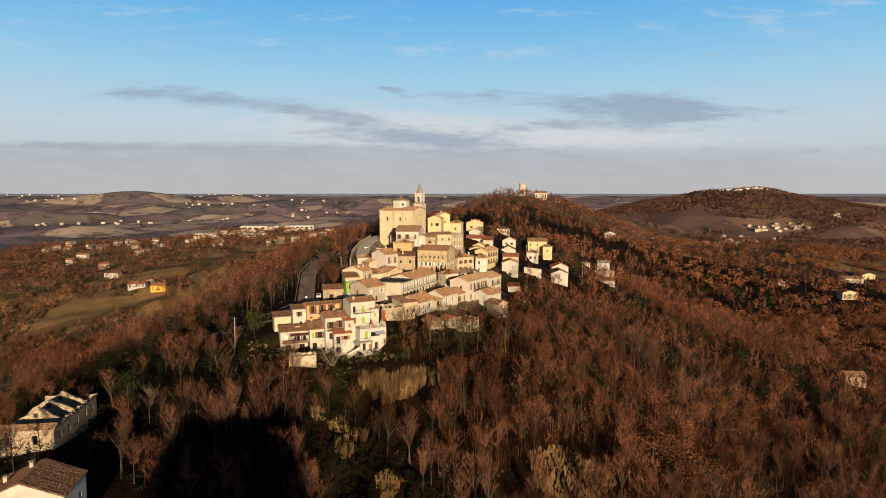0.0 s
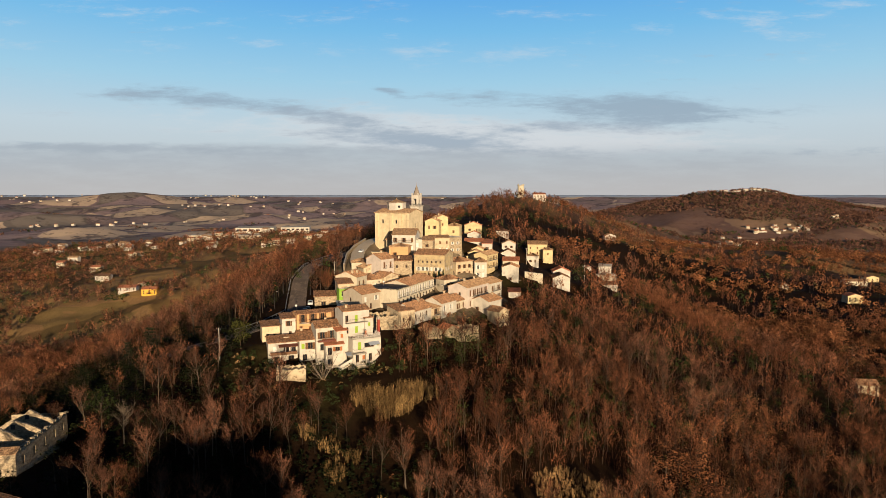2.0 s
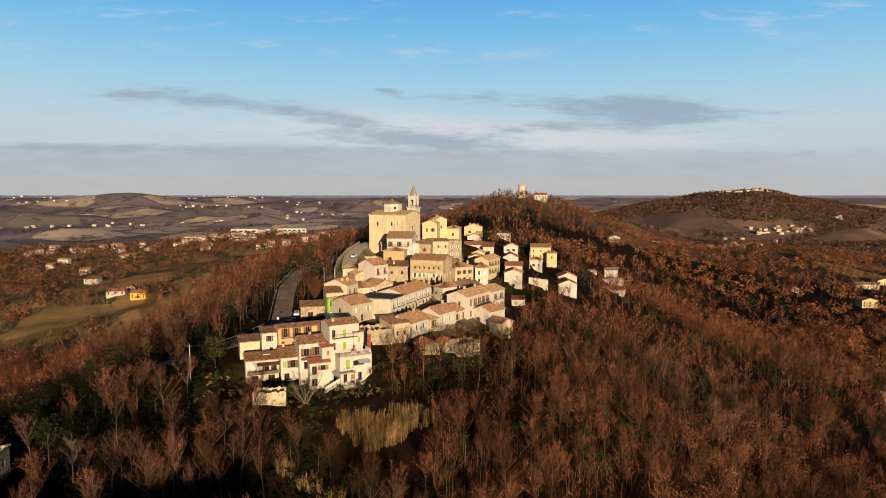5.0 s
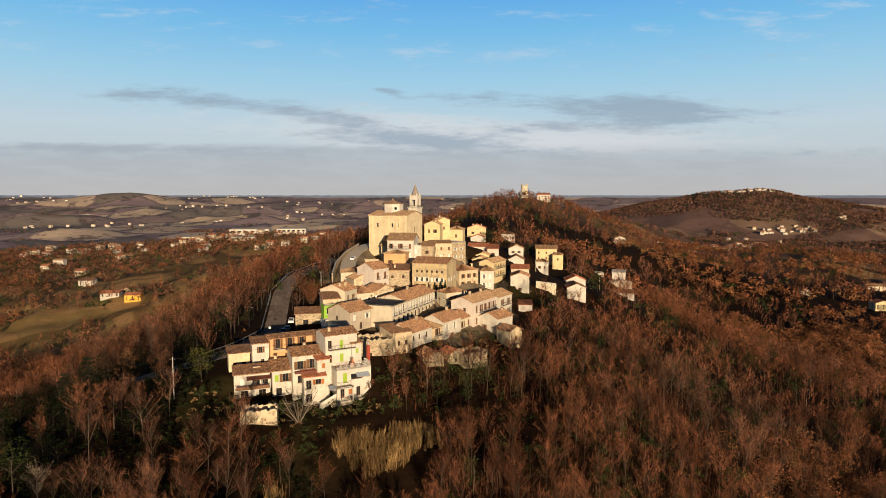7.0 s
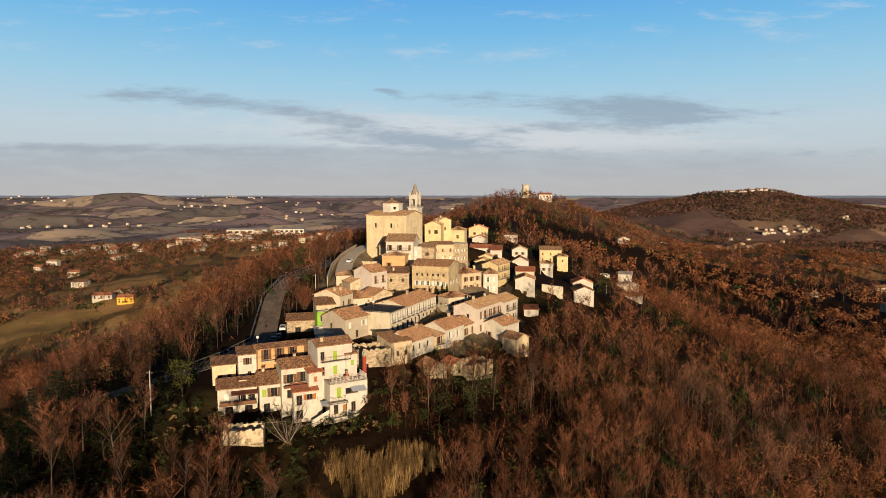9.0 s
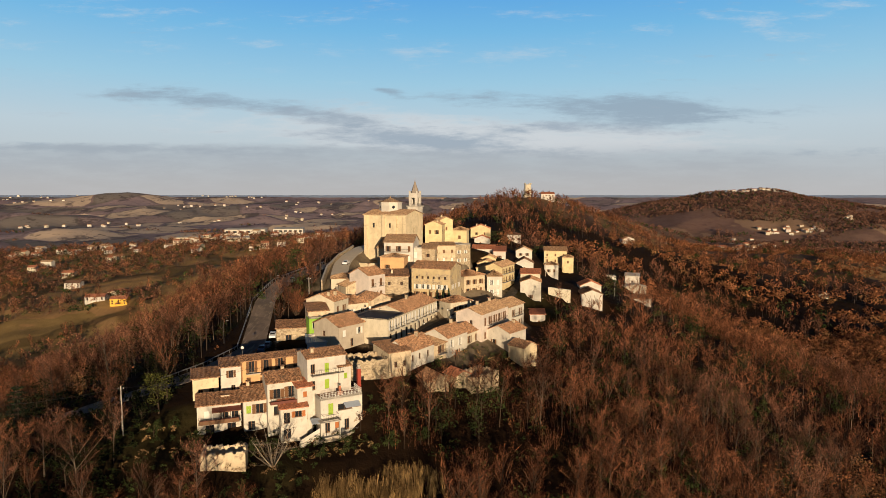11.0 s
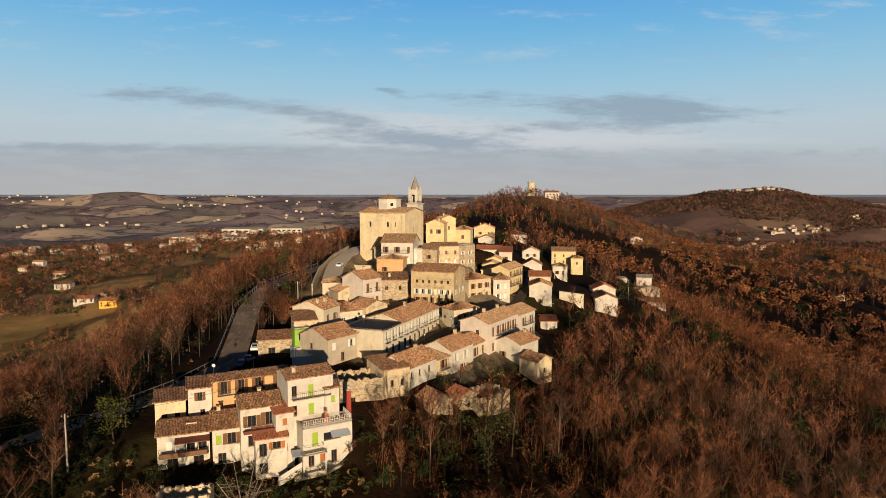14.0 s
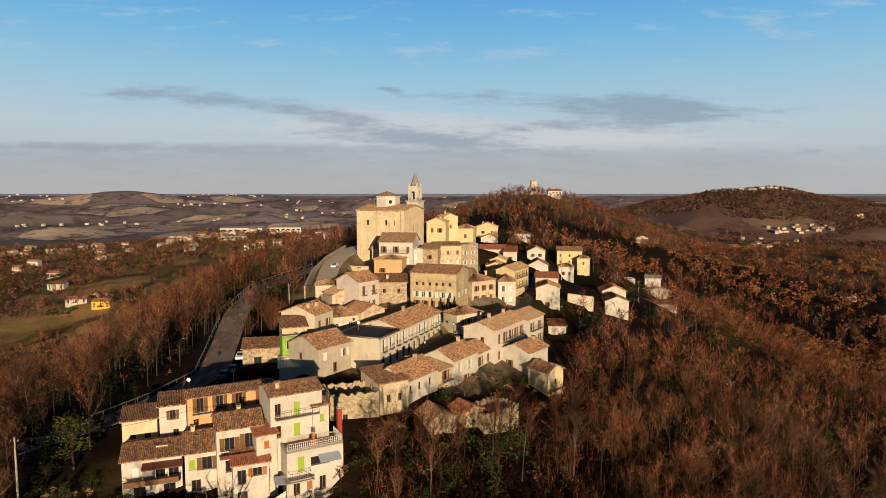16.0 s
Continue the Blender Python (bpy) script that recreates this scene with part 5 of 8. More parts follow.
def bell_tower():
    root = new("bell_tower")
    root.matrix_world = pose(-15.9, 322.4, 71.2, 0, 0, -24)
    tagged(root, "white square bell tower with a grey brick spire", "tower")
    w, h = 4.6, 22.7
    bm = bmesh.new()
    for m in (pose(0, 0, 0), pose(w, 0, 0, 0, 0, 90), pose(w, w, 0, 0, 0, 180), pose(0, w, 0, 0, 0, -90)):
        wall_with_holes(bm, m, w, -4, h, [(1.95, 15.0, 2.65, 16.6)])
    part("shaft", bm, WHITE, root)
    bm = bmesh.new()
    box(bm, -0.35, -0.35, h, w + 0.35, w + 0.35, h + 0.45)
    part("cornice", bm, CONCRETE, root)
    bm = bmesh.new()
    s0, s1, z0, z1 = 0.4, w - 0.4, h + 0.45, h + 5.6
    ww = s1 - s0
    for m in (pose(s0, s0, 0), pose(s1, s0, 0, 0, 0, 90), pose(s1, s1, 0, 0, 0, 180), pose(s0, s1, 0, 0, 0, -90)):
        wall_with_holes(bm, m, ww, z0, z1, [(ww / 2 - 0.75, z0 + 0.5, ww / 2 + 0.75, z0 + 3.2)], reveal=0.6)
        for j, (a, b) in enumerate(((0.62, 0.35), (0.42, 0.6))):
            vs = [bm.verts.new(m @ Vector(p)) for p in ((ww / 2 - a - 0.1, -0.04 - j * 0.02, z0 + 3.2 + 0.35 * j), (ww / 2 + a + 0.1, -0.04 - j * 0.02, z0 + 3.2 + 0.35 * j), (ww / 2 + a - 0.1, -0.04 - j * 0.02, z0 + 3.55 + 0.35 * j), (ww / 2 - a + 0.1, -0.04 - j * 0.02, z0 + 3.55 + 0.35 * j))]
            bm.faces.new(vs)
    vs = [bm.verts.new(p) for p in ((s0, s0, z1), (s1, s0, z1), (s1, s1, z1), (s0, s1, z1))]
    bm.faces.new(vs)
    for a, b in ((s0, s0), (s1 - 0.6, s0), (s1 - 0.6, s1 - 0.6), (s0, s1 - 0.6)):
        box(bm, a, b, z1, a + 0.6, b + 0.6, z1 + 0.9)
    belfry = part("belfry", bm, BRIGHT, root)
    bm = bmesh.new()
    tube(bm, [(w / 2, w / 2, z0 + 1.4), (w / 2, w / 2, z0 + 1.7), (w / 2, w / 2, z0 + 2.6), (w / 2, w / 2, z0 + 2.9)], [0.6, 0.5, 0.34, 0.1], 12)
    part("bell", bm, IRON, belfry, "dark bronze bell")
    bm = bmesh.new()
    for t in (0, 90, 180, 270):
        m = pose(w / 2, w / 2, 0, 0, 0, t)
        for i in range(9):
            p = m @ Vector((-w / 2 + 0.1 + i * (w - 0.2) / 8, -w / 2 - 0.1, h + 0.45))
            box(bm, p.x - 0.03, p.y - 0.03, p.z, p.x + 0.03, p.y + 0.03, p.z + 0.95)
    part("railing", bm, IRON, root)
    bm = bmesh.new()
    cone(bm, w / 2, w / 2, 8, 1.75, z1, z1 + 5.3, math.pi / 8)
    tube(bm, [(w / 2, w / 2, z1 + 5.0), (w / 2, w / 2, z1 + 6.2)], [0.05, 0.04], 5)
    part("spire", bm, SPIRE, root, "grey brick octagonal spire")


church()
bell_tower()


def castle_tower():
    x, y = 103.0, 833.0
    z = ground_at(x, y)
    root = new("castle_tower")
    root.matrix_world = pose(x, y, z)
    tagged(root, "round ruined stone keep on the wooded hill", "tower")
    bm = bmesh.new()
    tube(bm, [(0, 0, -3), (0, 0, 3), (0, 0, 14.5), (0, 0, 15.2)], [5.2, 4.5, 4.1, 4.6], 20)
    part("keep", bm, CREAM, root)
    for i in range(10):
        if i in (3, 7):
            continue
        bm = bmesh.new()
        t = 2 * math.pi * i / 10
        box(bm, 3.6, -0.75, 15.2, 4.5, 0.75, 16.6 + 0.5 * math.sin(i * 2.3))
        part("merlon", bm, CREAM, root).matrix_basis = pose(0, 0, 0, 0, 0, math.degrees(t))
    house("white house beside the old keep", 118, 822, 0, 16, 9, ground_at(124, 826) , ground_at(124, 826) + 6.5, "gable", 2, BRIGHT, RED_TILES, [(3.4, 1.2, 1.5, spread(4), "b")], group="farmhouses")


castle_tower()

# ---- woods ----
BARK = leafy("grey_brown_bark", (0.035, 0.024, 0.017), (0.085, 0.060, 0.042))
PALE_BARK = leafy("pale_bark", (0.05, 0.038, 0.028), (0.11, 0.085, 0.062))
TWIGS = leafy("red_brown_twigs", (0.026, 0.010, 0.006), (0.310, 0.124, 0.060), 0.06)
GREY_TWIGS = leafy("grey_twigs", (0.028, 0.013, 0.009), (0.280, 0.128, 0.074), 0.06)
FAR_TWIGS = leafy("brown_far_twigs", (0.050, 0.027, 0.022), (0.230, 0.118, 0.080), 0.02, 0.5)
RUST = leafy("rusty_oak_leaves", (0.055, 0.021, 0.010), (0.345, 0.145, 0.063), 0.08, 0.6)
OCHRE = leafy("ochre_leaves", (0.070, 0.034, 0.014), (0.320, 0.165, 0.070), 0.08, 0.6)
IVY = leafy("dark_evergreen_leaves", (0.014, 0.022, 0.008), (0.060, 0.075, 0.022), 0.10, 0.6)
OLIVE = leafy("olive_leaves", (0.040, 0.045, 0.022), (0.12, 0.12, 0.065), 0.10, 0.6)
# ivy green taken almost to black: the hollow's shade put into the leaf colour
SHADE_IVY = leafy("shade_black_ivy", (0.005, 0.007, 0.003), (0.018, 0.022, 0.007), 0.10)
CEDAR = leafy("conifer_needles", (0.010, 0.018, 0.010), (0.05, 0.07, 0.03), 0.2)
# brown scrub with the shade between the trees put into its colour
SCRUB = leafy("shade_dark_scrub", (0.008, 0.005, 0.003), (0.045, 0.020, 0.009), 0.08)
OLIVE_LEAF = leafy("green_gold_leaves", (0.035, 0.042, 0.010), (0.14, 0.13, 0.035), 0.3)
LIGHT_BARK = leafy("pale_smooth_bark", (0.12, 0.095, 0.070), (0.24, 0.195, 0.145))
PALE_TWIGS = leafy("pale_grey_twigs", (0.10, 0.075, 0.055), (0.28, 0.215, 0.155), 0.2)
REED = leafy("dry_reeds", (0.12, 0.072, 0.030), (0.40, 0.255, 0.105), 0.25)
GRASS = leafy("dry_grass", (0.14, 0.085, 0.038), (0.46, 0.285, 0.130), 0.05)


class Soup:
    """Triangles gathered with material numbers."""

    def __init__(self):
        self.v, self.f, self.m = [], [], []

    def tri(self, a, b, c, mat):
        n = len(self.v)
        self.v += [a, b, c]
        self.f.append((n, n + 1, n + 2))
        self.m.append(mat)

    def limb(self, a, b, ra, rb, mat, sides=4):
        a, b = np.array(a, float), np.array(b, float)
        d = (b - a) / max(np.linalg.norm(b - a), 1e-6)
        s = np.cross(d, (0.3, 0.9, 0.2))
        s /= np.linalg.norm(s)
        t = np.cross(d, s)
        n = len(self.v)
        for p, r in ((a, ra), (b, rb)):
            for i in range(sides):
                q = 2 * math.pi * i / sides
                self.v.append(p + r * (math.cos(q) * s + math.sin(q) * t))
        for i in range(sides):
            j = (i + 1) % sides
            self.f += [(n + i, n + j, n + sides + j), (n + i, n + sides + j, n + sides + i)]
            self.m += [mat, mat]

    def arrays(self):
        return np.array(self.v, float), np.array(self.f, int), np.array(self.m, int)


def aimed(rnd, up):
    a = rnd.uniform(0, 2 * math.pi)
    z = up + rnd.uniform(-0.25, 0.25)
    r = math.sqrt(max(0.05, 1 - min(z, 0.97) ** 2))
    return np.array((r * math.cos(a), r * math.sin(a), z))


def bare_tree(seed, limbs=9, twigs=11, h=10.0, up=0.80, width=0.022, sides=4, trunk=0.15, tubes=True):
    """Leafless crown: trunk, limbs, sprays of thin twigs. Material 0 wood, 1 twigs."""
    rnd = random.Random(seed)
    s = Soup()
    lean = np.array((rnd.uniform(-0.7, 0.7), rnd.uniform(-0.7, 0.7), 0))
    top = np.array((0, 0, h * 0.84)) + lean
    knee = np.array((0, 0, h * 0.30)) + lean * 0.3
    s.limb((0, 0, -0.6), knee, trunk, trunk * 0.7, 0, sides)
    s.limb(knee, top, trunk * 0.7, 0.03, 0, sides)
    for i in range(limbs):
        t = (i + rnd.uniform(0.1, 0.9)) / limbs
        base = knee + (top - knee) * t * 0.95
        d = aimed(rnd, up - 0.12)
        ln = h * rnd.uniform(0.26, 0.46) * (1.12 - 0.55 * t)
        mid = base + d * ln * 0.5
        end = mid + d * ln * 0.4 + np.array((0, 0, ln * 0.28))
        if tubes:
            s.limb(base, end, 0.050, 0.010, 0, 3)
        for j in range(twigs):
            k = rnd.uniform(0.2, 1.0)
            p = base + (end - base) * k
            q = aimed(rnd, rnd.uniform(0.55, 1.0)) * rnd.uniform(0.07, 0.16) * h
            side = np.cross(q, aimed(rnd, 0.0))
            side = side / max(np.linalg.norm(side), 1e-6) * width * rnd.uniform(0.6, 1.5)
            s.tri(p - side, p + side, p + q, 1)
    return s.arrays()


def sapling_clump(seed, rods=9, twigs=5, h=5.0, width=0.02):
    """A clump of thin bare rods with short twigs. Material 1 throughout."""
    rnd = random.Random(seed)
    s = Soup()
    for i in range(rods):
        b = np.array((rnd.uniform(-1.2, 1.2), rnd.uniform(-1.2, 1.2), -0.3))
        d = np.array((rnd.uniform(-0.28, 0.28), rnd.uniform(-0.28, 0.28), 1.0)) * h * rnd.uniform(0.55, 1.1)
        w = np.cross(d, aimed(rnd, 0.0))
        w = w / max(np.linalg.norm(w), 1e-6) * width
        s.tri(b - w * 1.4, b + w * 1.4, b + d, 1)
        for j in range(twigs):
            p = b + d * rnd.uniform(0.3, 0.95)
            q = aimed(rnd, rnd.uniform(0.4, 0.9)) * h * rnd.uniform(0.12, 0.26)
            e = np.cross(q, aimed(rnd, 0.0))
            e = e / max(np.linalg.norm(e), 1e-6) * width
            s.tri(p - e, p + e, p + q, 1)
    return s.arrays()


def spreading_tree(seed, h=8.0, stems=9):
    """A many-stemmed leafless tree, wide and low: stems, limbs and twigs."""
    rnd = random.Random(seed)
    s = Soup()
    for i in range(stems):
        a = 2 * math.pi * (i + rnd.uniform(-0.3, 0.3)) / stems
        d = np.array((math.cos(a), math.sin(a), rnd.uniform(0.7, 1.5)))
        d /= np.linalg.norm(d)
        mid = d * h * 0.45 + np.array((0, 0, -0.2))
        end = mid + (d + np.array((0, 0, 0.25))) * h * rnd.uniform(0.35, 0.55)
        s.limb((0, 0, -0.5), mid, 0.17, 0.10, 0, 5)
        s.limb(mid, end, 0.10, 0.03, 0, 4)
        for j in range(7):
            p = mid + (end - mid) * rnd.uniform(-0.5, 1.0)
            q = p + aimed(rnd, rnd.uniform(0.1, 0.8)) * h * rnd.uniform(0.18, 0.36)
            s.limb(p, q, 0.05, 0.012, 0, 3)
            for m in range(14):
                b = p + (q - p) * rnd.uniform(0.2, 1.0)
                e = aimed(rnd, rnd.uniform(0.1, 0.9)) * h * rnd.uniform(0.05, 0.13)
                w = np.cross(e, aimed(rnd, 0.0))
                w = w / max(np.linalg.norm(w), 1e-6) * 0.013
                s.tri(b - w, b + w, b + e, 1)
    return s.arrays()


def leaf_tree(seed, blobs=9, leaves=22, h=9.0, size=0.42, wide=0.36, wood=True, clump=1.0):
    """Crown of many small leaf sprays in uneven clumps. Material 0 wood, 1 leaves."""
    rnd = random.Random(seed)
    s = Soup()
    if wood:
        s.limb((0, 0, -0.6), (rnd.uniform(-0.2, 0.2), rnd.uniform(-0.2, 0.2), h * 0.62), 0.19, 0.07, 0, 4)
    for i in range(blobs):
        a, z = rnd.uniform(0, 2 * math.pi), rnd.uniform(0.26, 0.92)
        r = wide * h * math.sqrt(max(0.06, 1 - ((z - 0.52) / 0.5) ** 2)) * rnd.uniform(0.35, 0.85)
        c = np.array((r * math.cos(a), r * math.sin(a), z * h))
        if wood:
            s.limb((0, 0, z * h * 0.7), c, 0.05, 0.02, 0, 3)
        br = h * rnd.uniform(0.10, 0.19) * clump
        for j in range(leaves):
            p = c + aimed(rnd, rnd.uniform(-0.7, 0.9)) * br * rnd.uniform(0.55, 1.1) * np.array((1.1, 1.1, 0.85))
            e1 = aimed(rnd, rnd.uniform(-0.4, 0.6)) * size * rnd.uniform(0.6, 1.3)
            e2 = np.cross(e1, aimed(rnd, 0.3))
            e2 = e2 / max(np.linalg.norm(e2), 1e-6) * size * rnd.uniform(0.5, 1.0)
            s.tri(p - e1 * 0.5, p + e2 * 0.5, p + e1 * 0.6, 1)
            s.tri(p - e1 * 0.5 + e2 * 0.1, p + e1 * 0.6, p - e2 * 0.5, 1)
    return s.arrays()


def big_mesh(name, verts, tris, mats, index):
    me = bpy.data.meshes.new(name)
    me.vertices.add(len(verts))
    me.vertices.foreach_set("co", np.ascontiguousarray(verts, dtype=np.float32).ravel())
    me.loops.add(len(tris) * 3)
    me.loops.foreach_set("vertex_index", np.ascontiguousarray(tris, dtype=np.int32).ravel())
    me.polygons.add(len(tris))
    me.polygons.foreach_set("loop_start", np.arange(0, len(tris) * 3, 3, dtype=np.int32))
    me.polygons.foreach_set("material_index", np.ascontiguousarray(index, dtype=np.int32))
    for m in mats:
        me.materials.append(m)
    me.update(calc_edges=True)
    return me


def plant_many(name, label, templates, mats, xs, ys, rng, lo, hi, category="woodland", sink=0.0):
    """One object of many plants, each a turned and scaled copy of a template, on the ground."""
    if len(xs) == 0:
        return
    zs = height(xs, ys) - sink
    pick = rng.integers(0, len(templates), len(xs))
    V, F, M, base = [], [], [], 0
    for t, (v, f, m) in enumerate(templates):
        at = np.where(pick == t)[0]
        if len(at) == 0:
            continue
        n = len(at)
        a, s = rng.uniform(0, 2 * np.pi, n), rng.uniform(lo, hi, n)
        c, sn, wd = np.cos(a)[:, None], np.sin(a)[:, None], rng.uniform(0.85, 1.2, n)[:, None]
        X = (v[None, :, 0] * c - v[None, :, 1] * sn) * s[:, None] * wd + xs[at][:, None]
        Y = (v[None, :, 0] * sn + v[None, :, 1] * c) * s[:, None] * wd + ys[at][:, None]
        Z = v[None, :, 2] * s[:, None] + zs[at][:, None]
        V.append(np.stack([X, Y, Z], -1).reshape(-1, 3))
        F.append((f[None] + (np.arange(n) * len(v))[:, None, None] + base).reshape(-1, 3))
        M.append(np.tile(m, n))
        base += n * len(v)
    ob = new(name, big_mesh(name, np.concatenate(V), np.concatenate(F), mats, np.concatenate(M)))
    tagged(ob, label, category, kind="stuff")


def wave(x, y, k, p):
    """Slow waves in the plan, from -1 to 1."""
    return (np.sin(x * k + p + 1.9 * np.sin(y * k * 0.7 + p * 2)) + np.sin(y * k * 1.3 - p + 1.4 * np.sin(x * k * 0.9))) * 0.5


def in_village(x, y):
    """Built-up ground, streets and yards."""
    a = np.interp(y, (176, 186, 200, 215, 232, 250, 275, 300, 330, 350), (-22, -51, -55, -46, -44, -44, -44, -42, -40, -14))
    b = np.interp(y, (176, 186, 200, 215, 232, 250, 275, 300, 330, 350), (-22, -16, 2, 22, 26, 28, 31, 38, 42, 42))
    body = (y > 177) & (y < 350) & (x > a) & (x < b)
    front = (x > -57) & (x < -14) & (y > 161 + 0.15 * (x + 36)) & (y < 200)
    for line, half in ROADS.values():
        for (x0, y0, _), (x1, y1, _) in zip(line[:-1], line[1:]):
            s = np.clip(((x - x0) * (x1 - x0) + (y - y0) * (y1 - y0)) / ((x1 - x0) ** 2 + (y1 - y0) ** 2), 0, 1)
            body |= np.hypot(x - x0 - s * (x1 - x0), y - y0 - s * (y1 - y0)) < half + np.where(x < -57, -0.6, 2.0)
    return body | front


YARDS = ((43, 464, 9), (41, 448, 8), (39, 434, 6), (84, 345, 14), (97, 356, 14), (101, 370, 12), (112, 392, 10), (38, 372, 9), (38, 348, 10), (62, 410, 14), (54, 386, 9), (20, 430, 12), (20, 406, 9), (58, 316, 12), (104, 414, 15), (96, 382, 13), (38, 302, 8), (30, 280, 6), (103, 833, 9), (126, 824, 14),
         (-85, 132, 12), (-65, 104, 13), (-40, 170, 6), (-17, 167, 15), (-8, 172, 9), (29, 144, 9), (35, 149, 8), (95, 398, 14), (86, 364, 11), (47, 330, 12), (44, 315, 8), (57, 290, 12), (53, 278, 8), (31, 264, 8), (30, 256, 6), (38, 283, 7), (58, 378, 17), (50, 352, 15), (64, 398, 14), (60, 360, 9), (57, 300, 11), (52, 290, 7), (30, 270, 7), (42, 291, 8), (24, 218, 6), (15, 395, 15), (12, 370, 16), (28, 390, 13), (30, 362, 14), (46, 398, 13), (52, 370, 13), (46, 350, 11), (62, 394, 13), (72, 404, 11), (68, 380, 9), (100, 388, 9), (6, 352, 12))


def clear(x, y):
    ok = ~in_village(x, y)
    for cx, cy, r in YARDS:
        ok &= np.hypot(x - cx, y - cy) > r
    return ok


def scatter(rng, x0, x1, y0, y1, step):
    gx, gy = np.meshgrid(np.arange(x0, x1, step), np.arange(y0, y1, step))
    x, y = gx.ravel() + rng.uniform(-0.55, 0.55, gx.size) * step, gy.ravel() + rng.uniform(-0.55, 0.55, gx.size) * step
    inside = (np.abs(x + 2) < 0.74 * y + 12) & (y >= y0) & (y < y1)
    return x[inside], y[inside]


def woods():
    rng = np.random.default_rng(5)
    bare = [bare_tree(i, 15, 42, up=0.84, width=0.0125, sides=3, trunk=0.12) for i in range(6)]
    bare_fine = [bare_tree(10 + i, 11, 22, up=0.84, width=0.026, sides=3, trunk=0.10, tubes=False) for i in range(5)]
    bare_mid = [bare_tree(20 + i, 9, 16, width=0.046, sides=3, trunk=0.10, tubes=False) for i in range(5)]
    bare_low = [bare_tree(40 + i, 7, 11, width=0.105, sides=3, trunk=0.08, tubes=False) for i in range(4)]
    field = [leaf_tree(100 + i, 7, 4, size=1.7, wide=0.44, wood=False, clump=1.3) for i in range(4)]
    rust = [leaf_tree(60 + i, 13, 18, size=0.44, wide=0.40, clump=1.2) for i in range(5)]
    rust_mid = [leaf_tree(80 + i, 12, 13, size=0.75, wide=0.44, clump=1.35) for i in range(4)]
    rust_low = [leaf_tree(90 + i, 9, 6, size=1.45, wide=0.46, wood=False, clump=1.35) for i in range(4)]
    bush = [leaf_tree(110 + i, 6, 8, 3.2, 0.36, 0.5, False) for i in range(4)]
    bush_mid = [leaf_tree(120 + i, 4, 6, 3.2, 0.7, 0.5, False) for i in range(3)]
    far = [leaf_tree(130 + i, 6, 3, 8.0, 2.9, 0.42, False) for i in range(4)]
    for tag, (y0, y1, step, b, r, u) in {"near": (98, 235, 4.5, bare, rust, bush), "middle": (235, 325, 4.5, bare_fine, rust_mid, bush_mid), "upper": (325, 430, 4.9, bare_mid, rust_mid, bush_mid), "distant": (430, 960, 8.5, bare_low, rust_low, None)}.items():
        x, y = scatter(rng, -700, 720, y0, y1, step)
        keep = clear(x, y)
        left = np.clip((-x - 120) / 60, 0, 1) * (y > 240)
        sown = np.hypot((x + 297) / 30, (y - 492) / 42) < 1
        along_f = (x + 285) * 0.34 + (y - 600) * 0.94
        across_f = (x + 285) * 0.94 - (y - 600) * 0.34
        sown |= (along_f > -10) & (along_f < 190) & (np.abs(across_f) < 26 + 0.08 * along_f)
        sown |= (np.hypot(x + 256, y - 522) < 22) | (np.hypot(x + 236, y - 500) < 20)
        thick = np.where(y < 470, 0.15, np.where(wave(x, y, 0.020, 1.1) + 0.5 * wave(x, y, 0.06, 2.2) > -0.35, 0.30, 0.90))
        open_land = left * np.where(sown, 0.995, thick)
        keep &= rng.uniform(0, 1, len(x)) > open_land
        # meadows on the slope to the castle hill
        meadow = (np.hypot((x - 14 - 0.06 * (y - 430)) / 20, (y - 470) / 110) < 1) | (np.hypot((x - 120) / 1.6, y - 560) < 38) | (np.hypot((x - 150) / 1.5, y - 690) < 26) | (np.hypot((x - 330) / 1.7, y - 500) < 34) | (np.hypot((x - 420) / 1.4, y - 620) < 46)
        keep &= ~(meadow & (rng.uniform(0, 1, len(x)) > 0.06))
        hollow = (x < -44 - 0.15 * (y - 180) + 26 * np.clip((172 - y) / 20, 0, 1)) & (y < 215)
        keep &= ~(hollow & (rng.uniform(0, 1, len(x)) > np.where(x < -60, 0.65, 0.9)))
        gaps = (wave(x, y, 0.06, 4.0) < -0.66) | (wave(x, y, 0.13, 1.2) < -0.82)
        keep &= ~gaps
        x, y = x[keep], y[keep]
        kind = wave(x, y, 0.030, 0.4) + 0.55 * wave(x, y, 0.11, 2.0) + rng.uniform(-0.5, 0.5, len(x))
        oaks = np.clip((x - 62) / 50, 0, 1) * np.clip((y - 285 + 0.25 * (x - 100)) / 70, 0, 1) * np.where((y > 640) & (x < 240), 0.25, 1.0)
        rusty = kind > 1.05 - 1.0 * oaks
        draw = rng.uniform(0, 1, len(x))
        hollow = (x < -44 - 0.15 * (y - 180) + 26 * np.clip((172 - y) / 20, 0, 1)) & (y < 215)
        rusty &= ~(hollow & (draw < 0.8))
        # these hollow trees get the near-black leaves that stand for shade
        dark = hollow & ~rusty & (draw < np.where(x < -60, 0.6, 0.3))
        green = (draw < np.where((x < -48) & (y < 240), 0.20, 0.11)) & ~rusty & ~dark
        ochre = rusty & (draw > 0.78)
        grey = ~rusty & ~green & ~dark & (wave(x, y, 0.045, 5.5) + rng.uniform(-0.5, 0.5, len(x)) > np.where(x < 0, 0.05, 0.28))
        red = ~rusty & ~green & ~grey & ~dark
        plant_many("ivy_woodland", f"ivy covered trees in the hollow with shade put into their colour, {tag} part", r, [BARK, SHADE_IVY], x[dark], y[dark], rng, 0.45, 0.95)
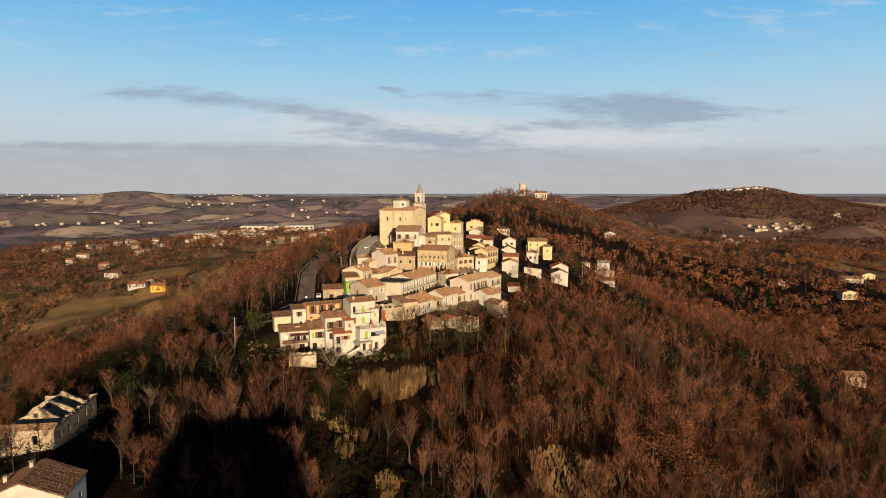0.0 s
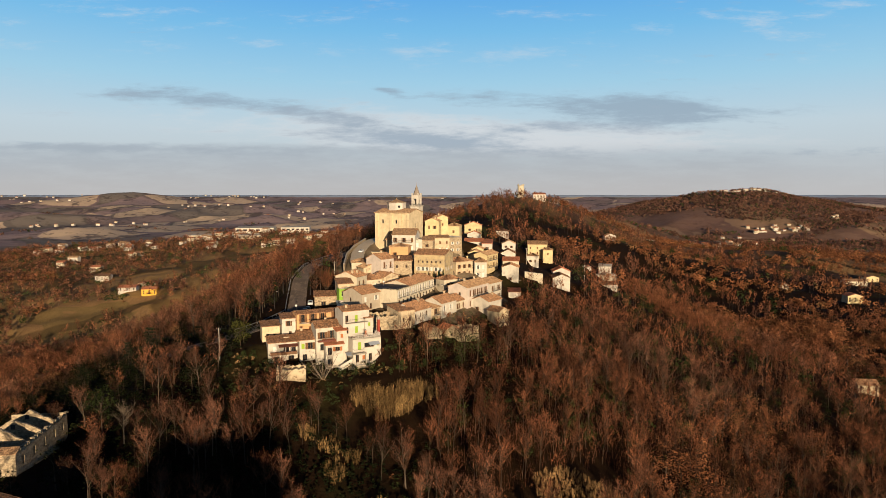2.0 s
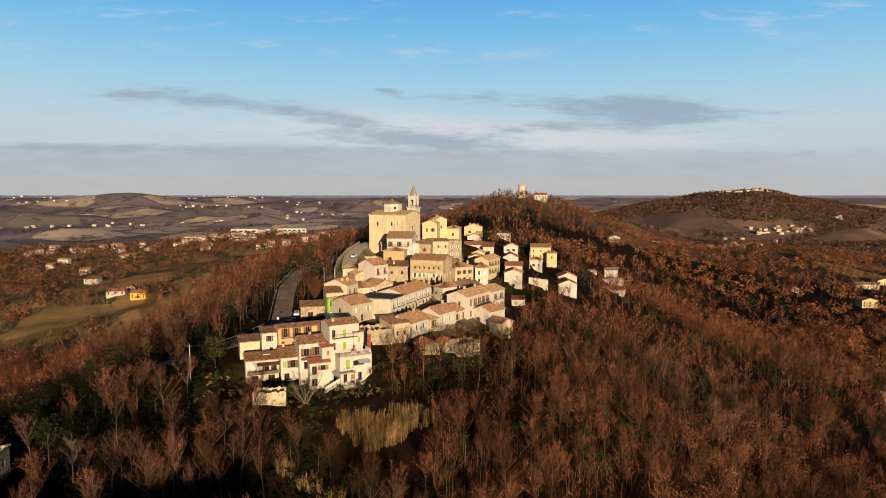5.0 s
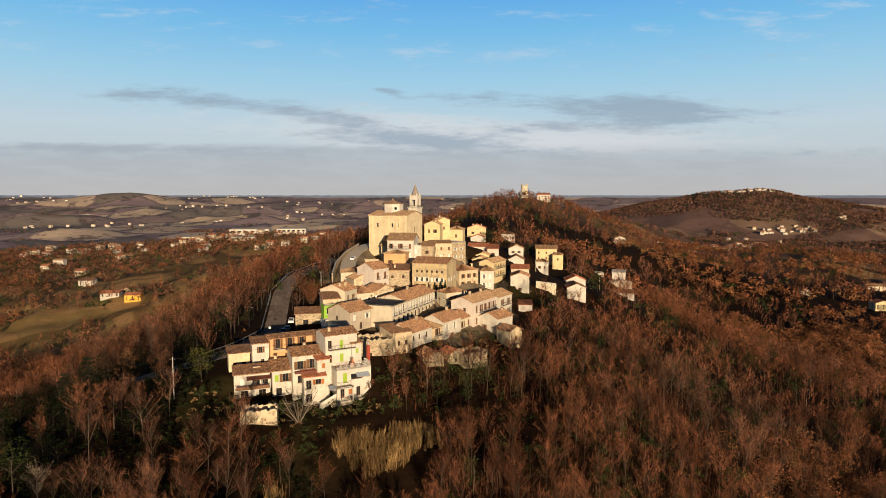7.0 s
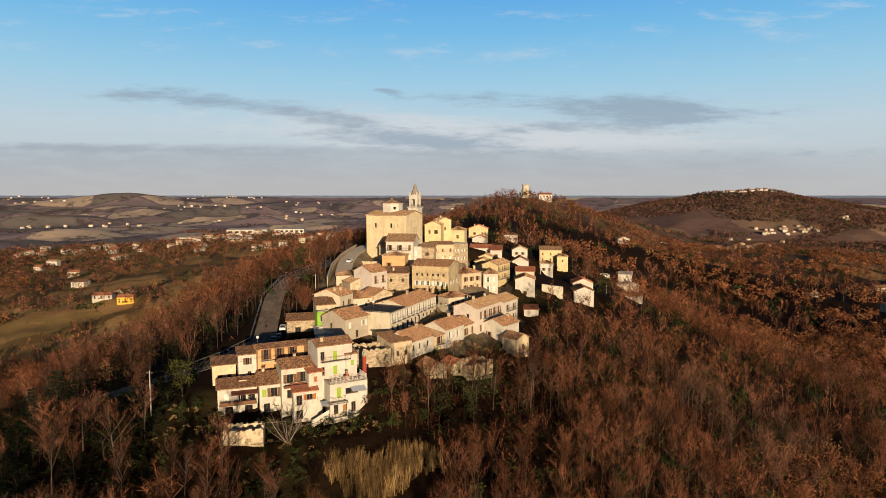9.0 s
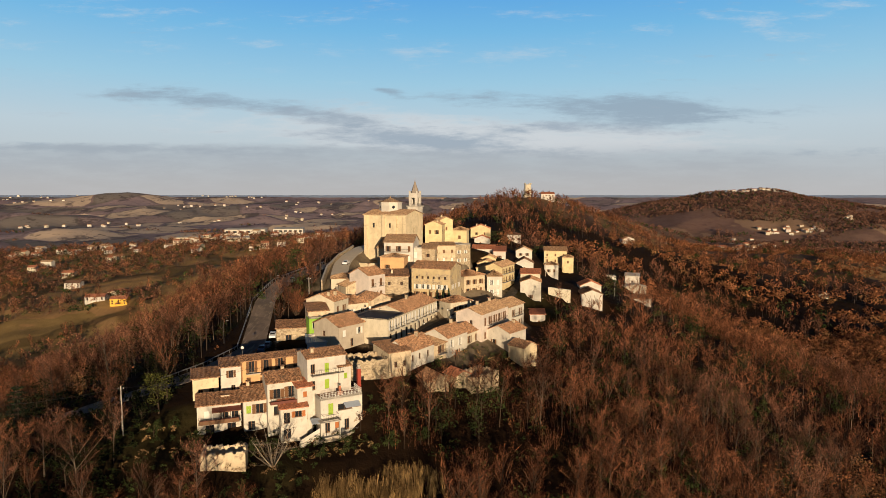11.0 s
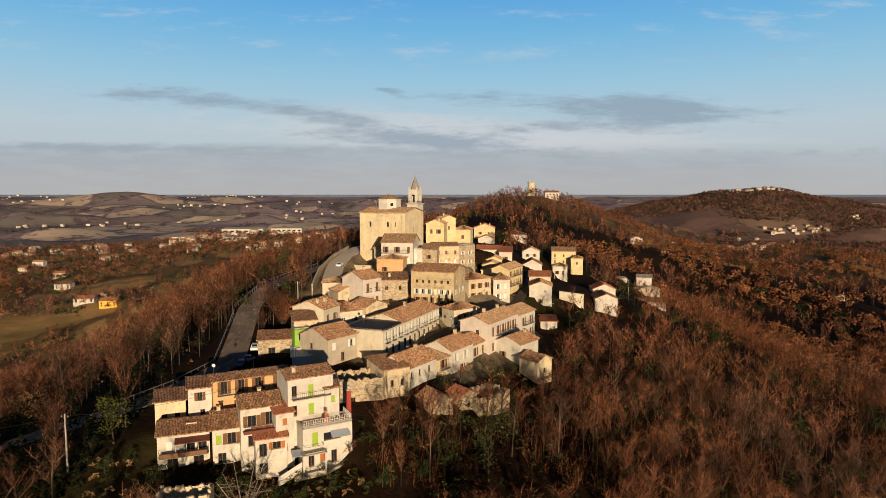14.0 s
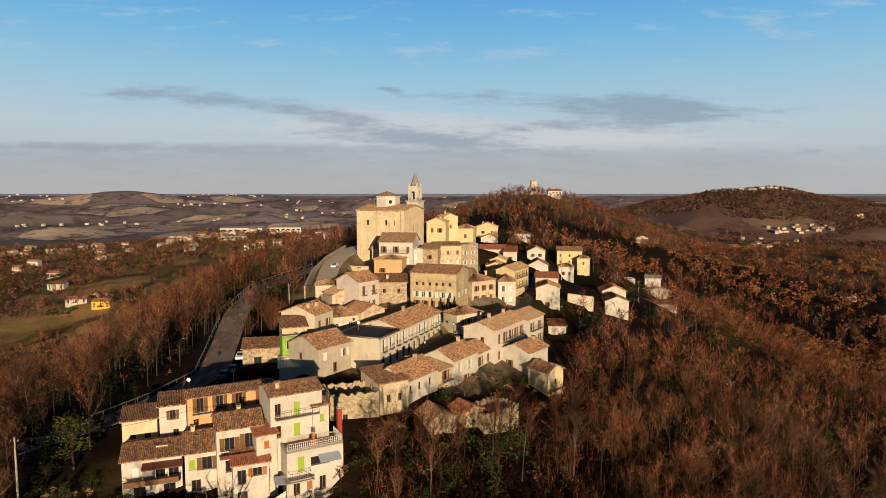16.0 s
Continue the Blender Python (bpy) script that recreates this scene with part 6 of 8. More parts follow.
        plant_many("bare_woodland", f"leafless red brown winter woodland, {tag} part", b, [BARK, TWIGS], x[red], y[red], rng, 0.7, 1.45)
        plant_many("grey_woodland", f"leafless grey twigged winter woodland, {tag} part", b, [PALE_BARK, GREY_TWIGS], x[grey], y[grey], rng, 0.75, 1.45)
        plant_many("oak_woodland", f"oak woodland in rusty winter leaf, {tag} part", r, [BARK, RUST], x[rusty & ~ochre], y[rusty & ~ochre], rng, 0.6, 1.25)
        plant_many("ochre_woodland", f"oak woodland in ochre leaf, {tag} part", r, [BARK, OCHRE], x[ochre], y[ochre], rng, 0.5, 1.05)
        plant_many("evergreen_woodland", f"dark ivy covered evergreen trees, {tag} part", r, [BARK, IVY], x[green], y[green], rng, 0.5, 1.05)
        if u:
            x, y = scatter(rng, -300, 330, y0, y1, 4.5 if tag == "near" else 5.6)
            ok = clear(x, y) & (rng.uniform(0, 1, len(x)) < 0.8)
            x, y = x[ok], y[ok]
            g = rng.uniform(0, 1, len(x)) + 0.3 * wave(x, y, 0.05, 1.0)
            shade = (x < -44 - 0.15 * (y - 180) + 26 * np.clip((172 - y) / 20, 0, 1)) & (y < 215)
            plant_many("shade_undergrowth", f"brambles in the hollow with shade put into their colour, {tag} part", u, [BARK, SHADE_IVY], x[shade], y[shade], rng, 0.6, 1.2, "undergrowth")
            x, y, g = x[~shade], y[~shade], g[~shade]
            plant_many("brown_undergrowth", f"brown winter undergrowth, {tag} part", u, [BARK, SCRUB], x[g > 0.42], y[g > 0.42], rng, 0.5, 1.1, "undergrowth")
            plant_many("green_undergrowth", f"green brambles and ivy, {tag} part", u, [BARK, IVY], x[g < 0.24], y[g < 0.24], rng, 0.5, 1.1, "undergrowth")
            plant_many("dry_undergrowth", f"dry rusty undergrowth, {tag} part", u, [BARK, RUST], x[(g >= 0.24) & (g <= 0.42)], y[(g >= 0.24) & (g <= 0.42)], rng, 0.4, 0.9, "undergrowth")
    # ivy wrapped trees standing dark among the bare ones
    ivy = [leaf_tree(340 + i, 10, 16, 10.0, 0.42, 0.22, True, 1.1) for i in range(4)]
    x, y = scatter(rng, 0, 190, 150, 330, 11.0)
    ok = clear(x, y) & (wave(x, y, 0.05, 2.7) + rng.uniform(-0.6, 0.6, len(x)) > 0.15)
    plant_many("ivy_trees", "slender trees wrapped in dark green ivy on the wooded slope", ivy, [BARK, IVY], x[ok], y[ok], rng, 0.55, 1.0, "trees")
    # bare saplings filling the wood below the street
    rods = [sapling_clump(320 + i) for i in range(5)]
    x, y = scatter(rng, -30, 170, 98, 232, 2.7)
    ok = clear(x, y) & (x > -40 - 0.15 * (y - 180) + 34 * np.clip((172 - y) / 20, 0, 1)) & (wave(x, y, 0.06, 4.0) > -0.66) & (wave(x, y, 0.13, 1.2) > -0.82)
    x, y = x[ok], y[ok]
    c = rng.uniform(0, 1, len(x)) + 0.3 * wave(x, y, 0.06, 1.5)
    plant_many("red_saplings", "thicket of red brown bare saplings below the street", rods, [BARK, TWIGS], x[c < 0.72], y[c < 0.72], rng, 0.6, 1.15, "undergrowth")
    plant_many("grey_saplings", "thicket of grey brown bare saplings below the street", rods, [BARK, GREY_TWIGS], x[c >= 0.72], y[c >= 0.72], rng, 0.6, 1.1, "undergrowth")
    # close brambles on the floor of the hollow, their near-black colour standing for shade
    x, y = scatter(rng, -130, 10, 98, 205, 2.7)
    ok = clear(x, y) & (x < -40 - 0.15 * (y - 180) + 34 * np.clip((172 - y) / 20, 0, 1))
    plant_many("hollow_brambles", "close brambles on the floor of the hollow, coloured near black for shade", bush_mid, [BARK, SHADE_IVY], x[ok], y[ok], rng, 0.5, 1.0, "undergrowth")
    # thicket on the slope below the street
    x, y = scatter(rng, -24, 60, 168, 250, 3.0)
    ok = clear(x, y)
    x, y = x[ok], y[ok]
    g = rng.uniform(0, 1, len(x)) + 0.35 * wave(x, y, 0.09, 2.5)
    thick = [leaf_tree(180 + i, 5, 8, 3.4, 0.45, 0.5, False) for i in range(4)]
    plant_many("green_thicket", "dark green shrubs on the slope below the street", thick, [BARK, IVY], x[g < 0.45], y[g < 0.45], rng, 0.6, 1.3, "undergrowth")
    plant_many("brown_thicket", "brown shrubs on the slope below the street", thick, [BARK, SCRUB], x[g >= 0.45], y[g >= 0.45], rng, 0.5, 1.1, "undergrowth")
    # gardens and banks below the houses
    x, y = scatter(rng, -58, 34, 160, 250, 2.0)
    body = y > np.interp(x, (-58, -50, -22, -14, -9, -4, 0, 5, 9, 14, 19, 25, 34), (183, 181, 188, 196, 204, 212, 217, 225, 230, 228, 222, 230, 262))
    body |= (np.hypot(x - 6, y - 210) < 7) | (np.hypot(x + 3, y - 203) < 4.5) | (np.hypot(x - 3, y - 207) < 4) | (np.hypot(x - 17, y - 232) < 6) | (np.hypot(x - 21, y - 227) < 4)
    ok = ~body & (np.hypot(x + 15, y - 166) > 11) & in_village(x, y) & (x < 34) & (np.hypot(x + 60, y - 190) > 9)
    x, y = x[ok], y[ok]
    g = rng.uniform(0, 1, len(x))
    low = [leaf_tree(150 + i, 7, 14, 2.4, 0.24, 0.55, False) for i in range(4)]
    plant_many("garden_scrub", "green brambles and shrubs on the bank below the houses", low, [BARK, IVY], x[g < 0.55], y[g < 0.55], rng, 0.45, 1.1, "undergrowth")
    plant_many("dry_scrub", "dry brown weeds on the bank below the houses", low, [BARK, GRASS], x[g > 0.72], y[g > 0.72], rng, 0.35, 0.8, "undergrowth")
    thin = (g > 0.55) & (g < 0.66) & (y > 186)
    plant_many("garden_trees", "small bare trees in the gardens below the street", [bare_tree(170 + i, 9, 18, h=7.0, width=0.03) for i in range(3)], [BARK, TWIGS], x[thin], y[thin], rng, 0.4, 0.8, "trees")
    # woods and hedges on the far hills
    x, y = scatter(rng, 380, 1560, 1560, 2170, 8.6)
    crest = np.interp(x, (500, 782, 1035, 1345, 1560), (0.0, 0.55, 0.9, 0.75, 0.3)) * np.exp(-((y - 2080) / 200) ** 2)
    w = wave(x, y, 0.0085, 0.7) + 0.6 * wave(x, y, 0.027, 3.0) + rng.uniform(-0.25, 0.25, len(x)) + crest
    keep = w > -0.02
    x, y = x[keep], y[keep]
    c = rng.uniform(0, 1, len(x)) + 0.25 * wave(x, y, 0.012, 4.0)
    plant_many("distant_brown_woods", "brown winter woods on the village hill", far, [BARK, FAR_TWIGS], x[c < 0.80], y[c < 0.80], rng, 0.7, 1.25)
    plant_many("distant_green_woods", "dark evergreen woods on the village hill", far, [BARK, IVY], x[c >= 0.80], y[c >= 0.80], rng, 0.55, 1.05)
    # hedges and copses in the country beyond
    x, y = scatter(rng, -1500, 1300, 960, 2300, 11.0)
    w = wave(x, y, 0.0085, 0.7) + 0.7 * wave(x, y, 0.027, 3.0) + rng.uniform(-0.15, 0.15, len(x))
    keep = (w - 0.35 * (x < 0) - 0.10 + 0.75 * ((x > 120) & (y < 1560)) > 0.55) & ~((x > 380) & (y > 1560))
    x, y = x[keep], y[keep]
    c = rng.uniform(0, 1, len(x))
    plant_many("distant_brown_copses", "brown winter copses between distant fields", far, [BARK, FAR_TWIGS], x[c < 0.75], y[c < 0.75], rng, 0.6, 1.15)
    plant_many("distant_green_copses", "dark evergreen copses between distant fields", far, [BARK, IVY], x[c >= 0.75], y[c >= 0.75], rng, 0.5, 0.95)
    # hedges, orchards and copses on the low land
    x, y = scatter(rng, -700, -140, 420, 1120, 8.6)
    sown = (np.hypot((x + 297) / 30, (y - 492) / 42) < 1) | (np.hypot(x + 256, y - 522) < 22) | (np.hypot(x + 236, y - 500) < 20)
    a, c = (x + 285) * 0.34 + (y - 600) * 0.94, (x + 285) * 0.94 - (y - 600) * 0.34
    sown |= (a > -10) & (a < 190) & (np.abs(c) < 26 + 0.08 * a)
    keep = ~sown & (wave(x, y, 0.022, 0.2) + 0.6 * wave(x, y, 0.07, 1.2) + rng.uniform(-0.5, 0.5, len(x)) > -0.25)
    x, y = x[keep], y[keep]
    c = rng.uniform(0, 1, len(x))
    plant_many("field_trees", "brown bare trees and hedges between the fields", field, [BARK, GREY_TWIGS], x[c < 0.6], y[c < 0.6], rng, 0.5, 1.0, "trees")
    plant_many("field_evergreens", "dark evergreen trees and shrubs between the fields", field, [BARK, IVY], x[c > 0.8], y[c > 0.8], rng, 0.4, 0.8, "trees")
    plant_many("field_oaks", "rusty oaks between the fields", field, [BARK, RUST], x[(c >= 0.6) & (c <= 0.8)], y[(c >= 0.6) & (c <= 0.8)], rng, 0.4, 0.8, "trees")
    olive = [leaf_tree(160 + i, 5, 4, 8.0, 2.0, 0.42, False) for i in range(3)]
    # olive rows on the low land
    gx, gy = np.meshgrid(np.arange(-560, -150, 8.0), np.arange(430, 1000, 8.0))
    x, y = gx.ravel() + rng.uniform(-1, 1, gx.size), gy.ravel() + rng.uniform(-1, 1, gx.size)
    keep = (wave(x, y, 0.014, 2.2) > 0.25)
    plant_many("olive_grove", "rows of grey green olive trees", olive, [BARK, OLIVE], x[keep], y[keep], rng, 0.3, 0.5, "olive grove")


woods()

# ---- single trees ----
def tree_thing(name, label, arrays, mats, x, y, scale, sink=0.0, group=""):
    """A tree of its own: trunk and crown."""
    v, f, m = arrays
    root = new(name)
    root.matrix_world = Matrix.Translation((x, y, ground_at(x, y) - sink)) @ Matrix.Scale(scale, 4)
    tagged(root, label, "tree", group)
    for key, number in (("trunk", 0), ("crown", 1)):
        fs = f[m == number]
        if len(fs) == 0:
            continue
        used, back = np.unique(fs, return_inverse=True)
        me = big_mesh(key, v[used], back.reshape(-1, 3), [mats[number]], np.zeros(len(fs), int))
        ob = new(key, me)
        ob.parent = root
    return root


def conifer(seed, h=12.0, tiers=11, arms=9):
    """Cedar: flat drooping tiers of boughs."""
    rnd = random.Random(seed)
    s = Soup()
    s.limb((0, 0, -0.6), (0, 0, h * 0.97), 0.24, 0.03, 0, 6)
    for i in range(tiers):
        z = h * (0.16 + 0.82 * i / tiers)
        r = (h - z) * 0.42 + 0.4
        for j in range(arms):
            a = 2 * math.pi * (j + rnd.uniform(-0.35, 0.35)) / arms + i * 0.7
            ln = r * rnd.uniform(0.55, 1.15)
            d = np.array((math.cos(a), math.sin(a), 0.0))
            tip = np.array((0, 0, z)) + d * ln + np.array((0, 0, -0.10 * ln))
            s.limb((0, 0, z), tip, 0.05, 0.012, 0, 3)
            for q in range(10):
                p = np.array((0, 0, z)) + (tip - np.array((0, 0, z))) * rnd.uniform(0.25, 1.02)
                e = np.array((-d[1], d[0], 0)) * rnd.uniform(-0.6, 0.6) + d * rnd.uniform(0.1, 0.5) + np.array((0, 0, rnd.uniform(-0.3, 0.12)))
                w = np.cross(e, (0, 0, 1.0)) * 0.28 + np.array((0, 0, rnd.uniform(-0.08, 0.08)))
                s.tri(p - w * 0.6, p + w * 0.6, p + e, 1)
                s.tri(p, p + w + e * 0.3, p + e * 1.15 + np.array((0, 0, -0.12)), 1)
    return s.arrays()


def cypress(seed, h=6.0):
    rnd = random.Random(seed)
    s = Soup()
    s.limb((0, 0, -0.4), (0, 0, h * 0.9), 0.10, 0.02, 0, 5)
    for i in range(420):
        z = rnd.uniform(0.04, 1.0)
        r = 0.62 * math.sqrt(max(0.02, 1 - z)) * (0.55 + 0.45 * min(1, z * 5)) * rnd.uniform(0.7, 1.05)
        a = rnd.uniform(0, 2 * math.pi)
        p = np.array((r * math.cos(a), r * math.sin(a), z * h))
        e = np.array((0.1 * math.cos(a), 0.1 * math.sin(a), 0.42))
        w = np.array((-math.sin(a), math.cos(a), 0)) * 0.13
        s.tri(p - w, p + w, p + e, 1)
    return s.arrays()


def willow(seed, h=9.0):
    """A dense fan of long upright red rods from the ground."""
    rnd = random.Random(seed)
    s = Soup()
    for i in range(60):
        a, r = rnd.uniform(0, 2 * math.pi), rnd.uniform(0.05, 0.62)
        b = np.array((0.5 * math.cos(a) * r, 0.5 * math.sin(a) * r, -0.4))
        e = b + np.array((math.cos(a) * r, math.sin(a) * r, 1.0)) * h * rnd.uniform(0.5, 0.8)
        s.limb(b, e, 0.07, 0.02, 0, 3)
        for j in range(46):
            p = b + (e - b) * rnd.uniform(0.2, 1.0)
            q = np.array((math.cos(a) * r * 0.9 + rnd.uniform(-0.35, 0.35), math.sin(a) * r * 0.9 + rnd.uniform(-0.35, 0.35), 1.0)) * h * rnd.uniform(0.14, 0.30)
            w = np.cross(q, aimed(rnd, 0.0))
            w = w / np.linalg.norm(w) * 0.022
            s.tri(p - w, p + w, p + q, 1)
    return s.arrays()


ROUND = [leaf_tree(200 + i, 16, 55, 7.0, 0.26, 0.34) for i in range(3)]
BIG_BARE = [bare_tree(220 + i, 22, 46, 11.0, 0.78, 0.018, 6, 0.2) for i in range(4)]
SHRUBS = [leaf_tree(210 + i, 14, 46, 4.6, 0.26, 0.52) for i in range(3)]
CEDARS = [conifer(240 + i) for i in range(2)]
tree_thing("cedar", "dark green cedar with drooping tiers among bare trees", CEDARS[0], [BARK, CEDAR], -79, 177, 1.12, group="conifers")
tree_thing("cedar", "dark green young cedar in the shaded hollow", CEDARS[1], [BARK, CEDAR], -88, 183, 0.85, group="conifers")
tree_thing("round_tree", "round olive green tree beside the road", ROUND[0], [BARK, OLIVE_LEAF], -57.2, 185.2, 1.2)
tree_thing("willow_tree", "red twigged bare willow inside the road bend", willow(1), [BARK, TWIGS], -43.5, 243, 0.98)
tree_thing("willow_tree", "red brown bare willow beside the lane", willow(2, 7.5), [BARK, TWIGS], -46, 252, 0.9)
tree_thing("bare_tree", "wide leafless tree with pale branches below the houses", spreading_tree(231), [LIGHT_BARK, PALE_TWIGS], -31.5, 172.0, 0.95, group="single bare trees")
tree_thing("bare_tree", "leafless tree with pale grey twigs by the ruin", BIG_BARE[0], [LIGHT_BARK, PALE_TWIGS], -71, 146, 0.85, group="single bare trees")
# row of trees added to shade the lower road, with shade-black leaves
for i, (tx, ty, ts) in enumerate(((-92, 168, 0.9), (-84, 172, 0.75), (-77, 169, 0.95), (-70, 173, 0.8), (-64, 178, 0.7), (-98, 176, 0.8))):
    tree_thing("ivy_tree", "ivy tree added below the road to shade it, leaves coloured near black", leaf_tree(270 + i, 14, 26, 11.0, 0.45, 0.30), [BARK, SHADE_IVY], tx, ty, ts, group="ivy trees")
tree_thing("ivy_tree", "tall bare tree wrapped in green ivy", leaf_tree(251, 16, 40, 12.0, 0.3, 0.25), [PALE_BARK, IVY], -78, 150, 1.0)
for i, (tx, ty, ts) in enumerate(((-63, 122, 0.9), (-56, 131, 0.75), (-69, 168, 0.95), (-66, 184, 0.9), (-43, 262, 1.0), (-45, 272, 1.15), (-44, 281, 1.2), (-46, 290, 1.1), (-48, 300, 1.0), (-43, 296, 0.9), (6, 408, 1.0), (1, 400, 0.9))):
    tree_thing("bare_tree", "tall leafless winter tree with fine grey brown twigs", BIG_BARE[i % 4], [PALE_BARK if i % 3 else BARK, GREY_TWIGS], tx, ty, ts, group="single bare trees")
for i, (tx, ty, ts) in enumerate(((-1.5, 252.5, 0.8), (0.2, 253.6, 0.95), (-3.4, 251.5, 0.7), (-21, 250, 0.6))):
    tree_thing("cypress", "slim dark green cypress beside the square", cypress(260 + i), [BARK, CEDAR], tx, ty, ts, group="cypresses")
for i, (tx, ty, ts) in enumerate(((28, 416, 1.2), (33, 424, 1.0), (9, 436, 1.1))):
    tree_thing("evergreen_tree", "dark evergreen tree beside the yellow villa", ROUND[i], [BARK, IVY], tx, ty, ts, group="garden evergreens")
for i, (tx, ty, ts) in enumerate(((-46.5, 177, 0.62), (-37, 176, 0.75), (-33, 177.5, 0.6), (-53, 182, 0.6), (-55, 178, 0.7), (-20, 178, 0.7), (-12, 181, 0.8), (-6, 184, 0.75), (20, 222, 0.6), (14, 226, 0.6), (-24, 176, 0.55))):
    tree_thing("shrub", "dark evergreen shrub on the slope below the houses", SHRUBS[i % 3], [BARK, IVY], tx, ty, ts, group="shrubs below the houses")


# ---- reeds and dry grass ----
def blades(seed, n=34, h=3.6, w=0.032, fan=0.20):
    rnd = random.Random(seed)
    s = Soup()
    for i in range(n):
        b = np.array((rnd.uniform(-0.6, 0.6), rnd.uniform(-0.6, 0.6), -0.2))
        e = np.array((rnd.uniform(-fan, fan), rnd.uniform(-fan, fan), 1.0)) * h * rnd.uniform(0.6, 1.1)
        a = rnd.uniform(0, math.pi)
        d = np.array((math.cos(a), math.sin(a), 0)) * w
        s.tri(b - d, b + d, b + e, 0)
        s.tri(b + e * 0.55, b + e * 0.62 + d * 3, b + e * 0.98 + d * 8 + np.array((0, 0, -0.15)), 0)
    return s.arrays()


def reeds():
    rng = np.random.default_rng(9)
    tufts = [blades(300 + i) for i in range(5)]

    def patch(cx, cy, rx, ry, step, lo, hi, name, label, mats):
        gx, gy = np.meshgrid(np.arange(cx - rx, cx + rx, step), np.arange(cy - ry, cy + ry, step))
        x, y = gx.ravel() + rng.uniform(-0.5, 0.5, gx.size) * step, gy.ravel() + rng.uniform(-0.5, 0.5, gx.size) * step
        k = ((x - cx) / rx) ** 2 + ((y - cy) / ry) ** 2 < 1 + 0.3 * wave(x, y, 0.5, 1.0)
        plant_many(name, label, tufts, mats, x[k], y[k], rng, lo, hi, "reeds")

    patch(-14.5, 166, 8.0, 5.0, 1.15, 0.55, 1.3, "reed_bed", "dense straw yellow reed bed on the slope", [REED])
    patch(-6.5, 172, 6.0, 4.0, 1.2, 0.5, 1.05, "reed_bed", "straw yellow reeds at the edge of the wood", [REED])
    for cx, cy, rx, ry in ((-23, 141, 2.6, 3.6), (-20.5, 146, 1.8, 2.4), (-25.5, 148, 2.0, 2.0), (-12, 128, 2.4, 3.4), (-14.5, 121, 1.6, 2.2), (-31, 152, 1.6, 2.0)):
        patch(cx, cy, rx, ry, 1.25, 0.5, 1.0, "reed_bed", "sparse dry reeds among bare trees", [REED])
    patch(31, 146, 11, 8, 0.9, 0.30, 0.55, "dry_grass", "dry brown grass in a clearing", [GRASS])
    patch(-8, 118, 9, 5, 1.1, 0.5, 0.9, "reed_bed", "thin dry reeds in the foreground clearing", [REED])


reeds()


# ---- road furniture ----
def along(line, step, shift):
    """Places and headings at even steps beside a line."""
    pts = []
    for a, b in zip(line[:-1], line[1:]):
        n = max(1, int(np.hypot(*(b - a)[:2]) / 0.5))
        pts += [a + (b - a) * i / n for i in range(n)]
    pts = np.array(pts + [line[-1]])
    for _ in range(6):
        pts[1:-1] = (pts[:-2] + 2 * pts[1:-1] + pts[2:]) / 4
    d = np.gradient(pts[:, :2], axis=0)
    d /= np.linalg.norm(d, axis=1)[:, None]
    n = np.stack([d[:, 1], -d[:, 0]], 1)
    s = np.concatenate([[0], np.cumsum(np.linalg.norm(np.diff(pts[:, :2], axis=0), axis=1))])
    out = []
    for t in np.arange(0, s[-1], step):
        i = int(np.searchsorted(s, t))
        i = min(i, len(pts) - 1)
        out.append((pts[i, 0] + n[i, 0] * shift, pts[i, 1] + n[i, 1] * shift, pts[i, 2], math.degrees(math.atan2(d[i, 1], d[i, 0]))))
    return out


def guard_rail(line, shift, label):
    root = new("guard_rail")
    places = along(line, 2.0, shift)
    x0, y0, z0, _ = places[0]
    root.matrix_world = pose(x0, y0, z0)
    tagged(root, label, "guard rail", kind="")
    def post(bm):
        box(bm, -0.06, -0.06, -0.5, 0.06, 0.06, 0.85)
        return [GALVANISED]
    me = shared(("post",), post)
    for x, y, z, a in places:
        piece("post", me, root, pose(x - x0, y - y0, z - z0, 0, 0, a))
    for p, q in zip(places[:-1], places[1:]):
        bm = bmesh.new()
        tube(bm, [(p[0] - x0, p[1] - y0, p[2] - z0 + 0.70), (q[0] - x0, q[1] - y0, q[2] - z0 + 0.70)], [0.14, 0.14], 4)
        part("rail", bm, GALVANISED, root)


guard_rail(ROADS["main"][0][2:10], -3.7, "galvanised steel guard rail beside the winding road")


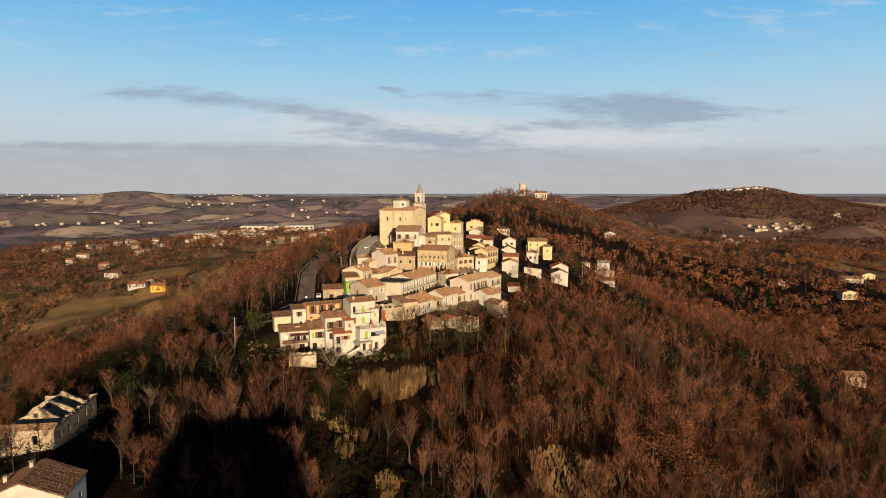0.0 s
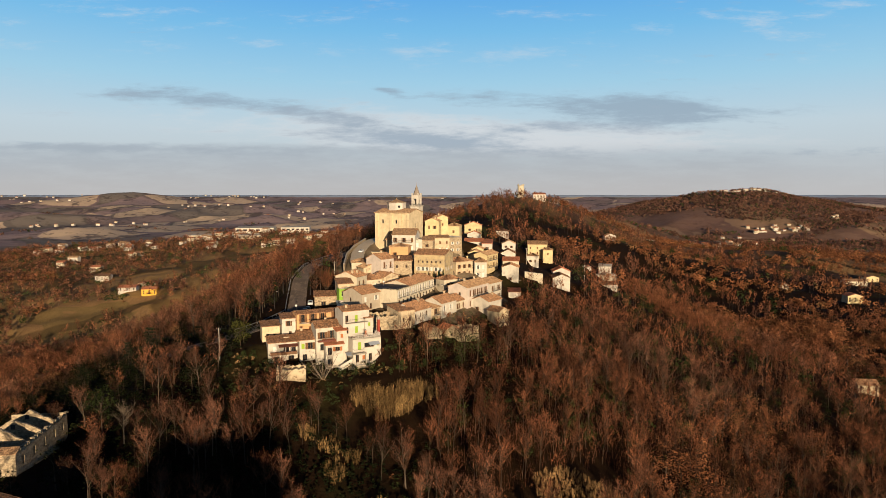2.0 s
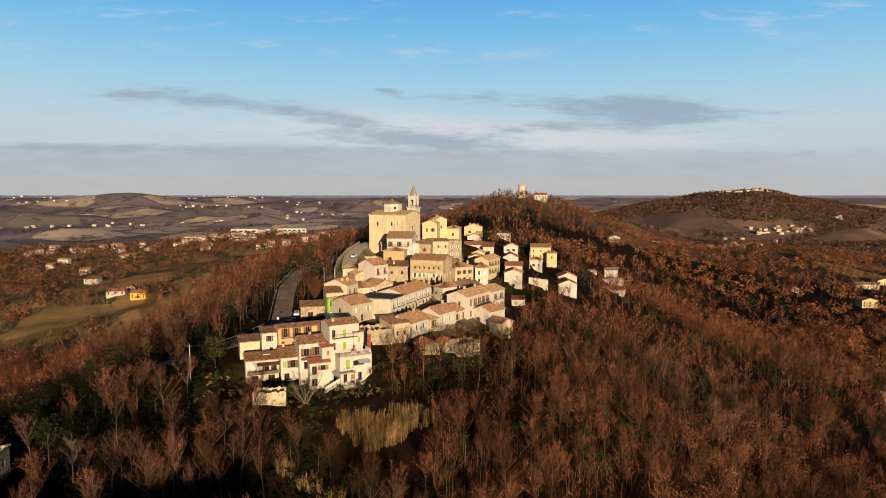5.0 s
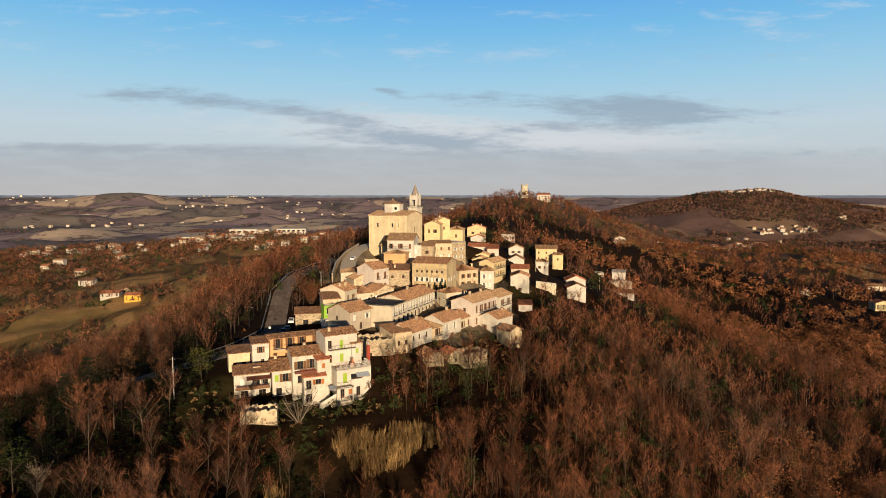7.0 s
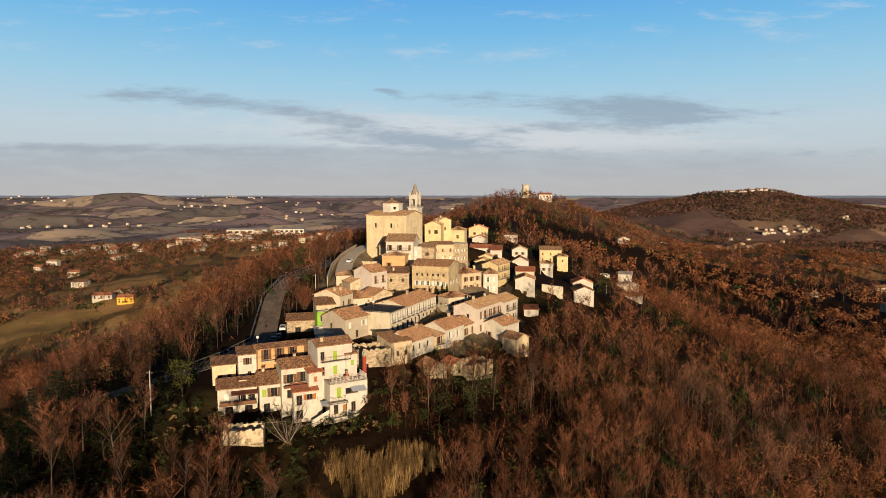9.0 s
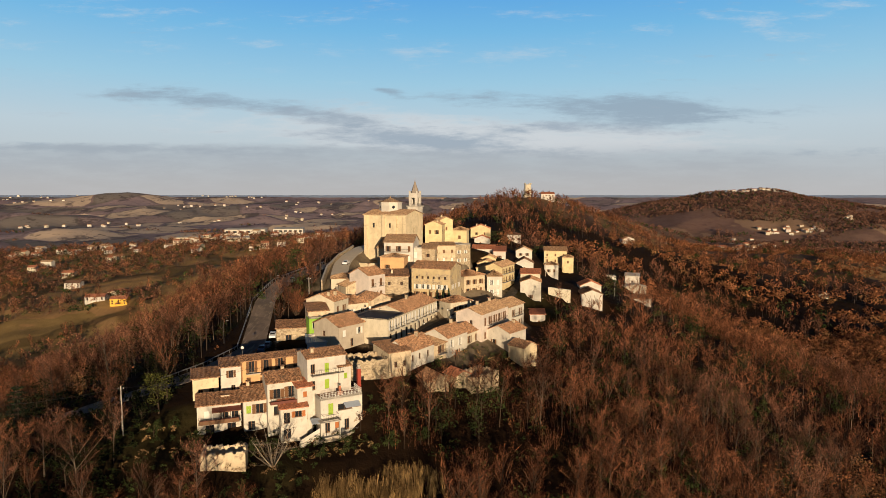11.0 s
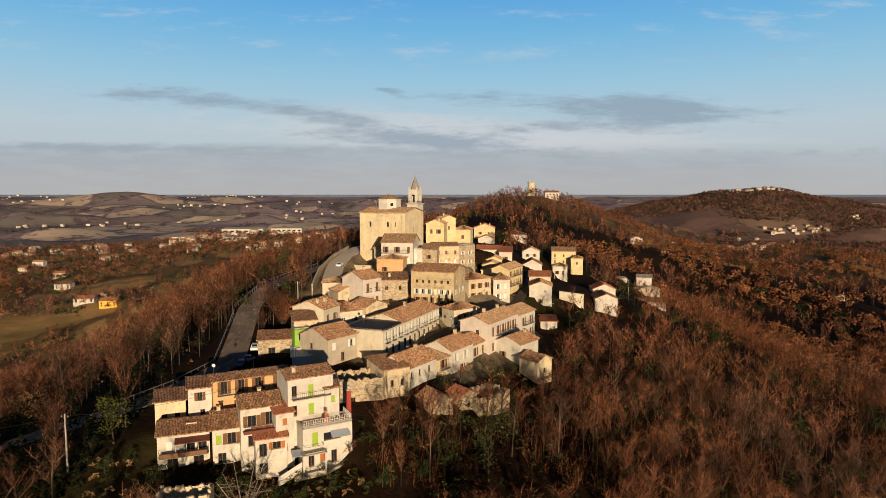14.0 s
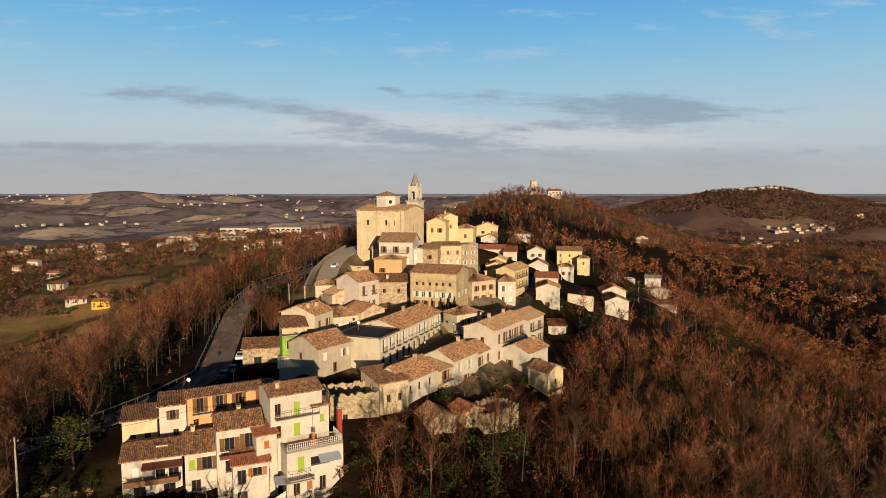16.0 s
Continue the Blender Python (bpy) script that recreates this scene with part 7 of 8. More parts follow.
def stone_wall(points, h, thick, mat, label, name="retaining_wall"):
    """A retaining wall along points on the ground, with a coping."""
    root = new(name)
    x0, y0 = points[0][:2]
    z0 = points[0][2]
    root.matrix_world = pose(x0, y0, z0)
    tagged(root, label, "wall")
    for p, q in zip(points[:-1], points[1:]):
        ln = math.hypot(q[0] - p[0], q[1] - p[1])
        a = math.degrees(math.atan2(q[1] - p[1], q[0] - p[0]))
        bm = bmesh.new()
        vs = [(0, 0, -3), (ln, 0, q[2] - p[2] - 3), (ln, 0, q[2] - p[2] + h), (0, 0, h)]
        lo = [bm.verts.new((v[0], -thick / 2, v[2])) for v in vs]
        hi = [bm.verts.new((v[0], thick / 2, v[2])) for v in vs]
        bm.faces.new(lo), bm.faces.new(hi[::-1])
        for i in range(4):
            bm.faces.new((lo[i], hi[i], hi[(i + 1) % 4], lo[(i + 1) % 4]))
        part("wall", bm, mat, root).matrix_basis = pose(p[0] - x0, p[1] - y0, p[2] - z0, 0, 0, a)
        bm = bmesh.new()
        vs = [(0, 0, h + 0.003), (ln, 0, q[2] - p[2] + h + 0.003), (ln, 0, q[2] - p[2] + h + 0.12), (0, 0, h + 0.12)]
        lo = [bm.verts.new((v[0], -thick / 2 - 0.08, v[2])) for v in vs]
        hi = [bm.verts.new((v[0], thick / 2 + 0.08, v[2])) for v in vs]
        bm.faces.new(lo), bm.faces.new(hi[::-1])
        for i in range(4):
            bm.faces.new((lo[i], hi[i], hi[(i + 1) % 4], lo[(i + 1) % 4]))
        part("coping", bm, CONCRETE, root).matrix_basis = pose(p[0] - x0, p[1] - y0, p[2] - z0, 0, 0, a)


stone_wall([(-33.6, 301.5, 70.6), (-33.5, 297.8, 70.6), (-32.4, 295.2, 70.6), (-29.8, 293.8, 70.6), (-26.6, 293.4, 70.6), (-23.6, 294.0, 70.6)], 3.2, 0.6, BRICK, "round ochre brick retaining wall below the church", "bastion")
stone_wall([(-39.8, 262, 71.0), (-41.4, 280, 73.4), (-40.6, 300, 75.6), (-38, 320, 77.2)], 1.0, 0.4, STONE, "low stone parapet along the church lane", "parapet")
stone_wall([(38.2, 299.5, 58.5), (46.5, 298.6, 57.5)], 5.6, 0.7, CREAM, "tall cream terrace wall above the slope")
stone_wall([(-26.5, 182.6, 50.2), (-18.2, 187.4, 50.4)], 1.6, 0.35, GREY, "grey garden wall below the white house", "garden_wall")
stone_wall([(-20.5, 180.0, 48.4), (-11, 184.6, 49.0)], 1.0, 0.4, STONE, "dry stone terrace wall on the slope", "garden_wall")
stone_wall([(-4, 246, 63.6), (1.5, 256, 64.6)], 1.3, 0.35, CONCRETE, "pale parapet wall of the village square", "parapet")


def lamp_post(x, y, z, a):
    root = new("street_lamp")
    root.matrix_world = pose(x, y, z, 0, 0, a)
    tagged(root, "tall grey steel street lamp beside the road", "street lamp", "street lamps")
    bm = bmesh.new()
    tube(bm, [(0, 0, -0.3), (0, 0, 3), (0, 0, 5.4), (0.2, 0, 5.8), (0.9, 0, 5.95)], [0.09, 0.075, 0.05, 0.045, 0.04], 8)
    part("pole", bm, IRON, root)
    bm = bmesh.new()
    box(bm, 0.7, -0.12, 5.9, 1.3, 0.12, 6.03)
    part("lamp_head", bm, GALVANISED, root)
    return root


first = lamp_post(-48.9, 240, ground_at(-48.9, 240), 180)
for lx, ly, la in ((-52.5, 262, 180), (-60.4, 246, 0), (-58.5, 226, 0)):
    copy_thing(first, pose(lx, ly, ground_at(lx, ly), 0, 0, la))


def power_pole(x, y, h, label):
    z = ground_at(x, y)
    root = new("power_pole")
    root.matrix_world = pose(x, y, z)
    tagged(root, label, "power pole", "power poles")
    bm = bmesh.new()
    tube(bm, [(0, 0, -0.6), (0, 0, h * 0.5), (0, 0, h)], [0.16, 0.13, 0.10], 8)
    part("pole", bm, CONCRETE, root)
    bm = bmesh.new()
    box(bm, -0.6, -0.05, h - 0.6, 0.6, 0.05, h - 0.48)
    part("crossarm", bm, IRON, root)
    for i in (-0.5, 0.0, 0.5):
        bm = bmesh.new()
        tube(bm, [(i, 0, h - 0.48), (i, 0, h - 0.3)], [0.05, 0.035], 6)
        part("insulator", bm, WHITE_PAINT, root)
    return Vector((x, y, z + h - 0.3))


p_road = power_pole(-60.8, 178.2, 9.4, "pale concrete pole at the edge of the wood")
p_bend = power_pole(-43.0, 258.0, 8.0, "concrete pole by the bend of the road")
p_right = power_pole(78, 352, 9, "concrete pole on the wooded slope")
p_far = power_pole(46, 352, 12, "tall lattice-like grey mast between the houses")
p_slope = power_pole(120, 396, 9, "concrete pole above the sheds")


def cable(a, b, sag, label):
    bm = bmesh.new()
    pts = [a.lerp(b, i / 14) - Vector((0, 0, 4 * sag * (i / 14) * (1 - i / 14))) for i in range(15)]
    tube(bm, pts, [0.025] * 15, 4)
    ob = part("power_cable", bm, IRON, None)
    tagged(ob, label, "cable")


cable(p_road, Vector((-40.0, 189.6, 64.2)), 0.8, "thin black cable from the pole to the orange house")
cable(p_road, Vector((-95.0, 172.0, 62.0)), 1.2, "thin black cable leading off over the trees")
cable(p_bend, Vector((-28.4, 254.0, 74.6)), 0.6, "thin black cable from the pole to the pink house")
cable(p_right, p_slope, 1.2, "thin black cable across the wooded slope")


def car(x, y, a, paint, label):
    z = ground_at(x, y) + 0.12
    root = new("car")
    root.matrix_world = pose(x, y, z, 0, 0, a)
    tagged(root, label, "car", "parked cars")
    bm = bmesh.new()
    side = [(-2.05, 0.35), (-2.1, 0.75), (-1.95, 0.95), (-1.0, 1.02), (-0.5, 1.45), (0.95, 1.47), (1.6, 1.02), (2.05, 0.92), (2.1, 0.4)]
    lo = [bm.verts.new((px, -0.84 if pz < 1.2 else -0.66, pz)) for px, pz in side]
    hi = [bm.verts.new((px, 0.84 if pz < 1.2 else 0.66, pz)) for px, pz in side]
    bm.faces.new(lo), bm.faces.new(hi[::-1])
    for i in range(len(side)):
        j = (i + 1) % len(side)
        bm.faces.new((lo[i], hi[i], hi[j], lo[j]))
    bmesh.ops.bevel(bm, geom=bm.edges[:], offset=0.05, segments=1, affect="EDGES")
    body = part("body", bm, paint, root)
    bm = bmesh.new()
    for s in (-1, 1):
        vs = [bm.verts.new((px, s * py, pz)) for px, py, pz in ((-0.85, 0.80, 1.05), (1.35, 0.80, 1.05), (0.9, 0.70, 1.38), (-0.48, 0.70, 1.38))]
        bm.faces.new(vs)
    for q in (((-1.02, -0.66, 1.06), (-1.02, 0.66, 1.06), (-0.58, 0.58, 1.42), (-0.58, -0.58, 1.42)), ((1.60, -0.66, 1.06), (1.60, 0.66, 1.06), (1.08, 0.58, 1.42), (1.08, -0.58, 1.42))):
        bm.faces.new([bm.verts.new(p) for p in q])
    part("glazing", bm, GLASS, body)
    def wheel(b2):
        ringv = []
        for yy in (-0.1, 0.1):
            ringv.append([b2.verts.new((0.31 * math.cos(t), yy, 0.31 * math.sin(t))) for t in (2 * math.pi * i / 14 for i in range(14))])
        for i in range(14):
            j = (i + 1) % 14
            b2.faces.new((ringv[0][i], ringv[0][j], ringv[1][j], ringv[1][i]))
        b2.faces.new(ringv[0][::-1]), b2.faces.new(ringv[1])
        return [BITUMEN]
    me = shared(("wheel",), wheel)
    for wx in (-1.3, 1.3):
        for wy in (-0.78, 0.78):
            piece("wheel", me, root, pose(wx, wy, 0.31))


CAR_WHITE = painted("white_car_paint", (0.70, 0.70, 0.70), 0.3, 0.05)
CAR_GREY = painted("grey_car_paint", (0.16, 0.17, 0.18), 0.3, 0.05)
CAR_BLUE = painted("dark_blue_car_paint", (0.03, 0.05, 0.10), 0.3, 0.05)
car(-46.6, 229, 100, CAR_WHITE, "white car parked beside the road")
car(-46.2, 222.5, 96, CAR_GREY, "grey car parked beside the road")
car(-46.0, 217, 94, CAR_BLUE, "dark blue car parked beside the road")
car(-52.0, 275, 70, CAR_GREY, "dark grey car at the bend of the road")
car(-35.8, 286, 85, CAR_WHITE, "white car on the church lane")
car(-39.0, 211, 15, CAR_WHITE, "white car parked in the shaded yard")
for i, cy in enumerate((244, 251, 259)):
    car(2.0 + 0.45 * (cy - 244), cy, 64, (CAR_GREY, CAR_WHITE, CAR_BLUE)[i], "small car parked along the shaded village street")


# ---- ruin and house in the foreground ----
def ruin():
    root = new("ruined_house")
    root.matrix_world = pose(-94.0, 126.0, 42.8, 0, 0, 9)
    tagged(root, "roofless derelict stone farmhouse with broken gables", "ruin")
    w, d, h = 11.6, 23.0, 7.6
    bm = bmesh.new()
    wall_with_holes(bm, pose(0, 0, 0), w, -4, h, [(7.4, 4.2, 8.4, 6.2), (2.0, 4.2, 3.0, 6.2)], reveal=0.5)
    wall_with_holes(bm, pose(w, 0, 0, 0, 0, 90), d, -4, h, [(u, v, u + 0.9, v + 1.8) for u in (2.5, 7.0, 11.5, 16.0, 20) for v in (0.8, 4.2)], reveal=0.5)
    wall_with_holes(bm, pose(0, d, 0, 0, 0, -90), d, -4, h - 1, [(5, 4, 6, 5.8)], reveal=0.5)
    wall_with_holes(bm, pose(w, d, 0, 0, 0, 180), w, -4, h, [], reveal=0.5)
    part("wall", bm, STONE, root)
    rnd = random.Random(4)
    for k, (yy, top) in enumerate(((6.5, 2.4), (12.5, 2.3), (18.5, 2.2))):
        bm = bmesh.new()
        n = 12
        pts = [(i / n * w, h - 1.2 + (top + 1.2) * (1 - abs(i / n - 0.5) * 2) ** 0.8 + rnd.uniform(-0.35, 0.3)) for i in range(n + 1)]
        for s in (0, 0.5):
            vs = [bm.verts.new((0, yy + s, 0))] + [bm.verts.new((p[0], yy + s, p[1])) for p in pts] + [bm.verts.new((w, yy + s, 0))]
            bm.faces.new(vs if s else vs[::-1])
        bm.verts.ensure_lookup_table()
        m = len(bm.verts) // 2
        for i in range(m - 1):
            bm.faces.new((bm.verts[i], bm.verts[i + 1], bm.verts[m + i + 1], bm.verts[m + i]))
        part("cross_wall", bm, STONE, root)
        # a thin dark panel stands in for the shade of a wall opening
        bm = bmesh.new()
        box(bm, w * 0.42, yy - 0.02, h + 0.3, w * 0.42 + 0.9, yy - 0.004, h + 1.3)
        part("shade_panel", bm, BITUMEN, root)
    bm = bmesh.new()
    slope(bm, (-0.3, -0.4, h - 0.1), (w + 0.3, -0.4, h - 0.1), (-0.3, 1.4, h + 0.75), (w + 0.3, 1.4, h + 0.75), 0.24, 2, seed=8)
    part("eave_tiles", bm, PALE_TILES, root)
    for k in range(26):
        bm = bmesh.new()
        yy = rnd.uniform(0.5, d)
        box(bm, -0.3, -0.25, 0, 0.35, 0.3, rnd.uniform(0.2, 0.55))
        part("rubble", bm, STONE, root).matrix_basis = pose(w - 0.1, yy, h - 0.1, 0, 0, rnd.uniform(0, 90))


ruin()
house("white modern house with a brown tile roof and chimneys", -74.0, 94.5, 10, 12.8, 9.0, 44.0, 51.4, "cross", 2.6, BRIGHT, BROWN_TILES, [(3.8, 1.0, 1.3, [0.3], "w")], right=[(3.8, 0.9, 1.2, [0.3, 0.7], "")], chim=[(0.42, 0.75, 0.9), (0.18, 0.5, 0.8)], group="houses by the ruin", ribs=0.3)


# ---- farms and houses out on the hills ----
def far_house(x, y, turn, w, d, h, wall, tiles, label, group):
    house(label, x, y, turn, w, d, ground_at(x + w / 2, y + d / 2) - 0.2, ground_at(x + w / 2, y + d / 2) + h, "gable" if turn % 3 else "cross", 1.8, wall, tiles,
          [(h * 0.55, 1.1, 1.3, spread(3), ""), (0.9, 1.1, 1.4, spread(3), "")], left=[(h * 0.5, 1.0, 1.2, [0.5], "")], right=[(h * 0.5, 1.0, 1.2, [0.5], "")], group=group, ribs=0.7, sills=False)


far_house(-262, 551, 10, 12.5, 9, 5.0, STRONG_YELLOW, RED_TILES, "bright yellow farmhouse with a red roof", "houses on the low fields")
far_house(-288, 562, 10, 15, 9, 3.6, BRIGHT, RED_TILES, "white farmhouse with a red roof beside fields", "houses on the low fields")
far_house(-281, 584, 12, 16, 9, 4.2, CREAM, RED_TILES, "cream farmhouse with a long roof among trees", "houses on the low fields")
far_house(-356, 648, 5, 14, 9, 5.0, BRIGHT, BROWN_TILES, "white farmhouse on the far field", "houses on the low fields")
far_house(-402, 720, 8, 12, 9, 4.6, CREAM, RED_TILES, "cream farmhouse among olive trees", "houses on the low fields")
far_house(161, 627, 3, 10.6, 8, 4.6, BRIGHT, TILES, "white farmhouse on the brown slope", "houses on the slopes")
far_house(319, 497, -6, 11, 9, 5.4, YELLOW, RED_TILES, "pale yellow farmhouse on the low slope", "houses on the slopes")
far_house(389, 608, -4, 20, 10, 4.6, CREAM, TILES, "long cream farmhouse on the low slope", "houses on the slopes")
far_house(418, 622, -6, 12, 9, 5.0, YELLOW, TILES, "yellow farmhouse behind bare trees", "houses on the slopes")
far_house(190, 290, -8, 9, 7, 3.6, MIXED, TILES, "small stone hut in the wood", "houses on the slopes")
far_house(300, 560, 0, 7, 6, 4.0, GREY, TILES, "grey shed half hidden by oaks", "houses on the slopes")


def scattered_houses():
    rnd = random.Random(12)
    made = []
    for i in range(10):
        w, d, h = rnd.uniform(8, 13), rnd.uniform(7, 9), rnd.uniform(3.6, 6.8)
        wall = (BRIGHT, BRIGHT, WHITE, BRIGHT, CREAM)[i % 5]
        tiles = (RED_TILES, TILES, PALE_TILES)[i % 3]
        root = new("farmhouse")
        tagged(root, "pale plastered house with a tile roof on the distant hills", "house", "distant houses")
        bm = bmesh.new()
        wins = [(w * p - 0.6, v, w * p + 0.6, v + 1.5) for p in (0.2, 0.5, 0.8) for v in ((1.0, 4.2) if h > 6.5 else (1.2,))]
        wall_with_holes(bm, pose(0, 0, 0), w, -4, h, wins)
        wall_with_holes(bm, pose(w, 0, 0, 0, 0, 90), d, -4, h, [], [(d / 2, h + 1.8)])
        wall_with_holes(bm, pose(0, d, 0, 0, 0, -90), d, -4, h, [], [(d / 2, h + 1.8)])
        wall_with_holes(bm, pose(w, d, 0, 0, 0, 180), w, -4, h, [])
        part("wall", bm, wall, root)
        for q in wins:
            bm = bmesh.new()
            box(bm, q[0], 0.2, q[1], q[2], 0.24, q[3])
            part("window", bm, GLASS, root)
        bm = bmesh.new()
        slope(bm, (-0.4, -0.4, h - 0.1), (w + 0.4, -0.4, h - 0.1), (-0.4, d / 2, h + 1.8), (w + 0.4, d / 2, h + 1.8), 1.0, 2, seed=i)
        slope(bm, (w + 0.4, d + 0.4, h - 0.1), (-0.4, d + 0.4, h - 0.1), (w + 0.4, d / 2, h + 1.8), (-0.4, d / 2, h + 1.8), 1.0, 2, seed=i)
        part("roof", bm, tiles, root)
        made.append(root)
    spots = []
    # village strip on the low ridge to the left
    for i in range(40):
        t = rnd.random()
        spots.append((-610 + 440 * t + rnd.uniform(-14, 14), 945 + 70 * t + rnd.uniform(-45, 25)))
    for i in range(6):
        spots.append((rnd.uniform(-560, -300), rnd.uniform(740, 900)))
    spots += [(-220, 822), (-206, 838), (-232, 812), (-190, 880), (-178, 900), (-160, 915), (-195, 925), (-150, 880)]
    # hamlets on the slopes to the right
    for cx, cy, n, r in ((288, 905, 2, 12), (400, 985, 7, 26), (470, 1020, 6, 24), (523, 1075, 5, 22), (800, 1590, 7, 30), (850, 1600, 10, 40), (905, 1585, 6, 26), (1010, 1690, 3, 30), (720, 1500, 3, 40)):
        spots += [(cx + rnd.gauss(0, r), cy + rnd.gauss(0, r * 0.5)) for _ in range(n)]
    # hill village to the right
    for i in range(22):
        spots.append((900 + i * 10.5 + rnd.uniform(-5, 5), 2062 + rnd.uniform(-18, 16)))
    for i in range(6):
        spots.append((1130 + i * 38 + rnd.uniform(-12, 12), 2070 + rnd.uniform(-18, 16)))
    # far valley
    for i in range(58):
        yy = 4200 - 2400 * rnd.random() ** 1.5
        xx, lead = rnd.uniform(-0.74, 0.14) * yy, rnd.uniform(-0.5, 0.5)
        for j in range(rnd.choice((1, 2, 3, 5))):
            run = rnd.uniform(-1, 1) * 110
            spots.append((xx + run, yy + run * lead + rnd.gauss(0, 18)))
    for i, (x, y) in enumerate(spots):
        m = pose(x, y, ground_at(x, y) + 0.1, 0, 0, rnd.uniform(-25, 25))
        if i < len(made):
            made[i].matrix_world = m
        else:
            copy_thing(made[rnd.randrange(len(made))], m)


scattered_houses()


def factory(x, y, w, d, h, label, mat):
    z = ground_at(x + w / 2, y)
    root = new("industrial_shed")
    root.matrix_world = pose(x, y, z, 0, 0, 6)
    tagged(root, label, "industrial building", "industrial sheds")
    bm = bmesh.new()
    wall_with_holes(bm, pose(0, 0, 0), w, -4, h, [(w * (i + 0.2) / 6, h * 0.45, w * (i + 0.8) / 6, h * 0.75) for i in range(6)])
    for m, ln in ((pose(w, 0, 0, 0, 0, 90), d), (pose(w, d, 0, 0, 0, 180), w), (pose(0, d, 0, 0, 0, -90), d)):
        wall_with_holes(bm, m, ln, -4, h, [])
    part("wall", bm, mat, root)
    for i in range(6):
        bm = bmesh.new()
        box(bm, w * (i + 0.2) / 6, 0.2, h * 0.45, w * (i + 0.8) / 6, 0.24, h * 0.75)
        part("window", bm, GLASS, root)
    bm = bmesh.new()
    slope(bm, (-0.4, -0.4, h), (w + 0.4, -0.4, h), (-0.4, d + 0.4, h + 1.5), (w + 0.4, d + 0.4, h + 1.5), 1.5, 2, seed=2)
    part("roof", bm, CONCRETE, root)


factory(-330, 1010, 60, 25, 9, "long white industrial shed on the low ridge", BRIGHT)
factory(-262, 1030, 45, 25, 8, "white industrial shed with a window band", BRIGHT)
factory(-395, 985, 38, 20, 7, "pale industrial shed beside houses", CREAM)
factory(-300, 930, 34, 18, 6, "grey workshop with a shallow roof", GREY)

# ---- details of the lower row ----
def solid(name, label, category, m, boxes, mat, group=""):
    """A small thing of boxes: each a part with its own name."""
    root = new(name)
    root.matrix_world = m
    tagged(root, label, category, group)
    for pname, dims, pm in boxes:
        bm = bmesh.new()
        box(bm, *dims)
        bmesh.ops.bevel(bm, geom=bm.edges[:], offset=0.015, segments=1, affect="EDGES")
        part(pname, bm, pm or mat, root)
    return root


def railing(name, label, m, length, h=1.0, step=0.5, mat=None):
    root = new(name)
    root.matrix_world = m
    tagged(root, label, "railing")
    mat = mat or GALVANISED
    for z in (0.15, h / 2, h):
        bm = bmesh.new()
        tube(bm, [(0, 0, z), (length, 0, z)], [0.025, 0.025], 6)
        part("rail", bm, mat, root)
    def post(bm):
        box(bm, -0.025, -0.025, 0, 0.025, 0.025, h)
        return [mat]
    me = shared(("railing_post", round(h, 2), mat.name), post)
    n = max(2, int(length / step))
    for i in range(n + 1):
        piece("post", me, root, pose(length * i / n, 0, 0))


# terrace of the white house: parapet railing, chimneys, awning
G0 = pose(-25.4, 184.2, 51.6, 0, 0, 29)
railing("terrace_railing", "pale lattice railing round the roof terrace", G0 @ pose(0.1, 0.15, 7.9), 8.4, 0.9, 0.3, WHITE_PAINT)
railing("terrace_railing", "pale lattice railing at the end of the terrace", G0 @ pose(8.5, 0.15, 7.9, 0, 0, 90), 4.0, 0.9, 0.3, WHITE_PAINT)
solid("terrace_floor", "brown tiled terrace floor of the white house", "terrace", G0 @ pose(0, 0, 7.62), [("slab", (0.3, 0.3, 0.0, 8.3, 4.3, 0.1), None)], RUST_FLOOR)
solid("brick_chimney", "tall red painted chimney with a round pot", "chimney", G0 @ pose(8.9, 2.4, 4.0), [("stack", (-0.35, -0.35, -4, 0.35, 0.35, 8.2), RUST_RED), ("cap", (-0.42, -0.42, 8.2, 0.42, 0.42, 8.35), CONCRETE), ("pot", (-0.22, -0.22, 8.35, 0.22, 0.22, 9.0), CONCRETE)], RUST_RED)
solid("brick_barbecue", "small brick barbecue chimney on the terrace", "barbecue", G0 @ pose(4.3, 1.0, 7.7), [("base", (-0.5, -0.4, 0, 0.5, 0.4, 1.0), RED_TILES), ("stack", (-0.22, -0.22, 1.0, 0.22, 0.22, 2.0), RED_TILES), ("cap", (-0.3, -0.3, 2.0, 0.3, 0.3, 2.1), CONCRETE)], RED_TILES)
solid("awning", "sagging grey sheet awning over a window", "awning", G0 @ pose(4.6, 0, 6.5, 24, 0, 0), [("sheet", (0, -1.7, 0, 3.2, -0.05, 0.06), BLUE_GREY), ("beam", (0, -1.7, -0.1, 3.2, -1.6, -0.005), WOOD)], BLUE_GREY)
solid("porch_roof", "concrete slab porch over the ground floor doors", "porch", G0 @ pose(-0.6, -1.8, 3.6), [("slab", (0, 0, 0, 4.2, 1.78, 0.16), CONCRETE), ("column", (0.05, 0.1, -3.6, 0.3, 0.35, -0.004), WHITE), ("column", (3.8, 0.1, -3.6, 4.05, 0.35, -0.004), WHITE)], CONCRETE)
railing("garden_railing", "grey steel railing along the garden wall", pose(-26.4, 182.7, 51.85, 0, 0, 30), 9.4, 0.9, 0.6)
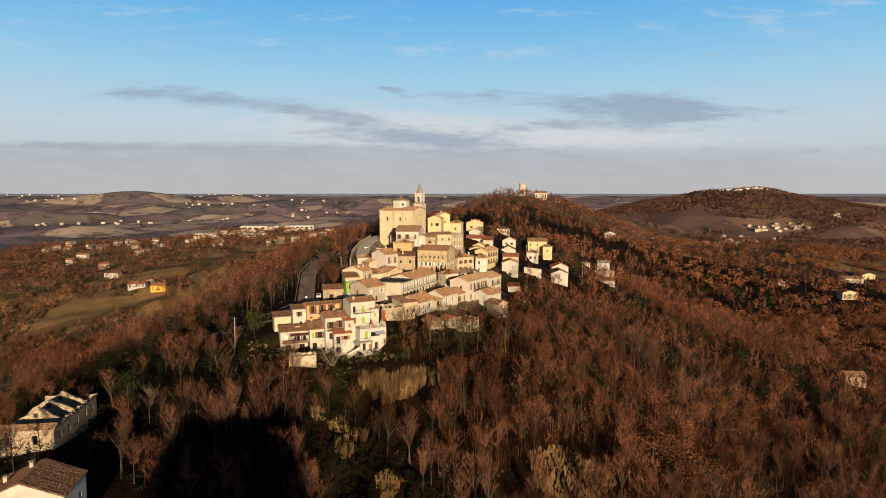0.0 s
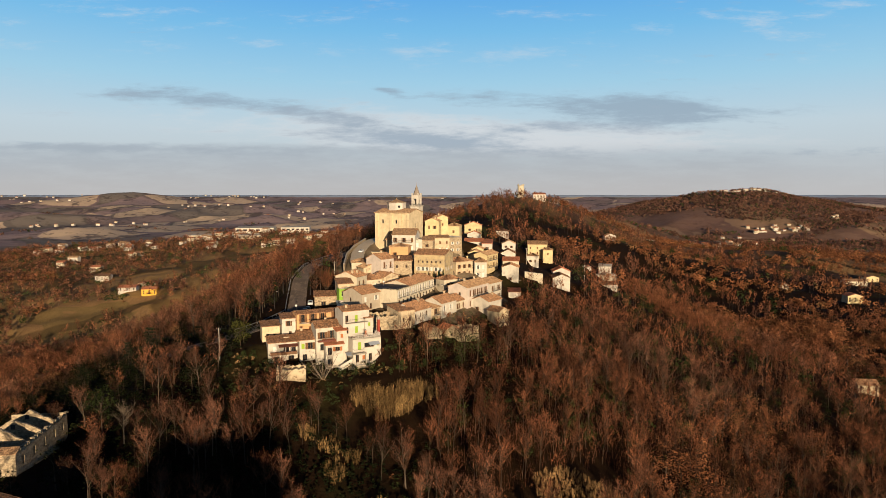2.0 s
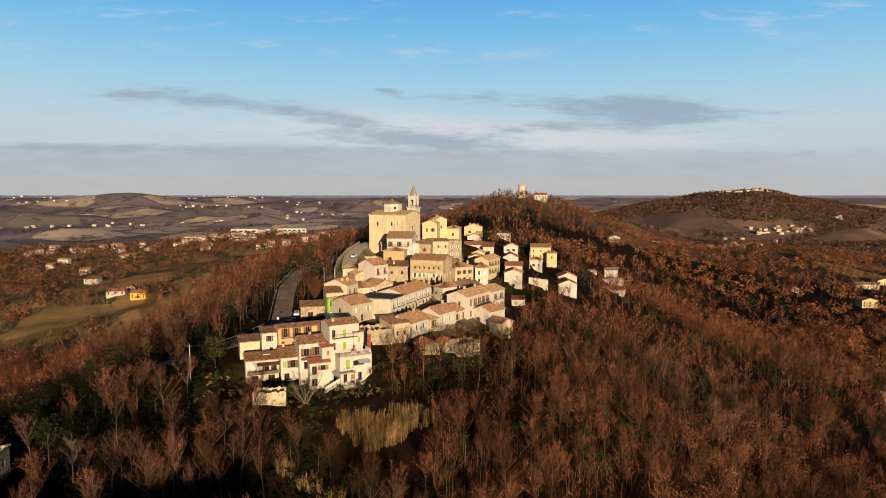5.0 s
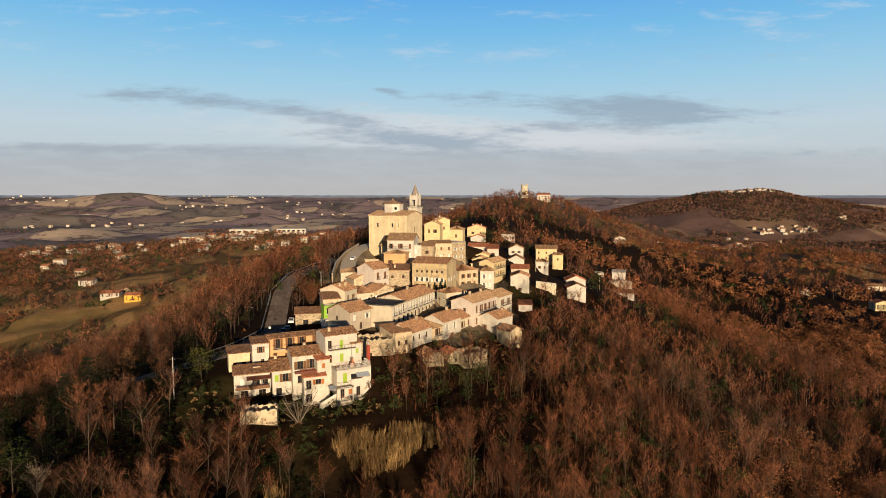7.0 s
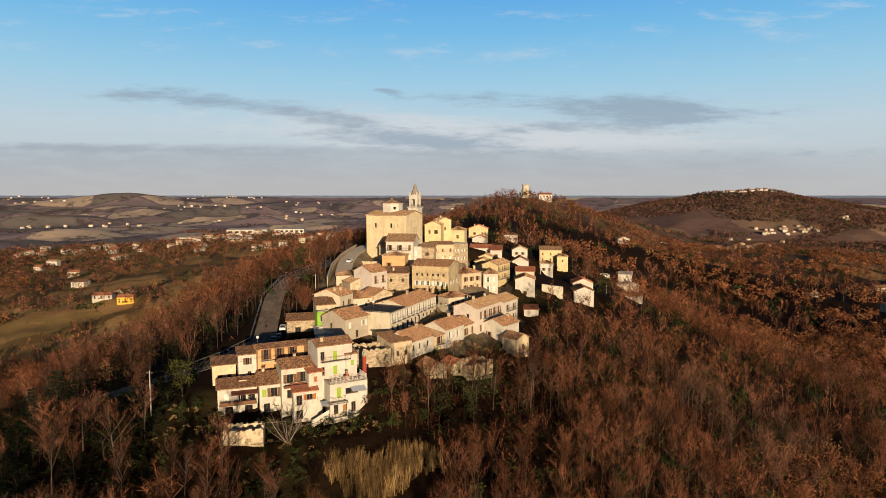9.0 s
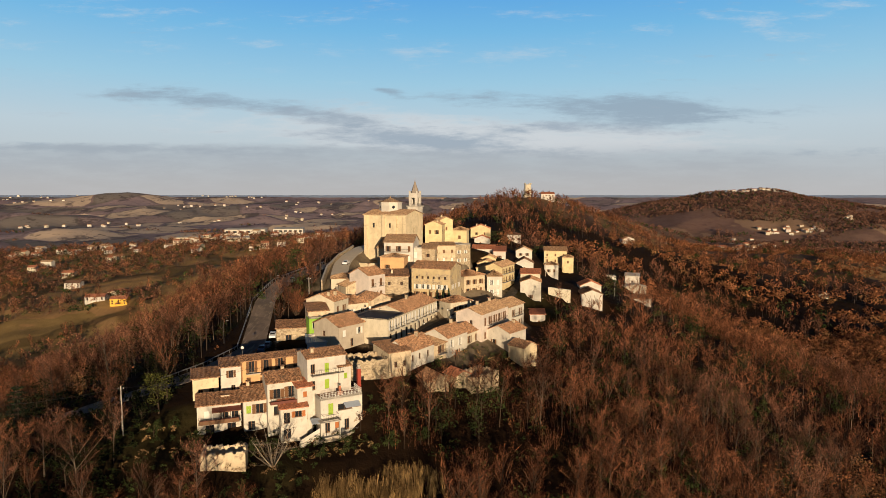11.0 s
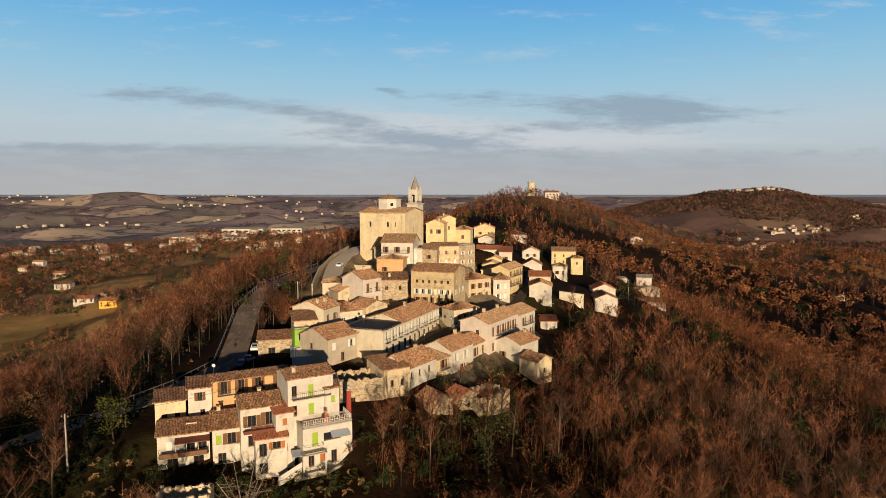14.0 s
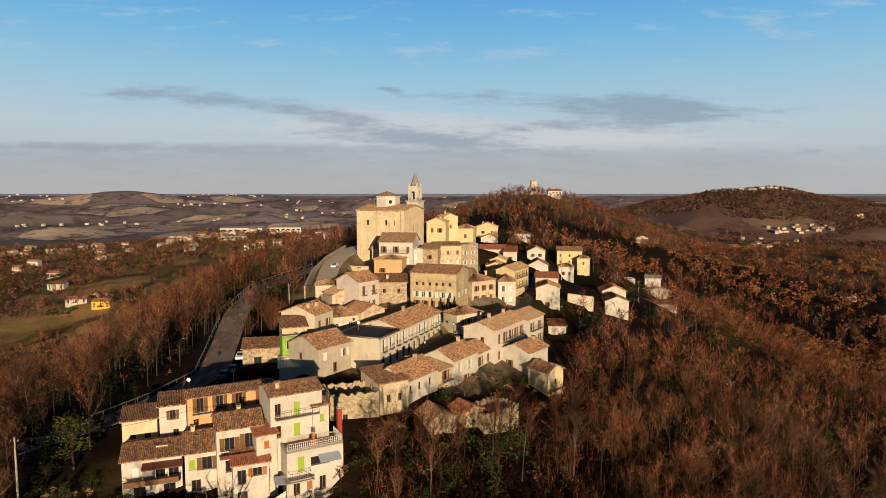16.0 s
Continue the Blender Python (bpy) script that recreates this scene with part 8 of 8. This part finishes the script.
# veranda of the low house
E0 = pose(-48.7, 182.4, 52.6, 0, 0, 20)
solid("pergola", "dark red tin pergola roof over the veranda", "pergola", E0 @ pose(2.7, -1.6, 5.0, 14, 0, 0), [("roof", (0, 0, 0, 5.4, 1.75, 0.07), RUST_DARK), ("beam", (0, 0.02, -0.14, 5.4, 0.12, -0.004), WOOD)], RUST_DARK)
for i in range(4):
    solid("pergola_post", "thin white steel post of the pergola", "post", E0 @ pose(2.8 + 1.72 * i, -1.5, 2.8), [("post", (-0.04, -0.04, 0, 0.04, 0.04, 2.1), WHITE_PAINT)], WHITE_PAINT, "pergola posts")
solid("planter", "long brown wooden planter on the veranda edge", "planter", E0 @ pose(0.4, -1.75, 2.85), [("trough", (0, -0.18, 0, 7.2, 0.18, 0.75), WOOD), ("rim", (-0.04, -0.22, 0.753, 7.24, 0.22, 0.83), RUST_DARK)], WOOD)
for dx, dz in ((5.2, 0.0), (9.8, 0.85)):
    solid("roof_dormer", "low tiled skylight box on the brown roof", "dormer", E0 @ pose(dx, 2.4, 6.6 + dz), [("box", (-0.8, -0.3, -0.6, 0.8, 0.9, 0.45), CREAM), ("lid", (-1.0, -0.45, 0.453, 1.0, 1.1, 0.58), TILES)], CREAM, "roof dormers")
# outside stair and porch of the middle house
F0 = pose(-32.7, 182.3, 51.8, 0, 0, 22)
stair = new("outside_stair")
stair.matrix_world = F0 @ pose(3.2, -2.6, -0.4)
tagged(stair, "white concrete stair climbing to the porch", "stair")
for i in range(11):
    bm = bmesh.new()
    box(bm, 0.34 * i, 0, 0.17 * i - 0.5, 0.34 * i + 0.35, 1.1, 0.17 * i + 0.17)
    part("step", bm, WHITE, stair)
bm = bmesh.new()
vs = [bm.verts.new(p) for p in ((0, -0.06, 0.2), (3.8, -0.06, 2.1), (3.8, -0.06, 3.0), (0, -0.06, 1.1), (0, -0.003, 0.2), (3.8, -0.003, 2.1), (3.8, -0.003, 3.0), (0, -0.003, 1.1))]
for f in ((0, 1, 2, 3), (7, 6, 5, 4), (0, 4, 5, 1), (1, 5, 6, 2), (2, 6, 7, 3), (3, 7, 4, 0)):
    bm.faces.new([vs[i] for i in f])
part("balustrade", bm, BRIGHT, stair)
solid("tin_roof", "pale corrugated sheet roof above the stair", "lean-to", F0 @ pose(5.6, -1.9, 3.2, 10, 0, 0), [("sheet", (0, 0, 0, 3.0, 2.2, 0.07), BLUE_GREY), ("post", (0.05, 0.1, -3.0, 0.15, 0.2, -0.004), IRON), ("post", (2.85, 0.1, -3.0, 2.95, 0.2, -0.004), IRON)], BLUE_GREY)
solid("red_balcony_floor", "red tiled loggia floor of the cream house", "loggia", pose(-35.7, 184.4, 52.6, 0, 0, 24) @ pose(0.3, -1.7, 6.1), [("slab", (0, 0, 0, 5.4, 1.68, 0.14), RUST_FLOOR), ("front", (0, -0.12, 0.0, 5.4, -0.003, 0.55), RUST_DARK)], RUST_FLOOR)


def dish(m, label):
    root = new("satellite_dish")
    root.matrix_world = m
    tagged(root, label, "satellite dish", "satellite dishes")
    bm = bmesh.new()
    tube(bm, [(0, 0, -0.4), (0, 0, 1.1)], [0.03, 0.03], 6)
    part("mast", bm, GALVANISED, root)
    bm = bmesh.new()
    rings = []
    for r, dz in ((0.02, -0.07), (0.18, -0.05), (0.33, 0.0)):
        rings.append([bm.verts.new((r * math.cos(a), -0.1 + dz, 1.35 + r * math.sin(a))) for a in (2 * math.pi * i / 14 for i in range(14))])
    for p, q in zip(rings[:-1], rings[1:]):
        for i in range(14):
            j = (i + 1) % 14
            bm.faces.new((p[i], p[j], q[j], q[i]))
    bm.faces.new(rings[0])
    part("bowl", bm, WHITE_PAINT, root)


def aerial(m):
    root = new("tv_aerial")
    root.matrix_world = m
    tagged(root, "thin metal television aerial on a roof", "aerial", "aerials")
    bm = bmesh.new()
    tube(bm, [(0, 0, -0.5), (0, 0, 2.2)], [0.025, 0.02], 6)
    part("mast", bm, IRON, root)
    bm = bmesh.new()
    box(bm, -0.7, -0.015, 1.95, 0.7, 0.015, 1.98)
    for i in range(6):
        x = -0.65 + 0.25 * i
        box(bm, x, -0.3, 1.955, x + 0.02, 0.3, 1.975)
    part("antenna", bm, IRON, root)


dish(pose(-43.4, 194.0, 65.9), "white satellite dish on the ridge of the orange house")
dish(pose(-20.5, 226.0, 68.5), "white satellite dish on the dark terrace")
for ax, ay, az in ((-37.2, 196.9, 65.9), (-50, 193.8, 62.4), (-17.5, 221.5, 68.4), (-27, 231, 73), (3, 237, 65.2), (14, 246, 68.6), (-20, 254, 77.2), (-4, 268, 77.2)):
    aerial(pose(ax, ay, az, 0, 0, (ax * 37) % 180))


# ---- square by the great stone house ----
def bench(x, y, a):
    z = ground_at(x, y)
    return solid("bench", "brown slatted bench on the village square", "bench", pose(x, y, z, 0, 0, a), [("seat", (-0.8, -0.2, 0.4, 0.8, 0.2, 0.46), WOOD), ("backrest", (-0.8, 0.2, 0.5, 0.8, 0.25, 0.9), WOOD), ("leg", (-0.7, -0.18, 0, -0.62, 0.18, 0.398), IRON), ("leg", (0.62, -0.18, 0, 0.7, 0.18, 0.398), IRON)], WOOD, "benches of the square")


bench(-6, 252, 20), bench(-9, 253.5, 20)


def street_lantern(x, y):
    z = ground_at(x, y)
    root = new("street_lantern")
    root.matrix_world = pose(x, y, z)
    tagged(root, "old iron street lantern in the village street", "street lamp", "street lanterns")
    bm = bmesh.new()
    tube(bm, [(0, 0, -0.2), (0, 0, 0.5), (0, 0, 3.2)], [0.10, 0.06, 0.04], 8)
    part("pole", bm, IRON, root)
    bm = bmesh.new()
    tube(bm, [(0, 0, 3.2), (0, 0, 3.65)], [0.14, 0.22], 6)
    part("lantern", bm, WHITE_PAINT, root)
    bm = bmesh.new()
    tube(bm, [(0, 0, 3.653), (0, 0, 3.9)], [0.27, 0.03], 6)
    part("hood", bm, IRON, root)


for lx, ly in ((-6.5, 226), (-0.2, 240), (7.6, 254), (15, 268)):
    street_lantern(lx, ly)

# stones and rubble heap behind the orange house
heap = random.Random(21)
for i in range(14):
    hx, hy = -34.5 + heap.uniform(-1.6, 1.6), 202.6 + heap.uniform(-1.2, 1.2)
    bm = bmesh.new()
    bmesh.ops.create_icosphere(bm, subdivisions=1, radius=heap.uniform(0.2, 0.55))
    for q in bm.verts:
        q.co *= heap.uniform(0.75, 1.2)
    ob = part("stone", bm, MIXED, None)
    ob.matrix_world = pose(hx, hy, ground_at(hx, hy) + 0.15)
    tagged(ob, "rough stone from a heap beside the yard", "stone", "heap of stones")
